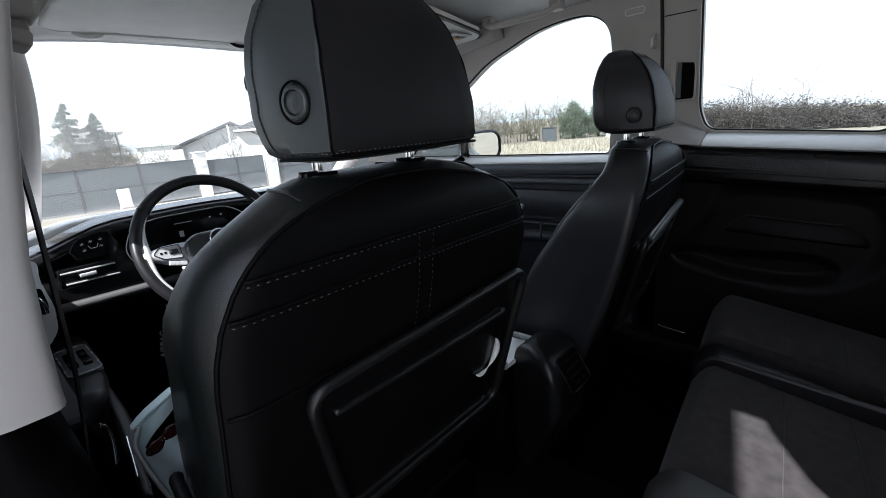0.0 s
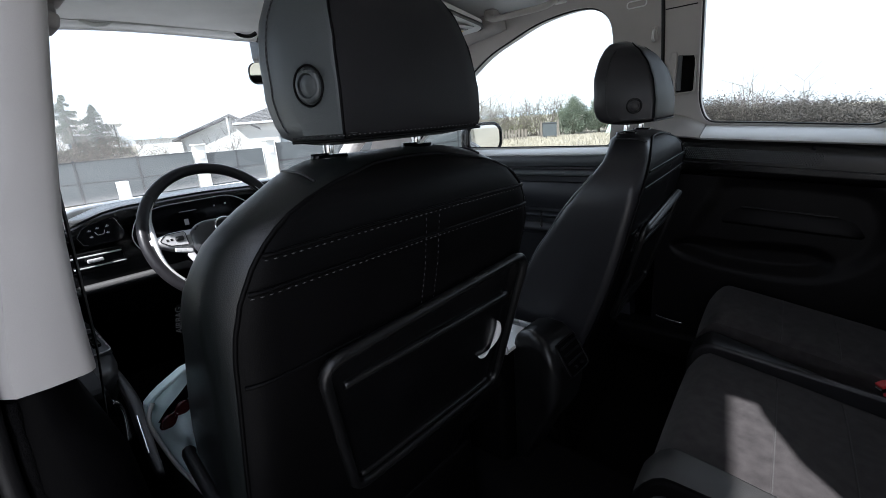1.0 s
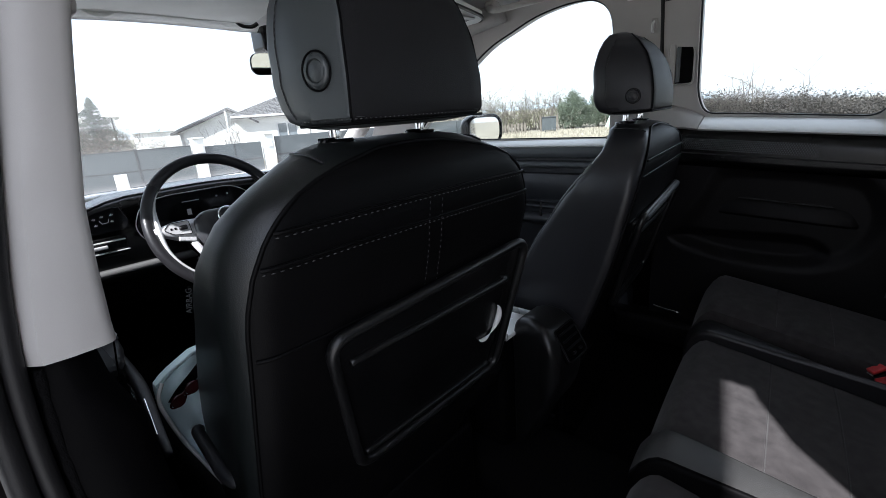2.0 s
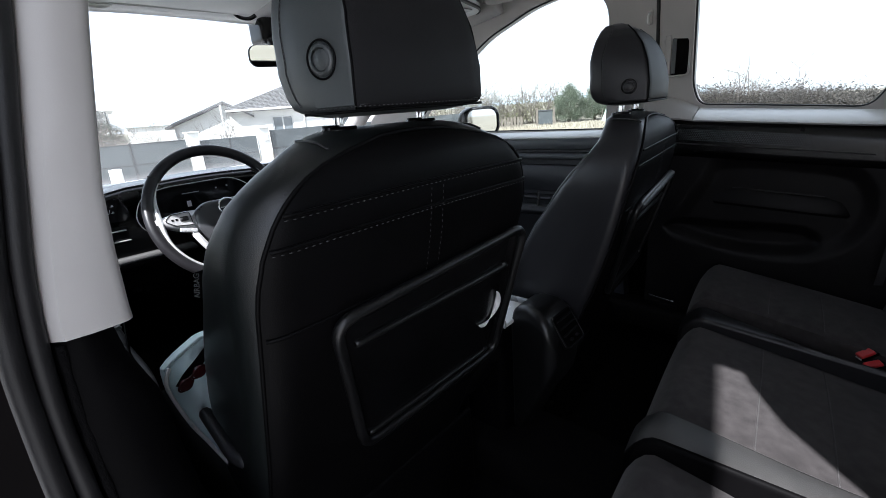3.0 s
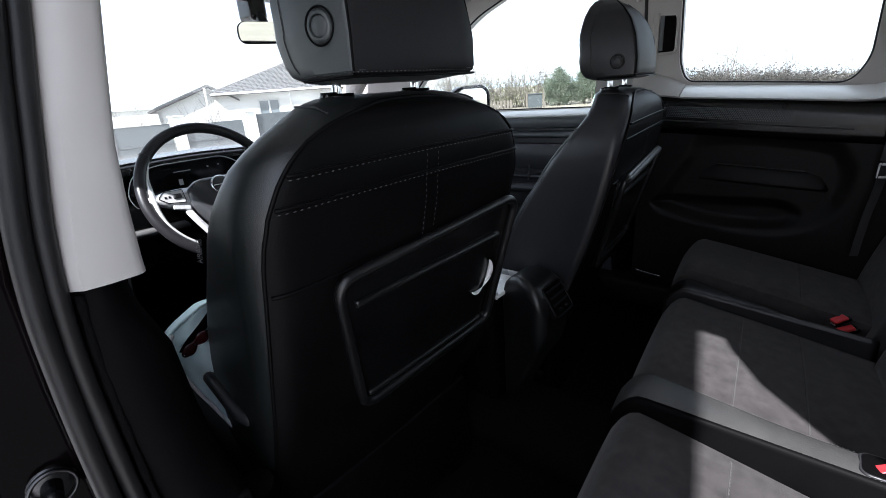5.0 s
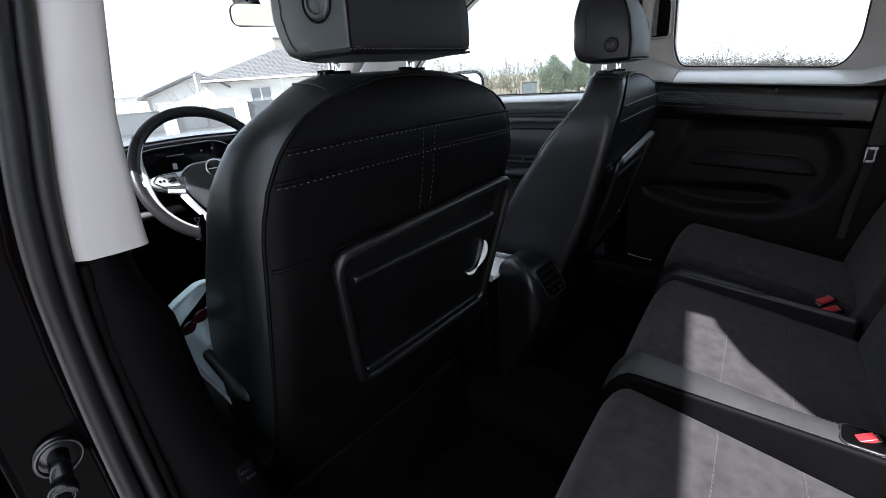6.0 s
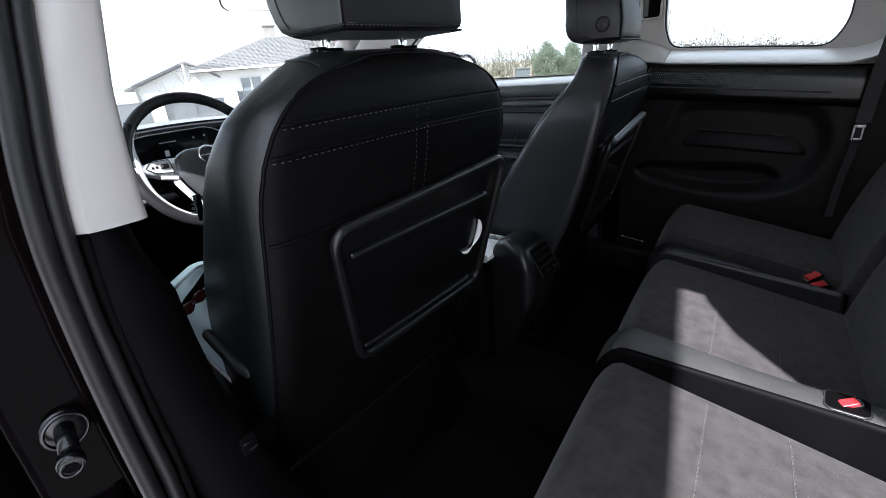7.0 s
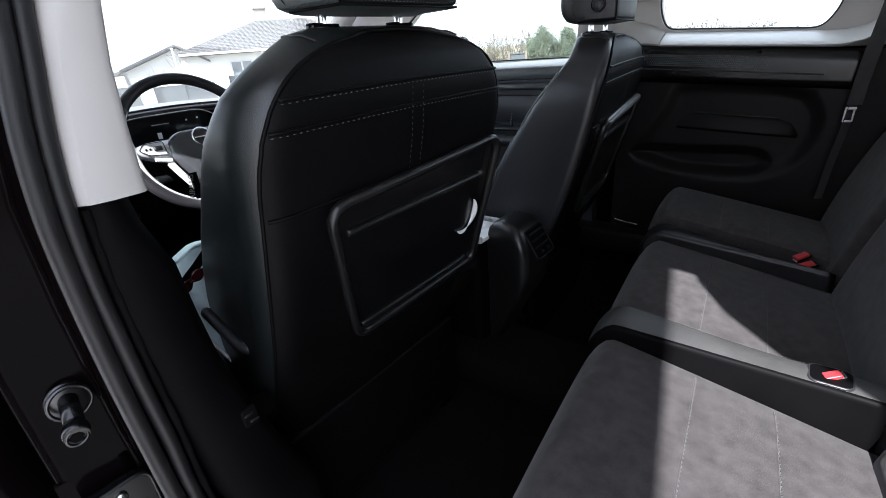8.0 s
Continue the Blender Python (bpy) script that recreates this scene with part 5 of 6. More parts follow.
def pillar_fittings():
    """Fittings on the far pillar."""
    g = thing("pillar_vent", (side_x(1.31) - 0.004, 0.027, 1.311), "black recessed belt slot in a grey frame", "belt slot")
    part("frame", tube([(0.0, y, z) for y, z in rounded(-0.036, 0.034, -0.060, 0.060, 0.012, 6)], 0.003, 8, closed=True), TRIM, g)
    part("recess", box((0.001, -0.010, 0.0), (0.008, 0.046, 0.114), 0.003), PLASTIC, g, "black recess")
    part("slider", box((-0.0035, 0.006, -0.004), (0.004, 0.012, 0.098), 0.0015), BANDGREY, g, "dark grey belt slider")
    part("shutter", box((0.0, 0.023, 0.0), (0.010, 0.018, 0.114), 0.003), TRIM, g)
    h = thing("coat_hook", (side_x(1.42) - 0.006, 0.105, 1.425), "small grey plastic hook on the pillar", "hook")
    part("hook_plate", box((0.0, 0, 0), (0.008, 0.018, 0.042), 0.004), TRIM, h)
    part("hook_arm", tube(smooth_path([(-0.002, 0, 0.012), (-0.014, 0.0, 0.004), (-0.016, 0.0, -0.012), (-0.006, 0.0, -0.018)], 5), 0.004, 8), SILL, h)
    a = thing("airbag_badge", (side_x(1.52) - 0.004, 0.155, 1.515), "small oval badge moulded in the pillar trim", "badge")
    part("plate", tube([(0, y, z) for y, z in rounded(-0.028, 0.028, -0.009, 0.009, 0.008, 5)], 0.0022, 6, closed=True), SILL, a)
    j = thing("trim_joint", (side_x(1.3) - 0.002, 0.082, 1.12), "dark gap between pillar and sliding door", "trim gap")
    part("gap", tube([(side_x(1.12 + z) - side_x(1.3) + 0.0, 0.0, z) for z in np.linspace(0, 0.46, 16)], 0.0055, 6), RUBBER, j)
    k = thing("trim_seam", (side_x(1.49) - 0.001, -0.02, 1.485), "fine horizontal seam across the pillar trim", "trim gap")
    part("seam", tube([(0, y, 0) for y in np.linspace(0.095, 0.012, 6)], 0.0016, 6), RUBBER, k)


pillar_fittings()


def grab_handle():
    g = thing("grab_handle", (0.655, 0.50, 1.572), "pale grey fold-down roof grab handle", "grab handle")
    part("grip", tube(smooth_path([(0.010, -0.135, 0.012), (-0.014, -0.124, -0.012), (-0.026, -0.09, -0.024), (-0.030, 0.0, -0.026), (-0.026, 0.09, -0.024), (-0.014, 0.124, -0.012), (0.010, 0.135, 0.012)], 6), 0.012, 12, flat=0.8), TRIM, g)
    for y in (-0.13, 0.13):
        part("mount", box((0.006, y, -0.002), (0.040, 0.042, 0.034), 0.008, 3), TRIM, g)


grab_handle()


# ---- dashboard and controls ----
def dashboard():
    d = thing("dashboard", (0, 1.25, 0.7), "black dashboard with gloss panels and slim air vents", "dashboard")

    def loc(geo):
        return [(v[0], v[1] - 1.25, v[2] - 0.7) for v in geo[0]], geo[1]
    rings = []
    for x in np.linspace(-0.70, 0.70, 29):
        hood = 0.010 * math.exp(-((x + 0.24) / 0.20) ** 2)
        drop = 0.06 * step(-0.45, -0.70, x) + 0.06 * step(0.45, 0.70, x)
        t = 1.056 + hood - drop
        rings.append([(x, y, z) for y, z in ((1.70, 0.98 - drop), (1.45, 1.03 - drop), (1.24, t + 0.004), (1.16, t - 0.002), (1.135, t - 0.018), (1.14, t - 0.035), (1.18, t - 0.06), (1.17, 0.955 - drop * 0.3), (1.125, 0.93 - drop * 0.3), (1.13, 0.80), (1.22, 0.68), (1.70, 0.60))])
    body = part("dash_body", loc(loft(rings)), SATIN, d)
    part("dash_top", loc(loft([[(x, y, z + 0.003) for x, y, z in r[:4]] + [(x, y, z - 0.004) for x, y, z in r[3::-1]] for r in rings])), DASHTOP, d, "glossy dark dashboard top")
    # pale strip whose colour stands in for the sky glare along the windscreen
    part("dash_glare", loc(loft([[(x, y, z - 0.045 * step(-0.48, -0.70, x)) for y, z in ((1.66, 1.031), (1.52, 1.046), (1.36, 1.055), (1.345, 1.048), (1.345, 1.01), (1.66, 1.0))] for x in np.linspace(-0.70, 0.68, 24)])), SILL, d, "pale strip painted as the glare along the windscreen")
    # instrument cluster and light panel
    part("cluster_frame", loc(tube([(x, 1.128, z) for x, z in outline([(-0.436, 0.925), (-0.453, 0.970), (-0.434, 1.015), (-0.412, 1.036), (-0.354, 1.046), (-0.167, 1.048), (-0.131, 1.034), (-0.086, 1.000), (-0.10, 0.93)], 0.02, 4)], 0.0016, 6, closed=True)), SILVER, d, "thin silver cluster outline")
    part("cluster_screen", loc(panel(outline([(-0.434, 0.93), (-0.448, 0.970), (-0.430, 1.012), (-0.408, 1.032), (-0.350, 1.042), (-0.170, 1.044), (-0.134, 1.030), (-0.092, 0.998), (-0.104, 0.935)], 0.03, 4), [], 0.008, lambda u, v, w: (u, 1.131 + w, v))), PIANO, d, "gloss black instrument screen", smooth=False)
    for c, size in (((-0.30, 1.130, 0.985), (0.012, 0.002, 0.018)), ((-0.29, 1.130, 1.018), (0.05, 0.002, 0.0022)), ((-0.21, 1.130, 1.02), (0.005, 0.002, 0.005)), ((-0.175, 1.130, 1.022), (0.005, 0.002, 0.005))):
        part("screen_mark", loc(box(c, size)), WHITE, d, "pale unlit display mark")
    lp = part("light_panel", loc(panel(outline([(-0.566, 0.972), (-0.574, 0.998), (-0.552, 1.024), (-0.480, 1.040), (-0.462, 1.000), (-0.474, 0.972)], 0.012, 4), [], 0.008, lambda u, v, w: (u, 1.128 + w, v))), PIANO, d, "gloss black light switch panel", smooth=False)
    for line in ([(-0.560, 1.016), (-0.572, 0.998), (-0.562, 0.976), (-0.552, 0.974)], [(-0.492, 1.036), (-0.480, 1.036), (-0.466, 1.000)]):
        part("panel_line", loc(tube([(x, 1.127, z) for x, z in line], 0.0009, 5)), DOORGREY, lp, "thin grey outline")
    part("screen_mark", loc(tube([(-0.531, 1.127, 1.006), (-0.526, 1.127, 0.997), (-0.512, 1.127, 0.998), (-0.508, 1.127, 1.008)], 0.0009, 5)), WHITE, lp, "small pale bracket")
    for cx, cz in ((-0.543, 1.011), (-0.524, 1.015), (-0.501, 1.017), (-0.541, 0.994), (-0.503, 0.999)):
        part("switch_mark", loc(joined([box((cx, 1.1265, cz), (0.008, 0.0015, 0.0014)), box((cx, 1.1265, cz + 0.0012), (0.0014, 0.0015, 0.006)), box((cx + 0.003, 1.1265, cz + 0.0012), (0.0012, 0.0015, 0.004))])), WHITE, lp, "small pale switch symbol")
    for cx in (-0.545, 0.56):
        v = part("air_vent", loc(box((cx, 1.135, 0.930), (0.130, 0.02, 0.052), 0.006)), PIANO, d, "slim air vent with bright blades")
        for k in range(2):
            part("vent_blade", loc(box((cx + 0.006 * k, 1.118, 0.947 - 0.030 * k), (0.120, 0.010, 0.0034), 0.0012)), SILVER, v)
        part("vent_frame", loc(tube([(x, 1.124, z) for x, z in rounded(cx - 0.064, cx + 0.064, 0.905, 0.957, 0.006, 3)], 0.0018, 6, closed=True)), PIANO, v)
        part("vent_tab", loc(box((cx - 0.004, 1.112, 0.934), (0.038, 0.008, 0.010), 0.003)), SILVER, v)
    # grey strip imitates the soft sheen across the lower dash
    part("dash_sheen", loc(loft([[(x, 1.112, 0.872), (x, 1.100, 0.866), (x, 1.100, 0.852), (x, 1.115, 0.845)] for x in np.linspace(-0.68, -0.2, 8)])), SHEENGREY, d, "grey strip painted as the sheen on the lower dash")
    part("centre_screen", loc(box((0.05, 1.15, 1.00), (0.24, 0.02, 0.14), 0.008)), PIANO, d, "gloss black centre screen")
    return d


dashboard()


def steering_wheel():
    cx, cy, cz, R = -0.268, 0.96, 0.970, 0.192
    w = thing("steering_wheel", (cx, cy, cz), "black leather steering wheel with satin silver spokes", "steering wheel")
    w.rotation_euler = (radians(-24), 0, 0)
    rim_pts = []
    for k in range(72):
        a = 2 * math.pi * k / 72
        r = R if math.sin(a) > -0.93 else min(R, R * 0.945 / -math.sin(a))
        rim_pts.append((r * math.cos(a), 0, r * math.sin(a)))
    part("rim", tube(rim_pts, 0.0155, 14, closed=True, up=(0, 1, 0)), LEATHER, w, "black leather rim")
    # silver inlay that swells where the spokes meet the rim and thins towards the bottom
    for sx in (-1, 1):
        arc, thick = [], []
        for k in range(44):
            a = radians(142 + 118 * k / 43)
            flat_low = 1.0 if math.sin(a) > -0.93 else 0.945 / -math.sin(a)
            swell = math.exp(-((math.degrees(a) - 178) / 18) ** 2)
            arc.append((-sx * (R - 0.013 - 0.006 * swell) * math.cos(a), -0.009, (R - 0.013 - 0.004 * swell) * math.sin(a) * flat_low))
            thick.append(0.0010 + 0.0036 * min(1.0, k / 10) + 0.0046 * swell)
        part("rim_inlay", tube(arc, thick, 10, flat=0.8), SILVER, w, "satin silver rim inlay")
    hub_line = outline([(-0.062, 0.036), (0.062, 0.036), (0.096, 0.008), (0.096, -0.036), (0.046, -0.122), (-0.046, -0.122), (-0.096, -0.036), (-0.096, 0.008)], 0.034, 6)
    hub = [[(x * s, y, z * s - 0.004) for x, z in hub_line] for s, y in ((0.92, 0.03), (1.0, 0.0), (1.0, -0.014), (0.96, -0.024), (0.86, -0.032), (0.66, -0.037), (0.36, -0.040))]
    part("hub", loft(hub), HUBSKIN, w, "smooth dark grey airbag hub")
    badge = part("badge", disc((0, -0.0425, 0.0), 0.029, 0.004, "y", 32, hollow=0.025), CHROME, w, "round chrome badge ring")
    part("badge_bar", box((0, -0.0425, 0.0), (0.044, 0.003, 0.004), 0.001), CHROME, badge)
    for sx in (-1, 1):
        sp = part("spoke", loft([[(sx * x, -0.012 + dy, z0), (sx * x, -0.021 + dy, z0 * 0.6 + z1 * 0.4), (sx * x, -0.021 + dy, z0 * 0.3 + z1 * 0.7), (sx * x, -0.012 + dy, z1), (sx * x, 0.004 + dy, (z0 + z1) / 2)] for x, z0, z1, dy in ((0.080, -0.054, 0.016, -0.004), (0.105, -0.048, 0.018, -0.002), (0.138, -0.036, 0.018, 0.0), (0.158, -0.024, 0.014, 0.003), (0.172, -0.016, 0.012, 0.006), (R - 0.006, -0.020, 0.020, 0.007))]), SILVER, w, "satin silver side spoke")
        key = outline([(sx * 0.102, -0.026), (sx * 0.102, 0.012), (sx * 0.150, 0.012), (sx * 0.167, -0.003), (sx * 0.146, -0.020)], 0.006, 4)
        pad = part("spoke_pad", panel(key, [], 0.006, lambda u, v, k: (u, -0.0255 + k, v)), SILVER, sp, "grey button pad", smooth=False)
        part("pad_outline", tube([(u, -0.0258, v) for u, v in key], 0.0011, 6, closed=True), SATIN, sp, "dark joint round the button pad")
        part("spoke_button", joined([box((sx * 0.120, -0.0275, -0.005), (0.022, 0.006, 0.013), 0.003), box((sx * 0.120, -0.0305, -0.005), (0.015, 0.004, 0.005), 0.0015)]), DOORGREY, sp, "dark rocker button")
        part("key_mark", joined([box((sx * (0.139 + 0.010 * k), -0.0262, -0.004), (0.005, 0.0015, 0.006), 0.0005) for k in range(2)]), SATIN, sp)
        part("lower_key", box((sx * 0.118, -0.0235, -0.038), (0.044, 0.005, 0.012), 0.003, m=Euler((0, radians(-14 * sx), 0)).to_matrix().to_4x4()), SILVER, sp, "pale lower key")
        part("lower_spoke", loft([[(sx * x - 0.010, -0.014, z), (sx * x - 0.007, -0.024, z), (sx * x + 0.007, -0.024, z), (sx * x + 0.010, -0.014, z), (sx * x, 0.0, z)] for x, z in ((0.104, -0.050), (0.092, -0.080), (0.076, -0.115), (0.062, -0.145), (0.054, -0.172))]), SILVER, w, "satin silver lower spoke")
        part("rim_seam", tube([(sx * (R + 0.0162 * math.cos(b)) * 0.76, 0.0162 * math.sin(b), (R + 0.0162 * math.cos(b)) * 0.65) for b in np.linspace(0, 2 * math.pi, 16)], 0.0010, 5), DOORGREY, w)
    part("column", tube([(0, 0.02, 0), (0, 0.16, -0.01), (0, 0.36, -0.02)], [0.05, 0.06, 0.075], 16), PLASTIC, w, "black steering column shroud")
    for sx in (-1, 1):
        part("stalk", tube(smooth_path([(sx * 0.05, 0.07, 0.0), (sx * 0.12, 0.06, 0.004), (sx * 0.185, 0.045, 0.012)], 5), [0.008 + 0.004 * i / 10 for i in range(11)], 10), SILVER if sx < 0 else SATIN, w, "control stalk with a rounded end")


steering_wheel()


def console():
    c = thing("centre_console", (0.0, 0.3, 0.36), "black centre console with rear air vents", "centre console")

    def loc(geo):
        return [(v[0], v[1] - 0.3, v[2] - 0.36) for v in geo[0]], geo[1]
    # rear end, rounded like a hood; (y, top, bottom, half width)
    rings = []
    for y, top, bot, w in ((0.010, 0.692, 0.640, 0.056), (0.013, 0.712, 0.622, 0.066), (0.022, 0.736, 0.598, 0.078), (0.036, 0.756, 0.572, 0.083), (0.060, 0.770, 0.535, 0.085), (0.095, 0.772, 0.46, 0.086), (0.122, 0.762, 0.40, 0.086), (0.134, 0.750, 0.38, 0.084), (0.138, 0.735, 0.38, 0.080)):
        rings.append([(x * (0.80 - 0.22 * step(0.03, 0.12, y)) + 0.028 + 0.014 * step(0.03, 0.12, y), y, z) for x, z in rounded(-w, w, bot, top, min(0.030, (top - bot) * 0.45), 7)])
    part("console_hood", loc(loft(rings)), HOODSKIN, c, "rounded black rear end")

    def face(x, s, out):
        # on the sloping rear face: s up the slope, out of it
        return (x, 0.022 + 0.536 * s - 0.844 * out, 0.717 + 0.844 * s + 0.536 * out)
    tip = Euler((radians(-32), 0, 0)).to_matrix().to_4x4()
    v = part("vent_panel", loc(box(face(0.034, 0, 0.004), (0.086, 0.014, 0.078), 0.006, 3, m=tip)), PLASTIC, c, "black rear vent panel")
    for k in range(3):
        part("vent_blade", loc(box(face(0.034, 0.024 - 0.017 * k, 0.0125), (0.066, 0.006, 0.004), 0.001, m=tip)), DOORBLACK, v)
    part("vent_frame", loc(tube([face(x, s, 0.0105) for x, s in rounded(-0.007, 0.075, -0.037, 0.037, 0.010, 4)], 0.0020, 6, closed=True)), DOORBLACK, v, "black frame round the vents")
    part("vent_wheel", loc(joined([box(face(0.020, -0.024, 0.013), (0.010, 0.008, 0.006), 0.002, m=tip), box(face(0.048, -0.024, 0.013), (0.010, 0.008, 0.006), 0.002, m=tip)])), DOORBLACK, v)
    part("console_body", loc(box((0.026, 0.54, 0.54), (0.145, 0.80, 0.36), 0.02, 3)), PLASTIC, c)
    part("armrest", loc(box((0.020, 0.42, 0.735), (0.13, 0.24, 0.05), 0.02, 4)), LEATHER, c, "black leather armrest lid")
    part("storage_tray", loc(box((0.020, 0.205, 0.7235), (0.120, 0.15, 0.010), 0.003)), SILL, c, "pale bright storage tray")
    for x in (-0.040, 0.094):
        part("tray_rail", loc(box((x, 0.172, 0.727), (0.008, 0.085, 0.018), 0.003)), SILVER, c, "thin bright tray rail")


console()


def tote_bag():
    b = thing("tote_bag", (-0.582, 0.45, 0.541), "pale blue cloth bag wedged beside the driver's seat", "bag")
    left = [(-0.074, -0.112, 0.316), (-0.078, -0.122, 0.292), (-0.068, -0.146, 0.240), (-0.055, -0.164, 0.204), (-0.040, -0.188, 0.160)]
    right = [(0.010, -0.122, 0.350), (0.006, -0.138, 0.318), (0.002, -0.160, 0.262), (-0.004, -0.176, 0.212), (-0.010, -0.198, 0.160)]
    front, back = [], []
    for i in range(25):
        u = i / 24
        a, c = lerp_path(left, u), lerp_path(right, u)
        row = []
        for k in range(17):
            v = k / 16
            q = a.lerp(c, v)
            fold = 0.008 * noise.noise((v * 3.0 + u, u * 5, 3)) + 0.003 * noise.noise((v * 9, u * 14, 8)) - 0.014 * math.sin(math.pi * min(1.0, v * 1.4)) * math.sin(math.pi * min(1.0, u + 0.15))
            row.append((q.x, q.y + fold, q.z + 0.014 * math.sin(math.pi * v) * (1 - u)))
        front.append(row)
        back.append([(x, y + 0.022, z) for x, y, z in row[::-1]])
    part("bag_body", loft([p + q for p, q in zip(front, back)]), BLUECLOTH, b, "pale blue cloth body")
    part("bag_hem", tube([Vector(q) + Vector((0, -0.001, 0.001)) for q in front[0]], 0.0028, 6), BLUECLOTH, b)
    part("bag_piping", tube(smooth_path([(-0.068, -0.118, 0.322), (-0.078, -0.124, 0.306), (-0.079, -0.131, 0.286), (-0.069, -0.154, 0.238), (-0.056, -0.172, 0.202), (-0.041, -0.196, 0.158)], 6), 0.0030, 8), SILL, b, "pale piping along the edge")
    part("bag_strap", strip(smooth_path([(-0.066, -0.140, 0.296), (-0.054, -0.146, 0.312), (-0.032, -0.152, 0.332), (0.006, -0.144, 0.358)], 6), 0.013, 0.003, (0.2, -1, 0.4)), PLASTIC, b, "dark strap across the bag")
    lever = thing("seat_lever", (-0.642, 0.195, 0.798), "dark grey seat lever beside the bag", "lever")
    part("lever_bar", tube(smooth_path([(0.006, 0.066, 0.006), (0.001, 0.052, 0.012), (-0.002, 0.0, 0.0), (-0.003, -0.036, -0.010), (0.006, -0.056, -0.018)], 6), [0.004] + [0.0085] * 22 + [0.006, 0.003], 10, flat=1.0), DOORGREY, lever, "dark grey grip")
    g = thing("sunglasses", (-0.645, 0.280, 0.853), "folded dark red acetate sunglasses on the bag", "sunglasses")
    part("frame", joined([tube([(-0.005 + 0.028 * math.cos(a), -0.02 * math.sin(a) * 0.3, 0.020 * math.sin(a)) for a in np.linspace(0, 2 * math.pi, 20)][:-1], 0.003, 6, closed=True), tube([(0.052 + 0.028 * math.cos(a), -0.006 * math.sin(a), 0.020 * math.sin(a)) for a in np.linspace(0, 2 * math.pi, 20)][:-1], 0.003, 6, closed=True)]), GLASSES, g)
    part("temple", tube(smooth_path([(-0.033, 0.0, 0.006), (0.02, 0.012, 0.004), (0.09, 0.016, -0.008)], 5), 0.0035, 6), GLASSES, g)
    part("lens", joined([disc((-0.005, 0.0, 0.0), 0.024, 0.002, "y", 20), disc((0.052, 0.0, 0.0), 0.024, 0.002, "y", 20)]), GLASSES, g, "dark lenses")

    g.scale = (0.42, 0.42, 0.42)
    g.rotation_euler = (0, radians(-28), 0)


tote_bag()


def mirror_inside():
    m = thing("rear_view_mirror", (0.088, 1.08, 1.420), "frameless rear view mirror on a black stalk under the roof", "mirror")
    shape = rounded(-0.115, 0.115, -0.034, 0.034, 0.026, 6)
    turn = Euler((radians(6), 0, radians(-18))).to_matrix().to_4x4()
    shell = [[tuple(turn @ Vector((x * s, y, z * s))) for x, z in shape] for s, y in ((0.96, 0.0), (1.0, 0.006), (0.95, 0.02), (0.7, 0.034), (0.3, 0.040))]
    part("shell", loft(shell), SATIN, m, "black mirror shell")
    part("mirror_glass", moved(panel([(x * 0.965, z * 0.965) for x, z in shape], [], 0.002, lambda u, v, w: (u, -0.003 - w * 0.3, v)), turn), MIRROR, m, "mirror glass", smooth=False)
    part("stalk", tube([(0.0, 0.03, 0.0), (0.0, 0.06, 0.05), (0.0, 0.12, 0.10)], [0.014, 0.018, 0.024], 12), SATIN, m)
    part("sensor_housing", box((0.0, 0.11, 0.10), (0.064, 0.10, 0.11), 0.02, 3), SATIN, m, "black sensor housing")


mirror_inside()


def mirror_outside():
    m = thing("door_mirror", (0.866, 0.85, 1.120), "door mirror with a black shell beyond the front window", "mirror")
    shape = rounded(-0.084, 0.084, -0.062, 0.062, 0.045, 7)
    turn = Euler((0, 0, radians(-24))).to_matrix().to_4x4()
    part("shell", loft([[tuple(turn @ Vector((x * s, y, z * s + 0.02))) for x, z in shape] for s, y in ((1.0, -0.018), (1.06, -0.008), (1.06, 0.03), (0.95, 0.06), (0.68, 0.085), (0.3, 0.095))]), SATIN, m, "black shell")
    part("mirror_glass", moved(panel([(x * 0.90, z * 0.90 + 0.02) for x, z in shape], [], 0.002, lambda u, v, w: (u, -0.0195 - w * 0.2, v)), turn), MIRROR, m, "mirror glass", smooth=False)
    part("glass_rim", moved(tube([(x * 0.97, -0.020, z * 0.97 + 0.02) for x, z in shape], 0.007, 8, closed=True), turn), SATIN, m, "black rim round the glass")
    part("arm", tube([(-0.10, 0.03, -0.03), (-0.16, 0.05, -0.06), (-0.20, 0.06, -0.07)], 0.022, 10), PAINT, m)


mirror_outside()


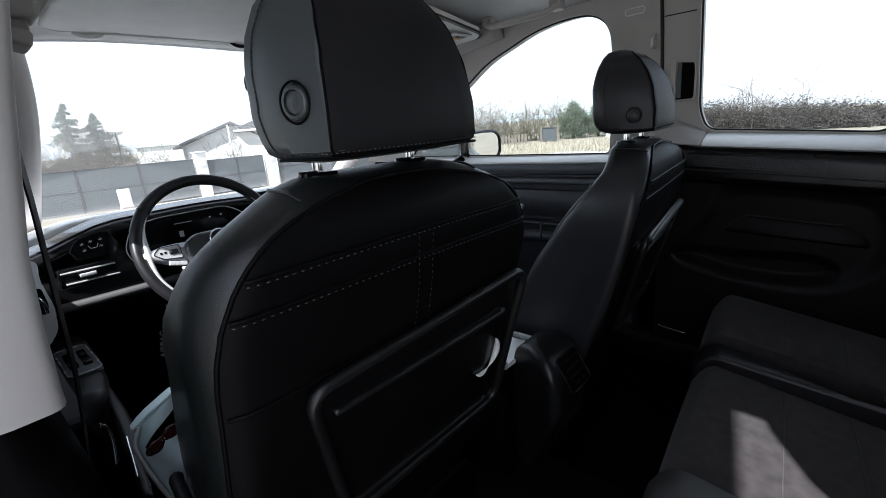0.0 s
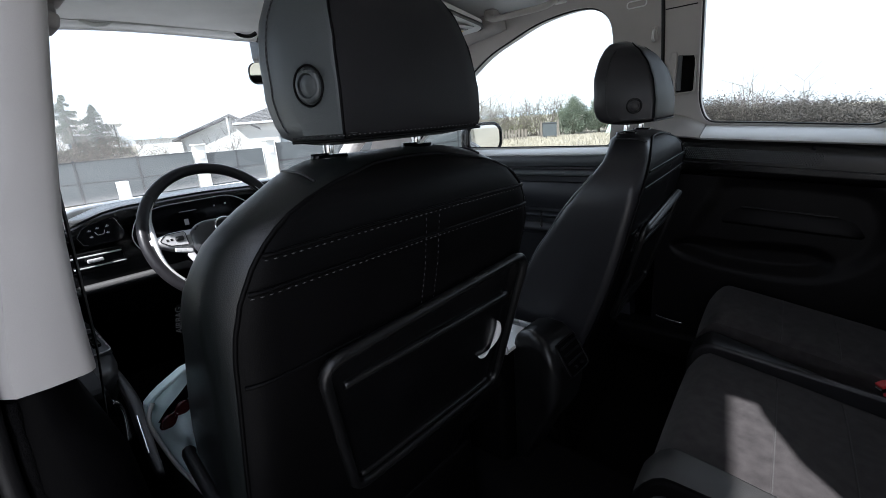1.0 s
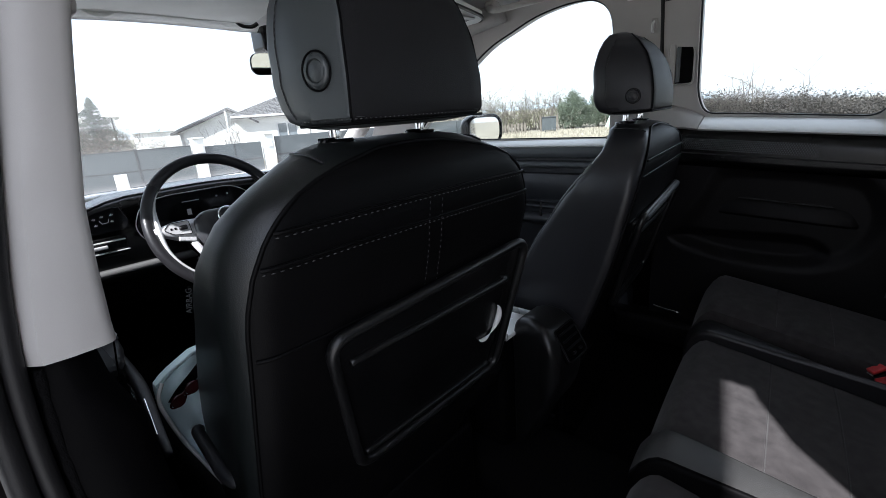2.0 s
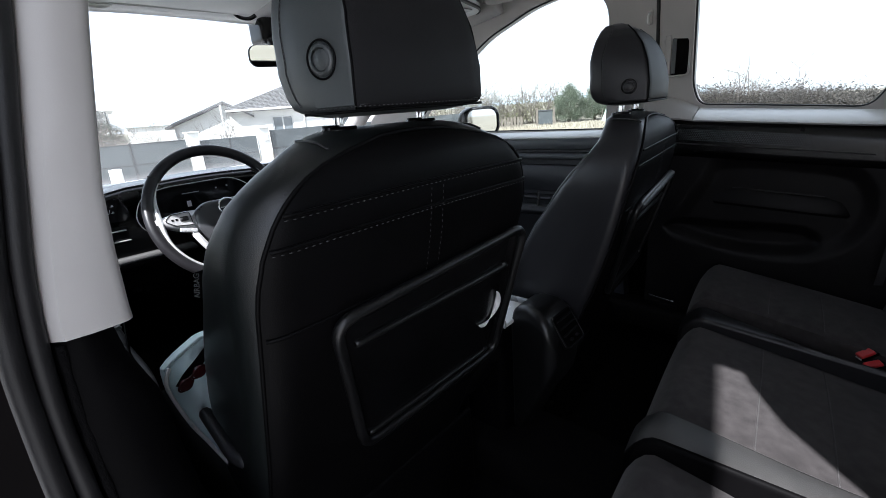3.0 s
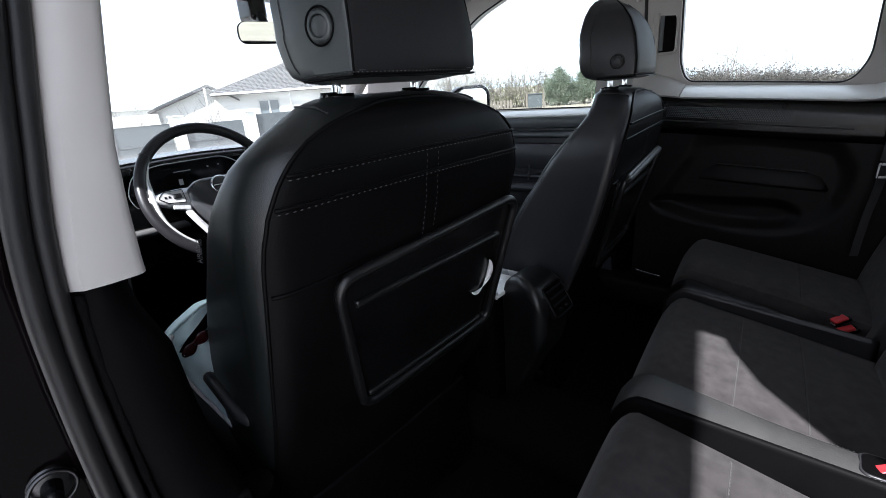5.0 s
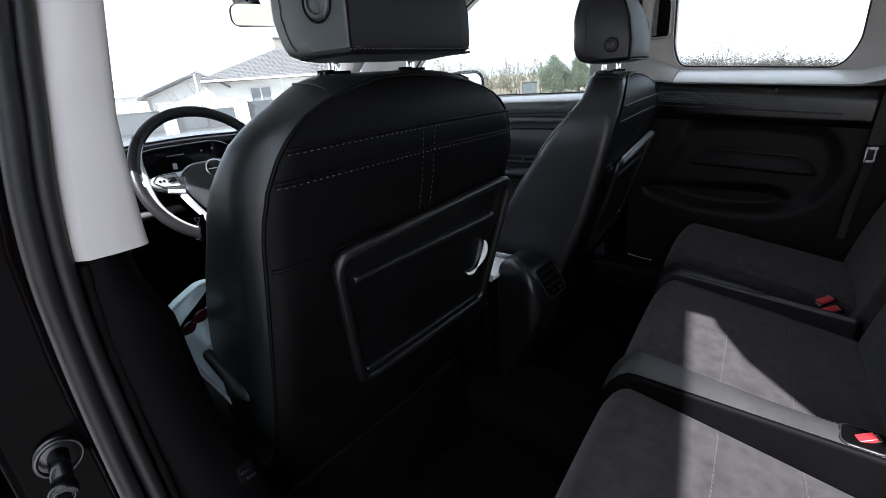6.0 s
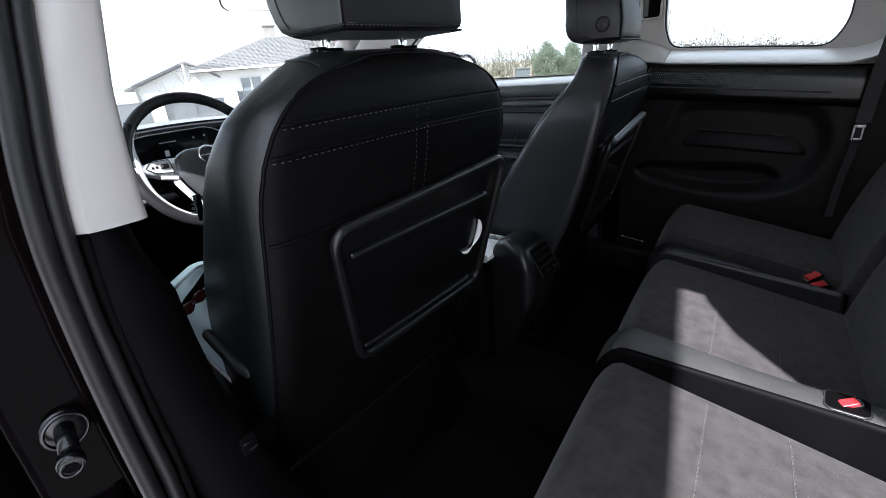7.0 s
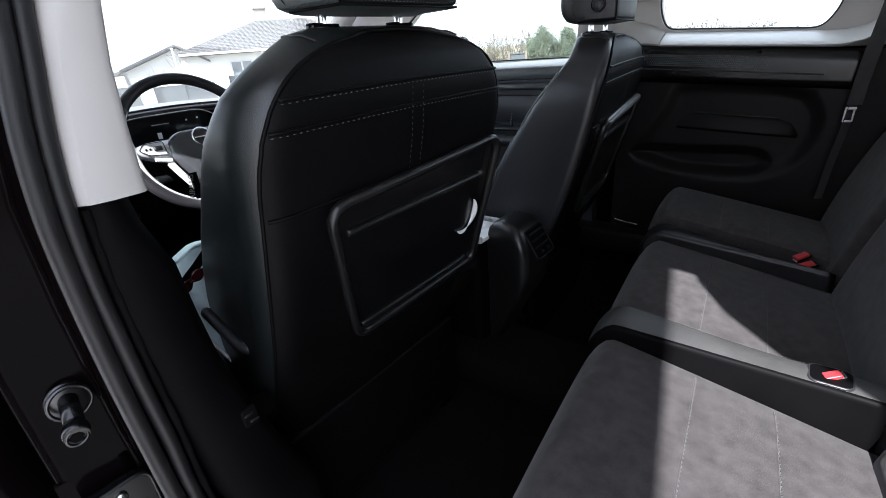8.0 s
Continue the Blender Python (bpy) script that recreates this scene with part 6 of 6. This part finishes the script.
# ---- outside: fence, houses, plants ----
def fence():
    h = 1.42
    f = thing("garden_fence", (0.50, 19.12, -0.6), "slate grey panel fence along the road", "fence")
    org = Vector((0.50, 19.12))
    runs = [(FENCE_LINE[0], FENCE_LINE[1], 8), (FENCE_LINE[1], FENCE_LINE[2], 3)]
    for a, b, n in runs:
        t = (b - a) / n
        ang = math.degrees(math.atan2(t.y, t.x))
        for k in range(n):
            c = a + t * (k + 0.5) - org
            m = Euler((0, 0, radians(ang))).to_matrix().to_4x4()
            L = t.length
            low = part("panel", box((0, 0, 0), (L - 0.07, 0.03, h * 0.46), 0.006, 1, m), FENCE, f, at=(c.x, c.y, 0.06 + h * 0.23))
            up = part("panel", box((0, 0, 0), (L - 0.07, 0.03, h * 0.48), 0.006, 1, m), FENCE, f, at=(c.x, c.y, 0.08 + h * 0.71))
            part("rail", joined([box((0, 0, 0), (L - 0.05, 0.05, 0.045), 0.004, 1, m), box((0, 0, h * 0.49), (L - 0.05, 0.05, 0.035), 0.004, 1, m)]), FENCE_DARK, f, at=(c.x, c.y, h * 0.485 + 0.041))
            p = a + t * k - org
            part("post", box((0, 0, 0), (0.07, 0.07, h + 0.06), 0.008, 1, m), FENCE_DARK, f, at=(p.x, p.y, (h + 0.06) / 2))
    for q, top in ((FENCE_LINE[2] + Vector((0.2, -0.04)), 1.66), (FENCE_LINE[3], 1.62)):
        g = thing("gate_pillar", (q.x, q.y, -0.62), "white rendered gate pillar with a flat cap", "gate pillar", "pillars of the gate")
        part("shaft", box((0, 0, top / 2), (0.36, 0.36, top), 0.012, 2), RENDERED, g)
        part("cap", box((0, 0, top + 0.03), (0.44, 0.44, 0.06), 0.015, 2), RENDERED, g)
        part("letter_box", box((0.0, -0.185, top - 0.35), (0.22, 0.03, 0.26), 0.01), SILL, g, "pale letter box")
    # gate leaf and the panels beyond
    a, b = FENCE_LINE[2] + Vector((0.42, -0.1)), FENCE_LINE[3] - Vector((0.24, -0.05))
    for name, a, b, n, top, lab, cat in (("driveway_gate", a, b, 2, 1.36, "grey two-leaf driveway gate between white pillars", "gate"), ("garden_fence", FENCE_LINE[3] + Vector((0.3, -0.07)), FENCE_LINE[4], 5, 1.52, "slate grey panel fence beyond the gate", "fence")):
        g = thing(name, (a.x, a.y, -0.6), lab, cat)
        t = (b - a) / n
        m = Euler((0, 0, math.atan2(t.y, t.x))).to_matrix().to_4x4()
        for k in range(n):
            c = t * (k + 0.5)
            part("panel", box((0, 0, 0), (t.length - 0.05, 0.035, top * 0.46), 0.006, 1, m), FENCE, g, at=(c.x, c.y, 0.06 + top * 0.23))
            part("panel", box((0, 0, 0), (t.length - 0.05, 0.035, top * 0.46), 0.006, 1, m), FENCE, g, at=(c.x, c.y, 0.09 + top * 0.70))
            part("rail", box((0, 0, 0), (t.length - 0.05, 0.045, 0.07), 0.004, 1, m), FENCE_DARK, g, at=(c.x, c.y, 0.075 + top * 0.465))
            part("post", box((0, 0, 0), (0.05, 0.06, top), 0.006, 1, m), FENCE_DARK, g, at=(t.x * k, t.y * k, top / 2))
    u = thing("utility_box", (3.32, 18.15, -0.6), "small white roadside utility cabinet", "utility box")
    part("cabinet", box((0, 0, 0.34), (0.34, 0.25, 0.68), 0.02, 2), RENDERED, u)
    part("cabinet_door", box((0, -0.128, 0.34), (0.28, 0.012, 0.56), 0.004), RENDERED, u)
    part("plinth", box((0, 0, 0.04), (0.38, 0.29, 0.08), 0.01), ASPHALT, u)


fence()


def tiles(parent, corners, rows, cols, name="tile"):
    """Rows of overlapping roof tiles on a slope given by eave left, eave right, ridge right, ridge left; one mesh each row group."""
    a, b, c, d = [Vector(q) for q in corners]
    nrm = (b - a).cross(d - a).normalized()
    if nrm.z < 0:
        nrm = -nrm
    geo = []
    for i in range(rows):
        t0, t1 = i / rows, (i + 1.12) / rows
        l0, r0, l1, r1 = a.lerp(d, t0), b.lerp(c, t0), a.lerp(d, min(1, t1)), b.lerp(c, min(1, t1))
        width = max(0.5, (r0 - l0).length)
        n = max(2, int(cols * width / max(0.5, (b - a).length)))
        for k in range(n):
            p, q, r, s = l0.lerp(r0, k / n), l0.lerp(r0, (k + 0.94) / n), l1.lerp(r1, (k + 0.94) / n), l1.lerp(r1, k / n)
            up = nrm * 0.05
            vs = [p + up, q + up, r + nrm * 0.012, s + nrm * 0.012, (p + q) / 2 + up * 1.6, (r + s) / 2 + nrm * 0.03, p, q]
            geo.append(([tuple(v) for v in vs], [(0, 4, 5, 3), (4, 1, 2, 5), (6, 7, 1, 4, 0)]))
    return part(name, joined(geo), ROOFTILE, parent, "overlapping grey brown roof tiles", smooth=False)


def house_main():
    """A white bungalow with a hipped roof and a low gabled wing."""
    h = thing("house", (13.0, 27.0, -0.6), "white bungalow with a grey brown hipped tile roof", "house", turn=-27)
    eave, ridge = 2.62, 4.35
    x0, x1, y0, y1 = -0.9, 10.5, -1.6, 7.5
    pane = [(1.0, 1.0), (2.2, 1.0), (2.2, 2.15), (1.0, 2.15)]
    pane2 = [(5.0, 0.9), (6.4, 0.9), (6.4, 2.15), (5.0, 2.15)]
    part("wall", panel([(x0, 0), (x1, 0), (x1, eave), (x0, eave)], [pane, pane2], 0.25, lambda u, v, w: (u, y0 + w, v)), RENDERED, h, "white rendered front wall", smooth=False)
    for xx in (x0, x1 - 0.25):
        part("wall", box((xx + 0.125, (y0 + y1) / 2, eave / 2), (0.25, y1 - y0 - 0.5, eave), 0.01), RENDERED, h)
    part("wall", box(((x0 + x1) / 2, y1 - 0.125, eave / 2), (x1 - x0, 0.25, eave), 0.01), RENDERED, h)
    for q in (pane, pane2):
        cx, cz = (q[0][0] + q[1][0]) / 2, (q[0][1] + q[2][1]) / 2
        ww, hh = q[1][0] - q[0][0], q[2][1] - q[0][1]
        win = part("window", joined([box((cx - ww / 2 + 0.04, y0 + 0.08, cz), (0.08, 0.07, hh), 0.01), box((cx + ww / 2 - 0.04, y0 + 0.08, cz), (0.08, 0.07, hh), 0.01), box((cx, y0 + 0.08, cz), (0.08, 0.07, hh), 0.01), box((cx, y0 + 0.08, cz + hh / 2 - 0.04), (ww, 0.07, 0.08), 0.01), box((cx, y0 + 0.08, cz - hh / 2 + 0.04), (ww, 0.07, 0.08), 0.01)]), WHITE, h, "white window frame")
        part("pane", box((cx, y0 + 0.11, cz), (ww, 0.02, hh)), DARKPANE, win, "dark window pane")
        part("sill", box((cx, y0 - 0.05, cz - hh / 2 - 0.03), (ww + 0.2, 0.2, 0.06), 0.01), SILL, win)
    o = 0.45
    A, B, C, D = (x0 - o, y0 - o, eave), (x1 + o, y0 - o, eave), (x1 + o, y1 + o, eave), (x0 - o, y1 + o, eave)
    my = (y0 + y1) / 2
    P, Q = (x0 + 4.2, my, ridge), (x1 - 4.2, my, ridge)
    roof = part("roof", joined([loft([[A, B, C, D], [(a[0], a[1], a[2] - 0.14) for a in (A, B, C, D)]]), ([A, B, C, D, P, Q], [(0, 1, 5, 4), (1, 2, 5), (2, 3, 4, 5), (3, 0, 4)])]), ROOFTILE, h, "hipped tile roof", smooth=False)
    tiles(roof, (A, B, Q, P), 20, 46)
    tiles(roof, (D, A, P, P), 20, 34)
    part("gutter", tube([(x0 - o, y0 - o - 0.05, eave - 0.05), (x1 + o, y0 - o - 0.05, eave - 0.05)], 0.06, 8), SILL, h, "pale gutter")
    part("downpipe", tube(smooth_path([(x0 + 3.6, y0 - o, eave - 0.1), (x0 + 3.7, y0 - 0.1, eave - 0.35), (x0 + 3.7, y0 - 0.06, 0.1)], 5), 0.04, 8), SILL, h)
    part("ridge_tiles", joined([tube([A, P], 0.09, 6), tube([B, Q], 0.09, 6), tube([P, Q], 0.09, 6)]), ROOFTILE, h)
    part("chimney", joined([box((P[0] + 0.3, my + 0.2, ridge + 0.25), (0.7, 0.5, 0.9), 0.02), box((P[0] + 0.3, my + 0.2, ridge + 0.72), (0.85, 0.65, 0.10), 0.02)]), BARK, h, "short chimney")
    w = thing("garage", (9.9, 27.6, -0.6), "low gabled wing with a tiled roof edge", "outbuilding", turn=-27)
    g0, g1, e2, p2, dp = -1.1, 2.6, 1.95, 2.95, 5.0
    mx = 1.6
    part("wall", panel([(g0, 0), (g1, 0), (g1, e2 + 0.4), (mx, p2), (g0, e2)], [], 0.25, lambda u, v, k: (u, -0.5 + k, v)), RENDERED, w, "pale gable wall", smooth=False)
    part("wall", box((g0 + 0.1, 2.0, e2 / 2), (0.2, 5.0, e2), 0.01), RENDERED, w)
    r = part("roof", joined([loft([[(g0 - 0.4, y, e2 - 0.12), (mx, y, p2 + 0.08), (mx, y, p2 + 0.20), (g0 - 0.4, y, e2)] for y in (-0.9, dp)]), loft([[(mx, y, p2 + 0.08), (g1 + 0.5, y, e2 + 0.2), (g1 + 0.5, y, e2 + 0.32), (mx, y, p2 + 0.20)] for y in (-0.9, dp)])]), ROOFTILE, w, "gabled roof with dark verge", smooth=False)
    part("verge_board", joined([box(((g0 - 0.4 + mx) / 2, -0.92, (e2 + p2) / 2 + 0.04), (2.55, 0.04, 0.14), m=Euler((0, -math.atan2(p2 - e2 + 0.14, mx - g0 + 0.4), 0)).to_matrix().to_4x4())]), FENCE_DARK, w)
    pole = thing("antenna_pole", (10.1, 24.6, -0.6), "thin white pole in front of the house", "pole")
    part("pole_shaft", tube([(0, 0, 0), (0, 0, 2.85)], 0.05, 8), RENDERED, pole)
    part("pole_cap", tube([(0, 0, 2.85), (0, 0, 2.88)], 0.06, 8), RENDERED, pole)


house_main()


def house_far():
    h = thing("house", (7.0, 40.5, -0.6), "tall pale house behind the conifers", "house", turn=-12)
    part("wall", box((0.0, 3.0, 1.75), (3.6, 6.0, 3.5), 0.02), RENDERED, h, "pale rendered walls")
    # roof in the pale wall colour, to imitate the bright haze over it
    part("roof", loft([[(-2.2, y, 3.45), (2.2, y, 3.45), (2.2, y, 3.60), (0.0, y, 4.6), (-2.2, y, 3.60)] for y in (-0.5, 6.5)]), RENDERED, h, "low roof paled to imitate haze", smooth=False)
    part("downpipe", tube([(1.65, -0.08, 3.4), (1.65, -0.08, 0)], 0.05, 8), FENCE_DARK, h)
    for x in (-0.9, 0.6):
        w = part("window", box((x, -0.02, 2.3), (0.8, 0.08, 1.1), 0.01), WHITE, h)
        part("pane", box((x, -0.065, 2.3), (0.66, 0.02, 0.95)), DARKPANE, w)
    far = thing("house", (21.0, 70.0, -0.6), "distant low house with a chimney", "house", turn=-15)
    part("wall", box((0, 2, 1.3), (7, 4, 2.6), 0.02), RENDERED, far)
    # roof in the hazy hill colour, so distance haze is painted in
    part("roof", loft([[(-3.8, y, 2.5), (3.8, y, 2.5), (1.5, 2, 3.9), (-1.5, 2, 3.9)] for y in (-0.3, 4.3)]), HILL, far, smooth=False)
    part("chimney", box((-0.8, 2, 4.1), (0.7, 0.5, 1.0), 0.02), RENDERED, far)


house_far()


def leaf_cloud(rng, centre_fn, count, size, flat=0.4):
    """Many small leaf blades, each a bent pair of triangles."""
    vs, fs = [], []
    for _ in range(count):
        c = Vector(centre_fn())
        d = Vector((rng.gauss(0, 1), rng.gauss(0, 1), rng.gauss(0, 1) * 0.7)).normalized()
        s = d.cross(Vector((rng.gauss(0, 1), rng.gauss(0, 1), rng.gauss(0, 1)))).normalized()
        k = size * rng.uniform(0.6, 1.4)
        i = len(vs)
        vs += [c - d * k, c + s * k * flat, c + d * k, c - s * k * flat + d.cross(s) * k * 0.3]
        fs += [(i, i + 1, i + 2), (i, i + 2, i + 3)]
    return [tuple(v) for v in vs], fs


def twig_geo(rng, base, way, length, r, depth, out, tips):
    """A branching bare shoot."""
    a = Vector(base)
    w = Vector(way).normalized()
    pts = [a]
    for k in range(3):
        w = (w + Vector((rng.gauss(0, 0.16), rng.gauss(0, 0.16), rng.gauss(0.05, 0.1)))).normalized()
        pts.append(pts[-1] + w * length / 3)
    out.append(tube(pts, [r, r * 0.8, r * 0.6, r * 0.4], 4 if depth else 3))
    tips.append(pts[-1])
    if depth:
        for k in range(rng.randint(3, 4)):
            p = pts[rng.randint(1, 3)]
            s = (w + Vector((rng.gauss(0, 0.7), rng.gauss(0, 0.7), rng.gauss(0.1, 0.5)))).normalized()
            twig_geo(rng, p, s, length * rng.uniform(0.45, 0.7), r * 0.5, depth - 1, out, tips)


def conifer(at, height, width, seed, label):
    rng = random.Random(seed)
    t = thing("conifer", (*at, -0.6), label, "conifer tree")
    part("trunk", tube([(0, 0, 0), (0.02, 0.02, height * 0.5), (0, 0, height * 0.97)], [width * 0.06, width * 0.04, 0.015], 8), BARK, t)
    limbs, leaves = [], []
    for k in range(84):
        u = (k + rng.random()) / 84
        z = height * (0.06 + 0.93 * u)
        L = width * (1 - u) ** 0.8 * rng.uniform(0.45, 1.15) * 0.70 + 0.06
        a = rng.uniform(0, 2 * math.pi)
        e = Vector((math.cos(a) * L, math.sin(a) * L, z + L * 0.1 - 0.08))
        limbs.append(tube([(0, 0, z), tuple(e)], [0.03 * (1 - u) + 0.008, 0.005], 4))
        def centre():
            f = rng.uniform(0.15, 1.05)
            return Vector((0, 0, z)).lerp(e, f) + Vector((rng.gauss(0, 0.07), rng.gauss(0, 0.07), rng.gauss(-0.05, 0.06))) * (0.5 + L * 0.6)
        leaves.append(leaf_cloud(rng, centre, int(160 + 190 * L), 0.034 + 0.014 * L, 0.24))
    part("limbs", joined(limbs), BARK, t)
    part("crown", joined(leaves), CONIFER, t, "dark needled crown", smooth=False)


conifer((4.15, 29.2), 4.6, 2.3, 3, "tall dark conifer behind the fence")
conifer((5.35, 29.5), 4.1, 2.4, 4, "smaller dark conifer behind the fence")


def broad_evergreen(at, height, width, seed, label):
    rng = random.Random(seed)
    t = thing("evergreen_tree", (*at, -0.6), label, "evergreen tree")
    part("trunk", tube([(0, 0, 0), (0.05, 0, height * 0.5), (0, 0.05, height * 0.8)], [0.14, 0.10, 0.04], 8), BARK, t)
    limbs, leaves = [], []
    for k in range(60):
        a, u = rng.uniform(0, 2 * math.pi), rng.random()
        L = width * (1 - (2 * abs(u - 0.35)) ** 2 * 0.6) * rng.uniform(0.6, 1.0)
        e = Vector((math.cos(a) * L, math.sin(a) * L, height * (0.15 + 0.85 * u)))
        limbs.append(tube([(0, 0, e.z * 0.7), tuple(e)], [0.035, 0.008], 4))
        leaves.append(leaf_cloud(rng, lambda: e * rng.uniform(0.8, 1.06) + Vector((rng.gauss(0, 0.20), rng.gauss(0, 0.20), rng.gauss(0, 0.18))), 240, 0.062, 0.3))
    part("limbs", joined(limbs), BARK, t)
    part("crown", joined(leaves), CONIFER, t, "dense dark green crown", smooth=False)


broad_evergreen((35.2, 17.2), 2.7, 1.35, 11, "dense dark green evergreen at the field's edge")
broad_evergreen((36.4, 15.6), 2.5, 1.3, 12, "dense dark green evergreen at the field's edge")
broad_evergreen((37.6, 14.0), 2.2, 1.2, 13, "dense dark green evergreen at the field's edge")


def thicket(name, line, height, end_height, spread, count, seed, leaf_mat, leaf_share, label, category="shrub", stem=1.0, leaf=0.05, depth=2, low=0.25):
    """Winter shrubs along a line, with brush and dull leaves among the shoots."""
    rng = random.Random(seed)
    geo, tips = [], []
    pts = [Vector(q) for q in line]
    for k in range(count):
        u = rng.random() * (len(pts) - 1)
        p = pts[int(u)].lerp(pts[int(u) + 1], u - int(u))
        b = Vector((p.x + rng.gauss(0, spread), p.y + rng.gauss(0, spread), -0.65))
        top = height + (end_height - height) * u / (len(pts) - 1)
        hh = top * rng.uniform(0.55, 1.12) * (0.85 + 0.4 * noise.noise((b.x * 0.35, b.y * 0.35, seed)))
        twig_geo(rng, b, (rng.gauss(0, 0.3), rng.gauss(0, 0.3), 1), hh * 0.62, (0.010 + 0.006 * hh) * stem, depth, geo, tips)
    ob = part(name, joined(geo), TWIG)
    tagged(ob, label, category, kind="stuff")
    if leaf_share:
        def centre():
            q = tips[rng.randrange(len(tips))]
            return Vector((q.x + rng.gauss(0, 0.14), q.y + rng.gauss(0, 0.14), -0.6 + (q.z + 0.6) * rng.uniform(low, 1.0) + rng.gauss(0, 0.06)))
        lv = part("shrub_leaves", leaf_cloud(rng, centre, int(len(tips) * leaf_share), leaf, 0.4), leaf_mat, smooth=False)
        tagged(lv, "withered leaves and brush on the winter shrubs", "shrub leaves", kind="stuff")


thicket("shrubs", [(-1.0, 26.6), (2.5, 25.8), (5.6, 25.0)], 5.4, 2.6, 0.8, 210, 21, TANBRUSH, 2.2, "tangled tan withered shrubs behind the fence", stem=0.6, leaf=0.035, depth=3)
thicket("hedge", [(6.0, 24.7), (9.2, 23.8)], 1.85, 1.7, 0.35, 80, 22, BUSHLEAF, 4.0, "low clipped hedge behind the fence", "hedge")
thicket("shrubs", [(8.9, 24.0), (10.0, 23.5)], 2.6, 2.6, 0.2, 26, 27, STRAW, 0.6, "tuft of pale pampas grass by the house", "shrub", stem=0.7)
thicket("shrubs", [(29.0, 26.0), (33.5, 22.5), (36.5, 19.5)], 5.0, 3.6, 1.2, 230, 23, BUSHLEAF, 2.8, "bare yellowish shrubs at the field's edge")
thicket("hedge", [(32.4, 9.6), (33.0, 7.1), (33.2, 4.2), (33.4, 1.7), (33.6, -0.8), (33.6, -4.2)], 2.2, 1.8, 0.6, 640, 24, BRUSH, 16.0, "dense bare brown hedge across the field", "hedge", stem=0.9, leaf=0.06, low=0.0)
thicket("saplings", [(33.4, 5.2), (33.4, 4.3)], 3.7, 3.7, 0.25, 18, 25, BRUSH, 0.5, "taller bare bush in the hedge", "bush", stem=0.9)
thicket("saplings", [(34.0, 2.7), (34.0, 1.9)], 5.0, 5.0, 0.15, 6, 26, BRUSH, 0.1, "thin bare saplings in the hedge", "sapling", stem=0.7)


def field_grass():
    rng = random.Random(31)
    vs, fs = [], []
    for _ in range(22000):
        r = 9 + 27 * rng.random() ** 0.7
        a = radians(rng.uniform(20, 66))
        x, y = r * math.sin(radians(90) - a), r * math.cos(radians(90) - a)
        z = ground_z(x, y) - 0.03
        h = rng.uniform(0.10, 0.30) * (0.5 + 0.5 * step(9, 16, r))
        w = 0.012 + 0.0006 * r
        b = rng.uniform(0, math.pi)
        lean = (rng.gauss(0, 0.08), rng.gauss(0, 0.08))
        i = len(vs)
        vs += [(x - w * math.cos(b), y - w * math.sin(b), z), (x + w * math.cos(b), y + w * math.sin(b), z), (x + lean[0], y + lean[1], z + h)]
        fs.append((i, i + 1, i + 2))
    ob = part("dry_grass", (vs, fs), STRAW, smooth=False)
    tagged(ob, "tufts of pale dry grass on the field", "grass", kind="stuff")


field_grass()


def farm_gate():
    g = thing("field_gate", (30.8, 17.0, -0.62), "grey metal gate between pale posts at the field's edge", "gate", turn=-62)
    for x in (-0.62, 0.62):
        part("post", box((x, 0, 0.66), (0.13, 0.13, 1.32), 0.02), BARK, g, "weathered grey post")
    part("gate_leaf", box((0, 0, 0.62), (1.04, 0.05, 1.10), 0.01), FENCE, g)
    part("gate_rail", joined([box((0, -0.04, 0.15), (1.06, 0.04, 0.06), 0.01), box((0, -0.04, 1.1), (1.06, 0.04, 0.06), 0.01)]), FENCE_DARK, g)
    w = thing("wire_fence", (30.0, 18.6, -0.6), "old grey paling fence beside the gate", "fence", turn=-58)
    for k in range(16):
        part("paling", box((-0.25 * k, 0, 0.38 + 0.03 * (k % 3)), (0.16, 0.03, 0.76), 0.005, 1), BARK, w)
    part("rail", box((-1.9, 0.03, 0.5), (4.0, 0.03, 0.06), 0.005, 1), BARK, w)
    # pale green sheet added to imitate a reflection in the front window
    n = thing("netting", (33.5, 13.8, -0.6), "pale green sheet that stands in for a window reflection", "netting", turn=-70)
    part("sheet", panel([(0, 0.05), (1.9, 0.05), (1.9, 0.75), (0.3, 0.85)], [], 0.02, lambda u, v, k: (u, k, v)), PALEGREEN, n, smooth=False)
    part("stake", joined([tube([(x, 0.03, 0), (x, 0.03, 0.95)], 0.025, 6) for x in (0.05, 1.0, 1.9)]), BARK, n)
    p = thing("utility_pole", (57.5, 13.6, -0.6), "thin dark utility pole beyond the hedge", "pole")
    part("pole_shaft", tube([(0, 0, 0), (0, 0, 5.4)], [0.09, 0.06], 8), BARK, p)
    part("pole_top", box((0, 0, 5.3), (0.5, 0.06, 0.06), 0.01), BARK, p)


farm_gate()


def hill():
    rings = []
    for i in range(60):
        a = radians(20 + 110 * i / 59)
        r = 900
        x, y = r * math.sin(a), r * math.cos(a)
        h = (9 - 60 * step(76, 84, math.degrees(a))) + 7 * noise.noise((i * 0.13, 0, 5)) + 2 * noise.noise((i * 0.6, 3, 5))
        rings.append([(x * 0.9, y * 0.9, h - 60), (x, y, h * 0.75), (x * 1.15, y * 1.15, h), (x * 1.3, y * 1.3, h - 60)])
    ob = part("backdrop", loft(rings), HILL)
    tagged(ob, "hazy blue grey hills on the horizon", "hills", kind="structure")


hill()
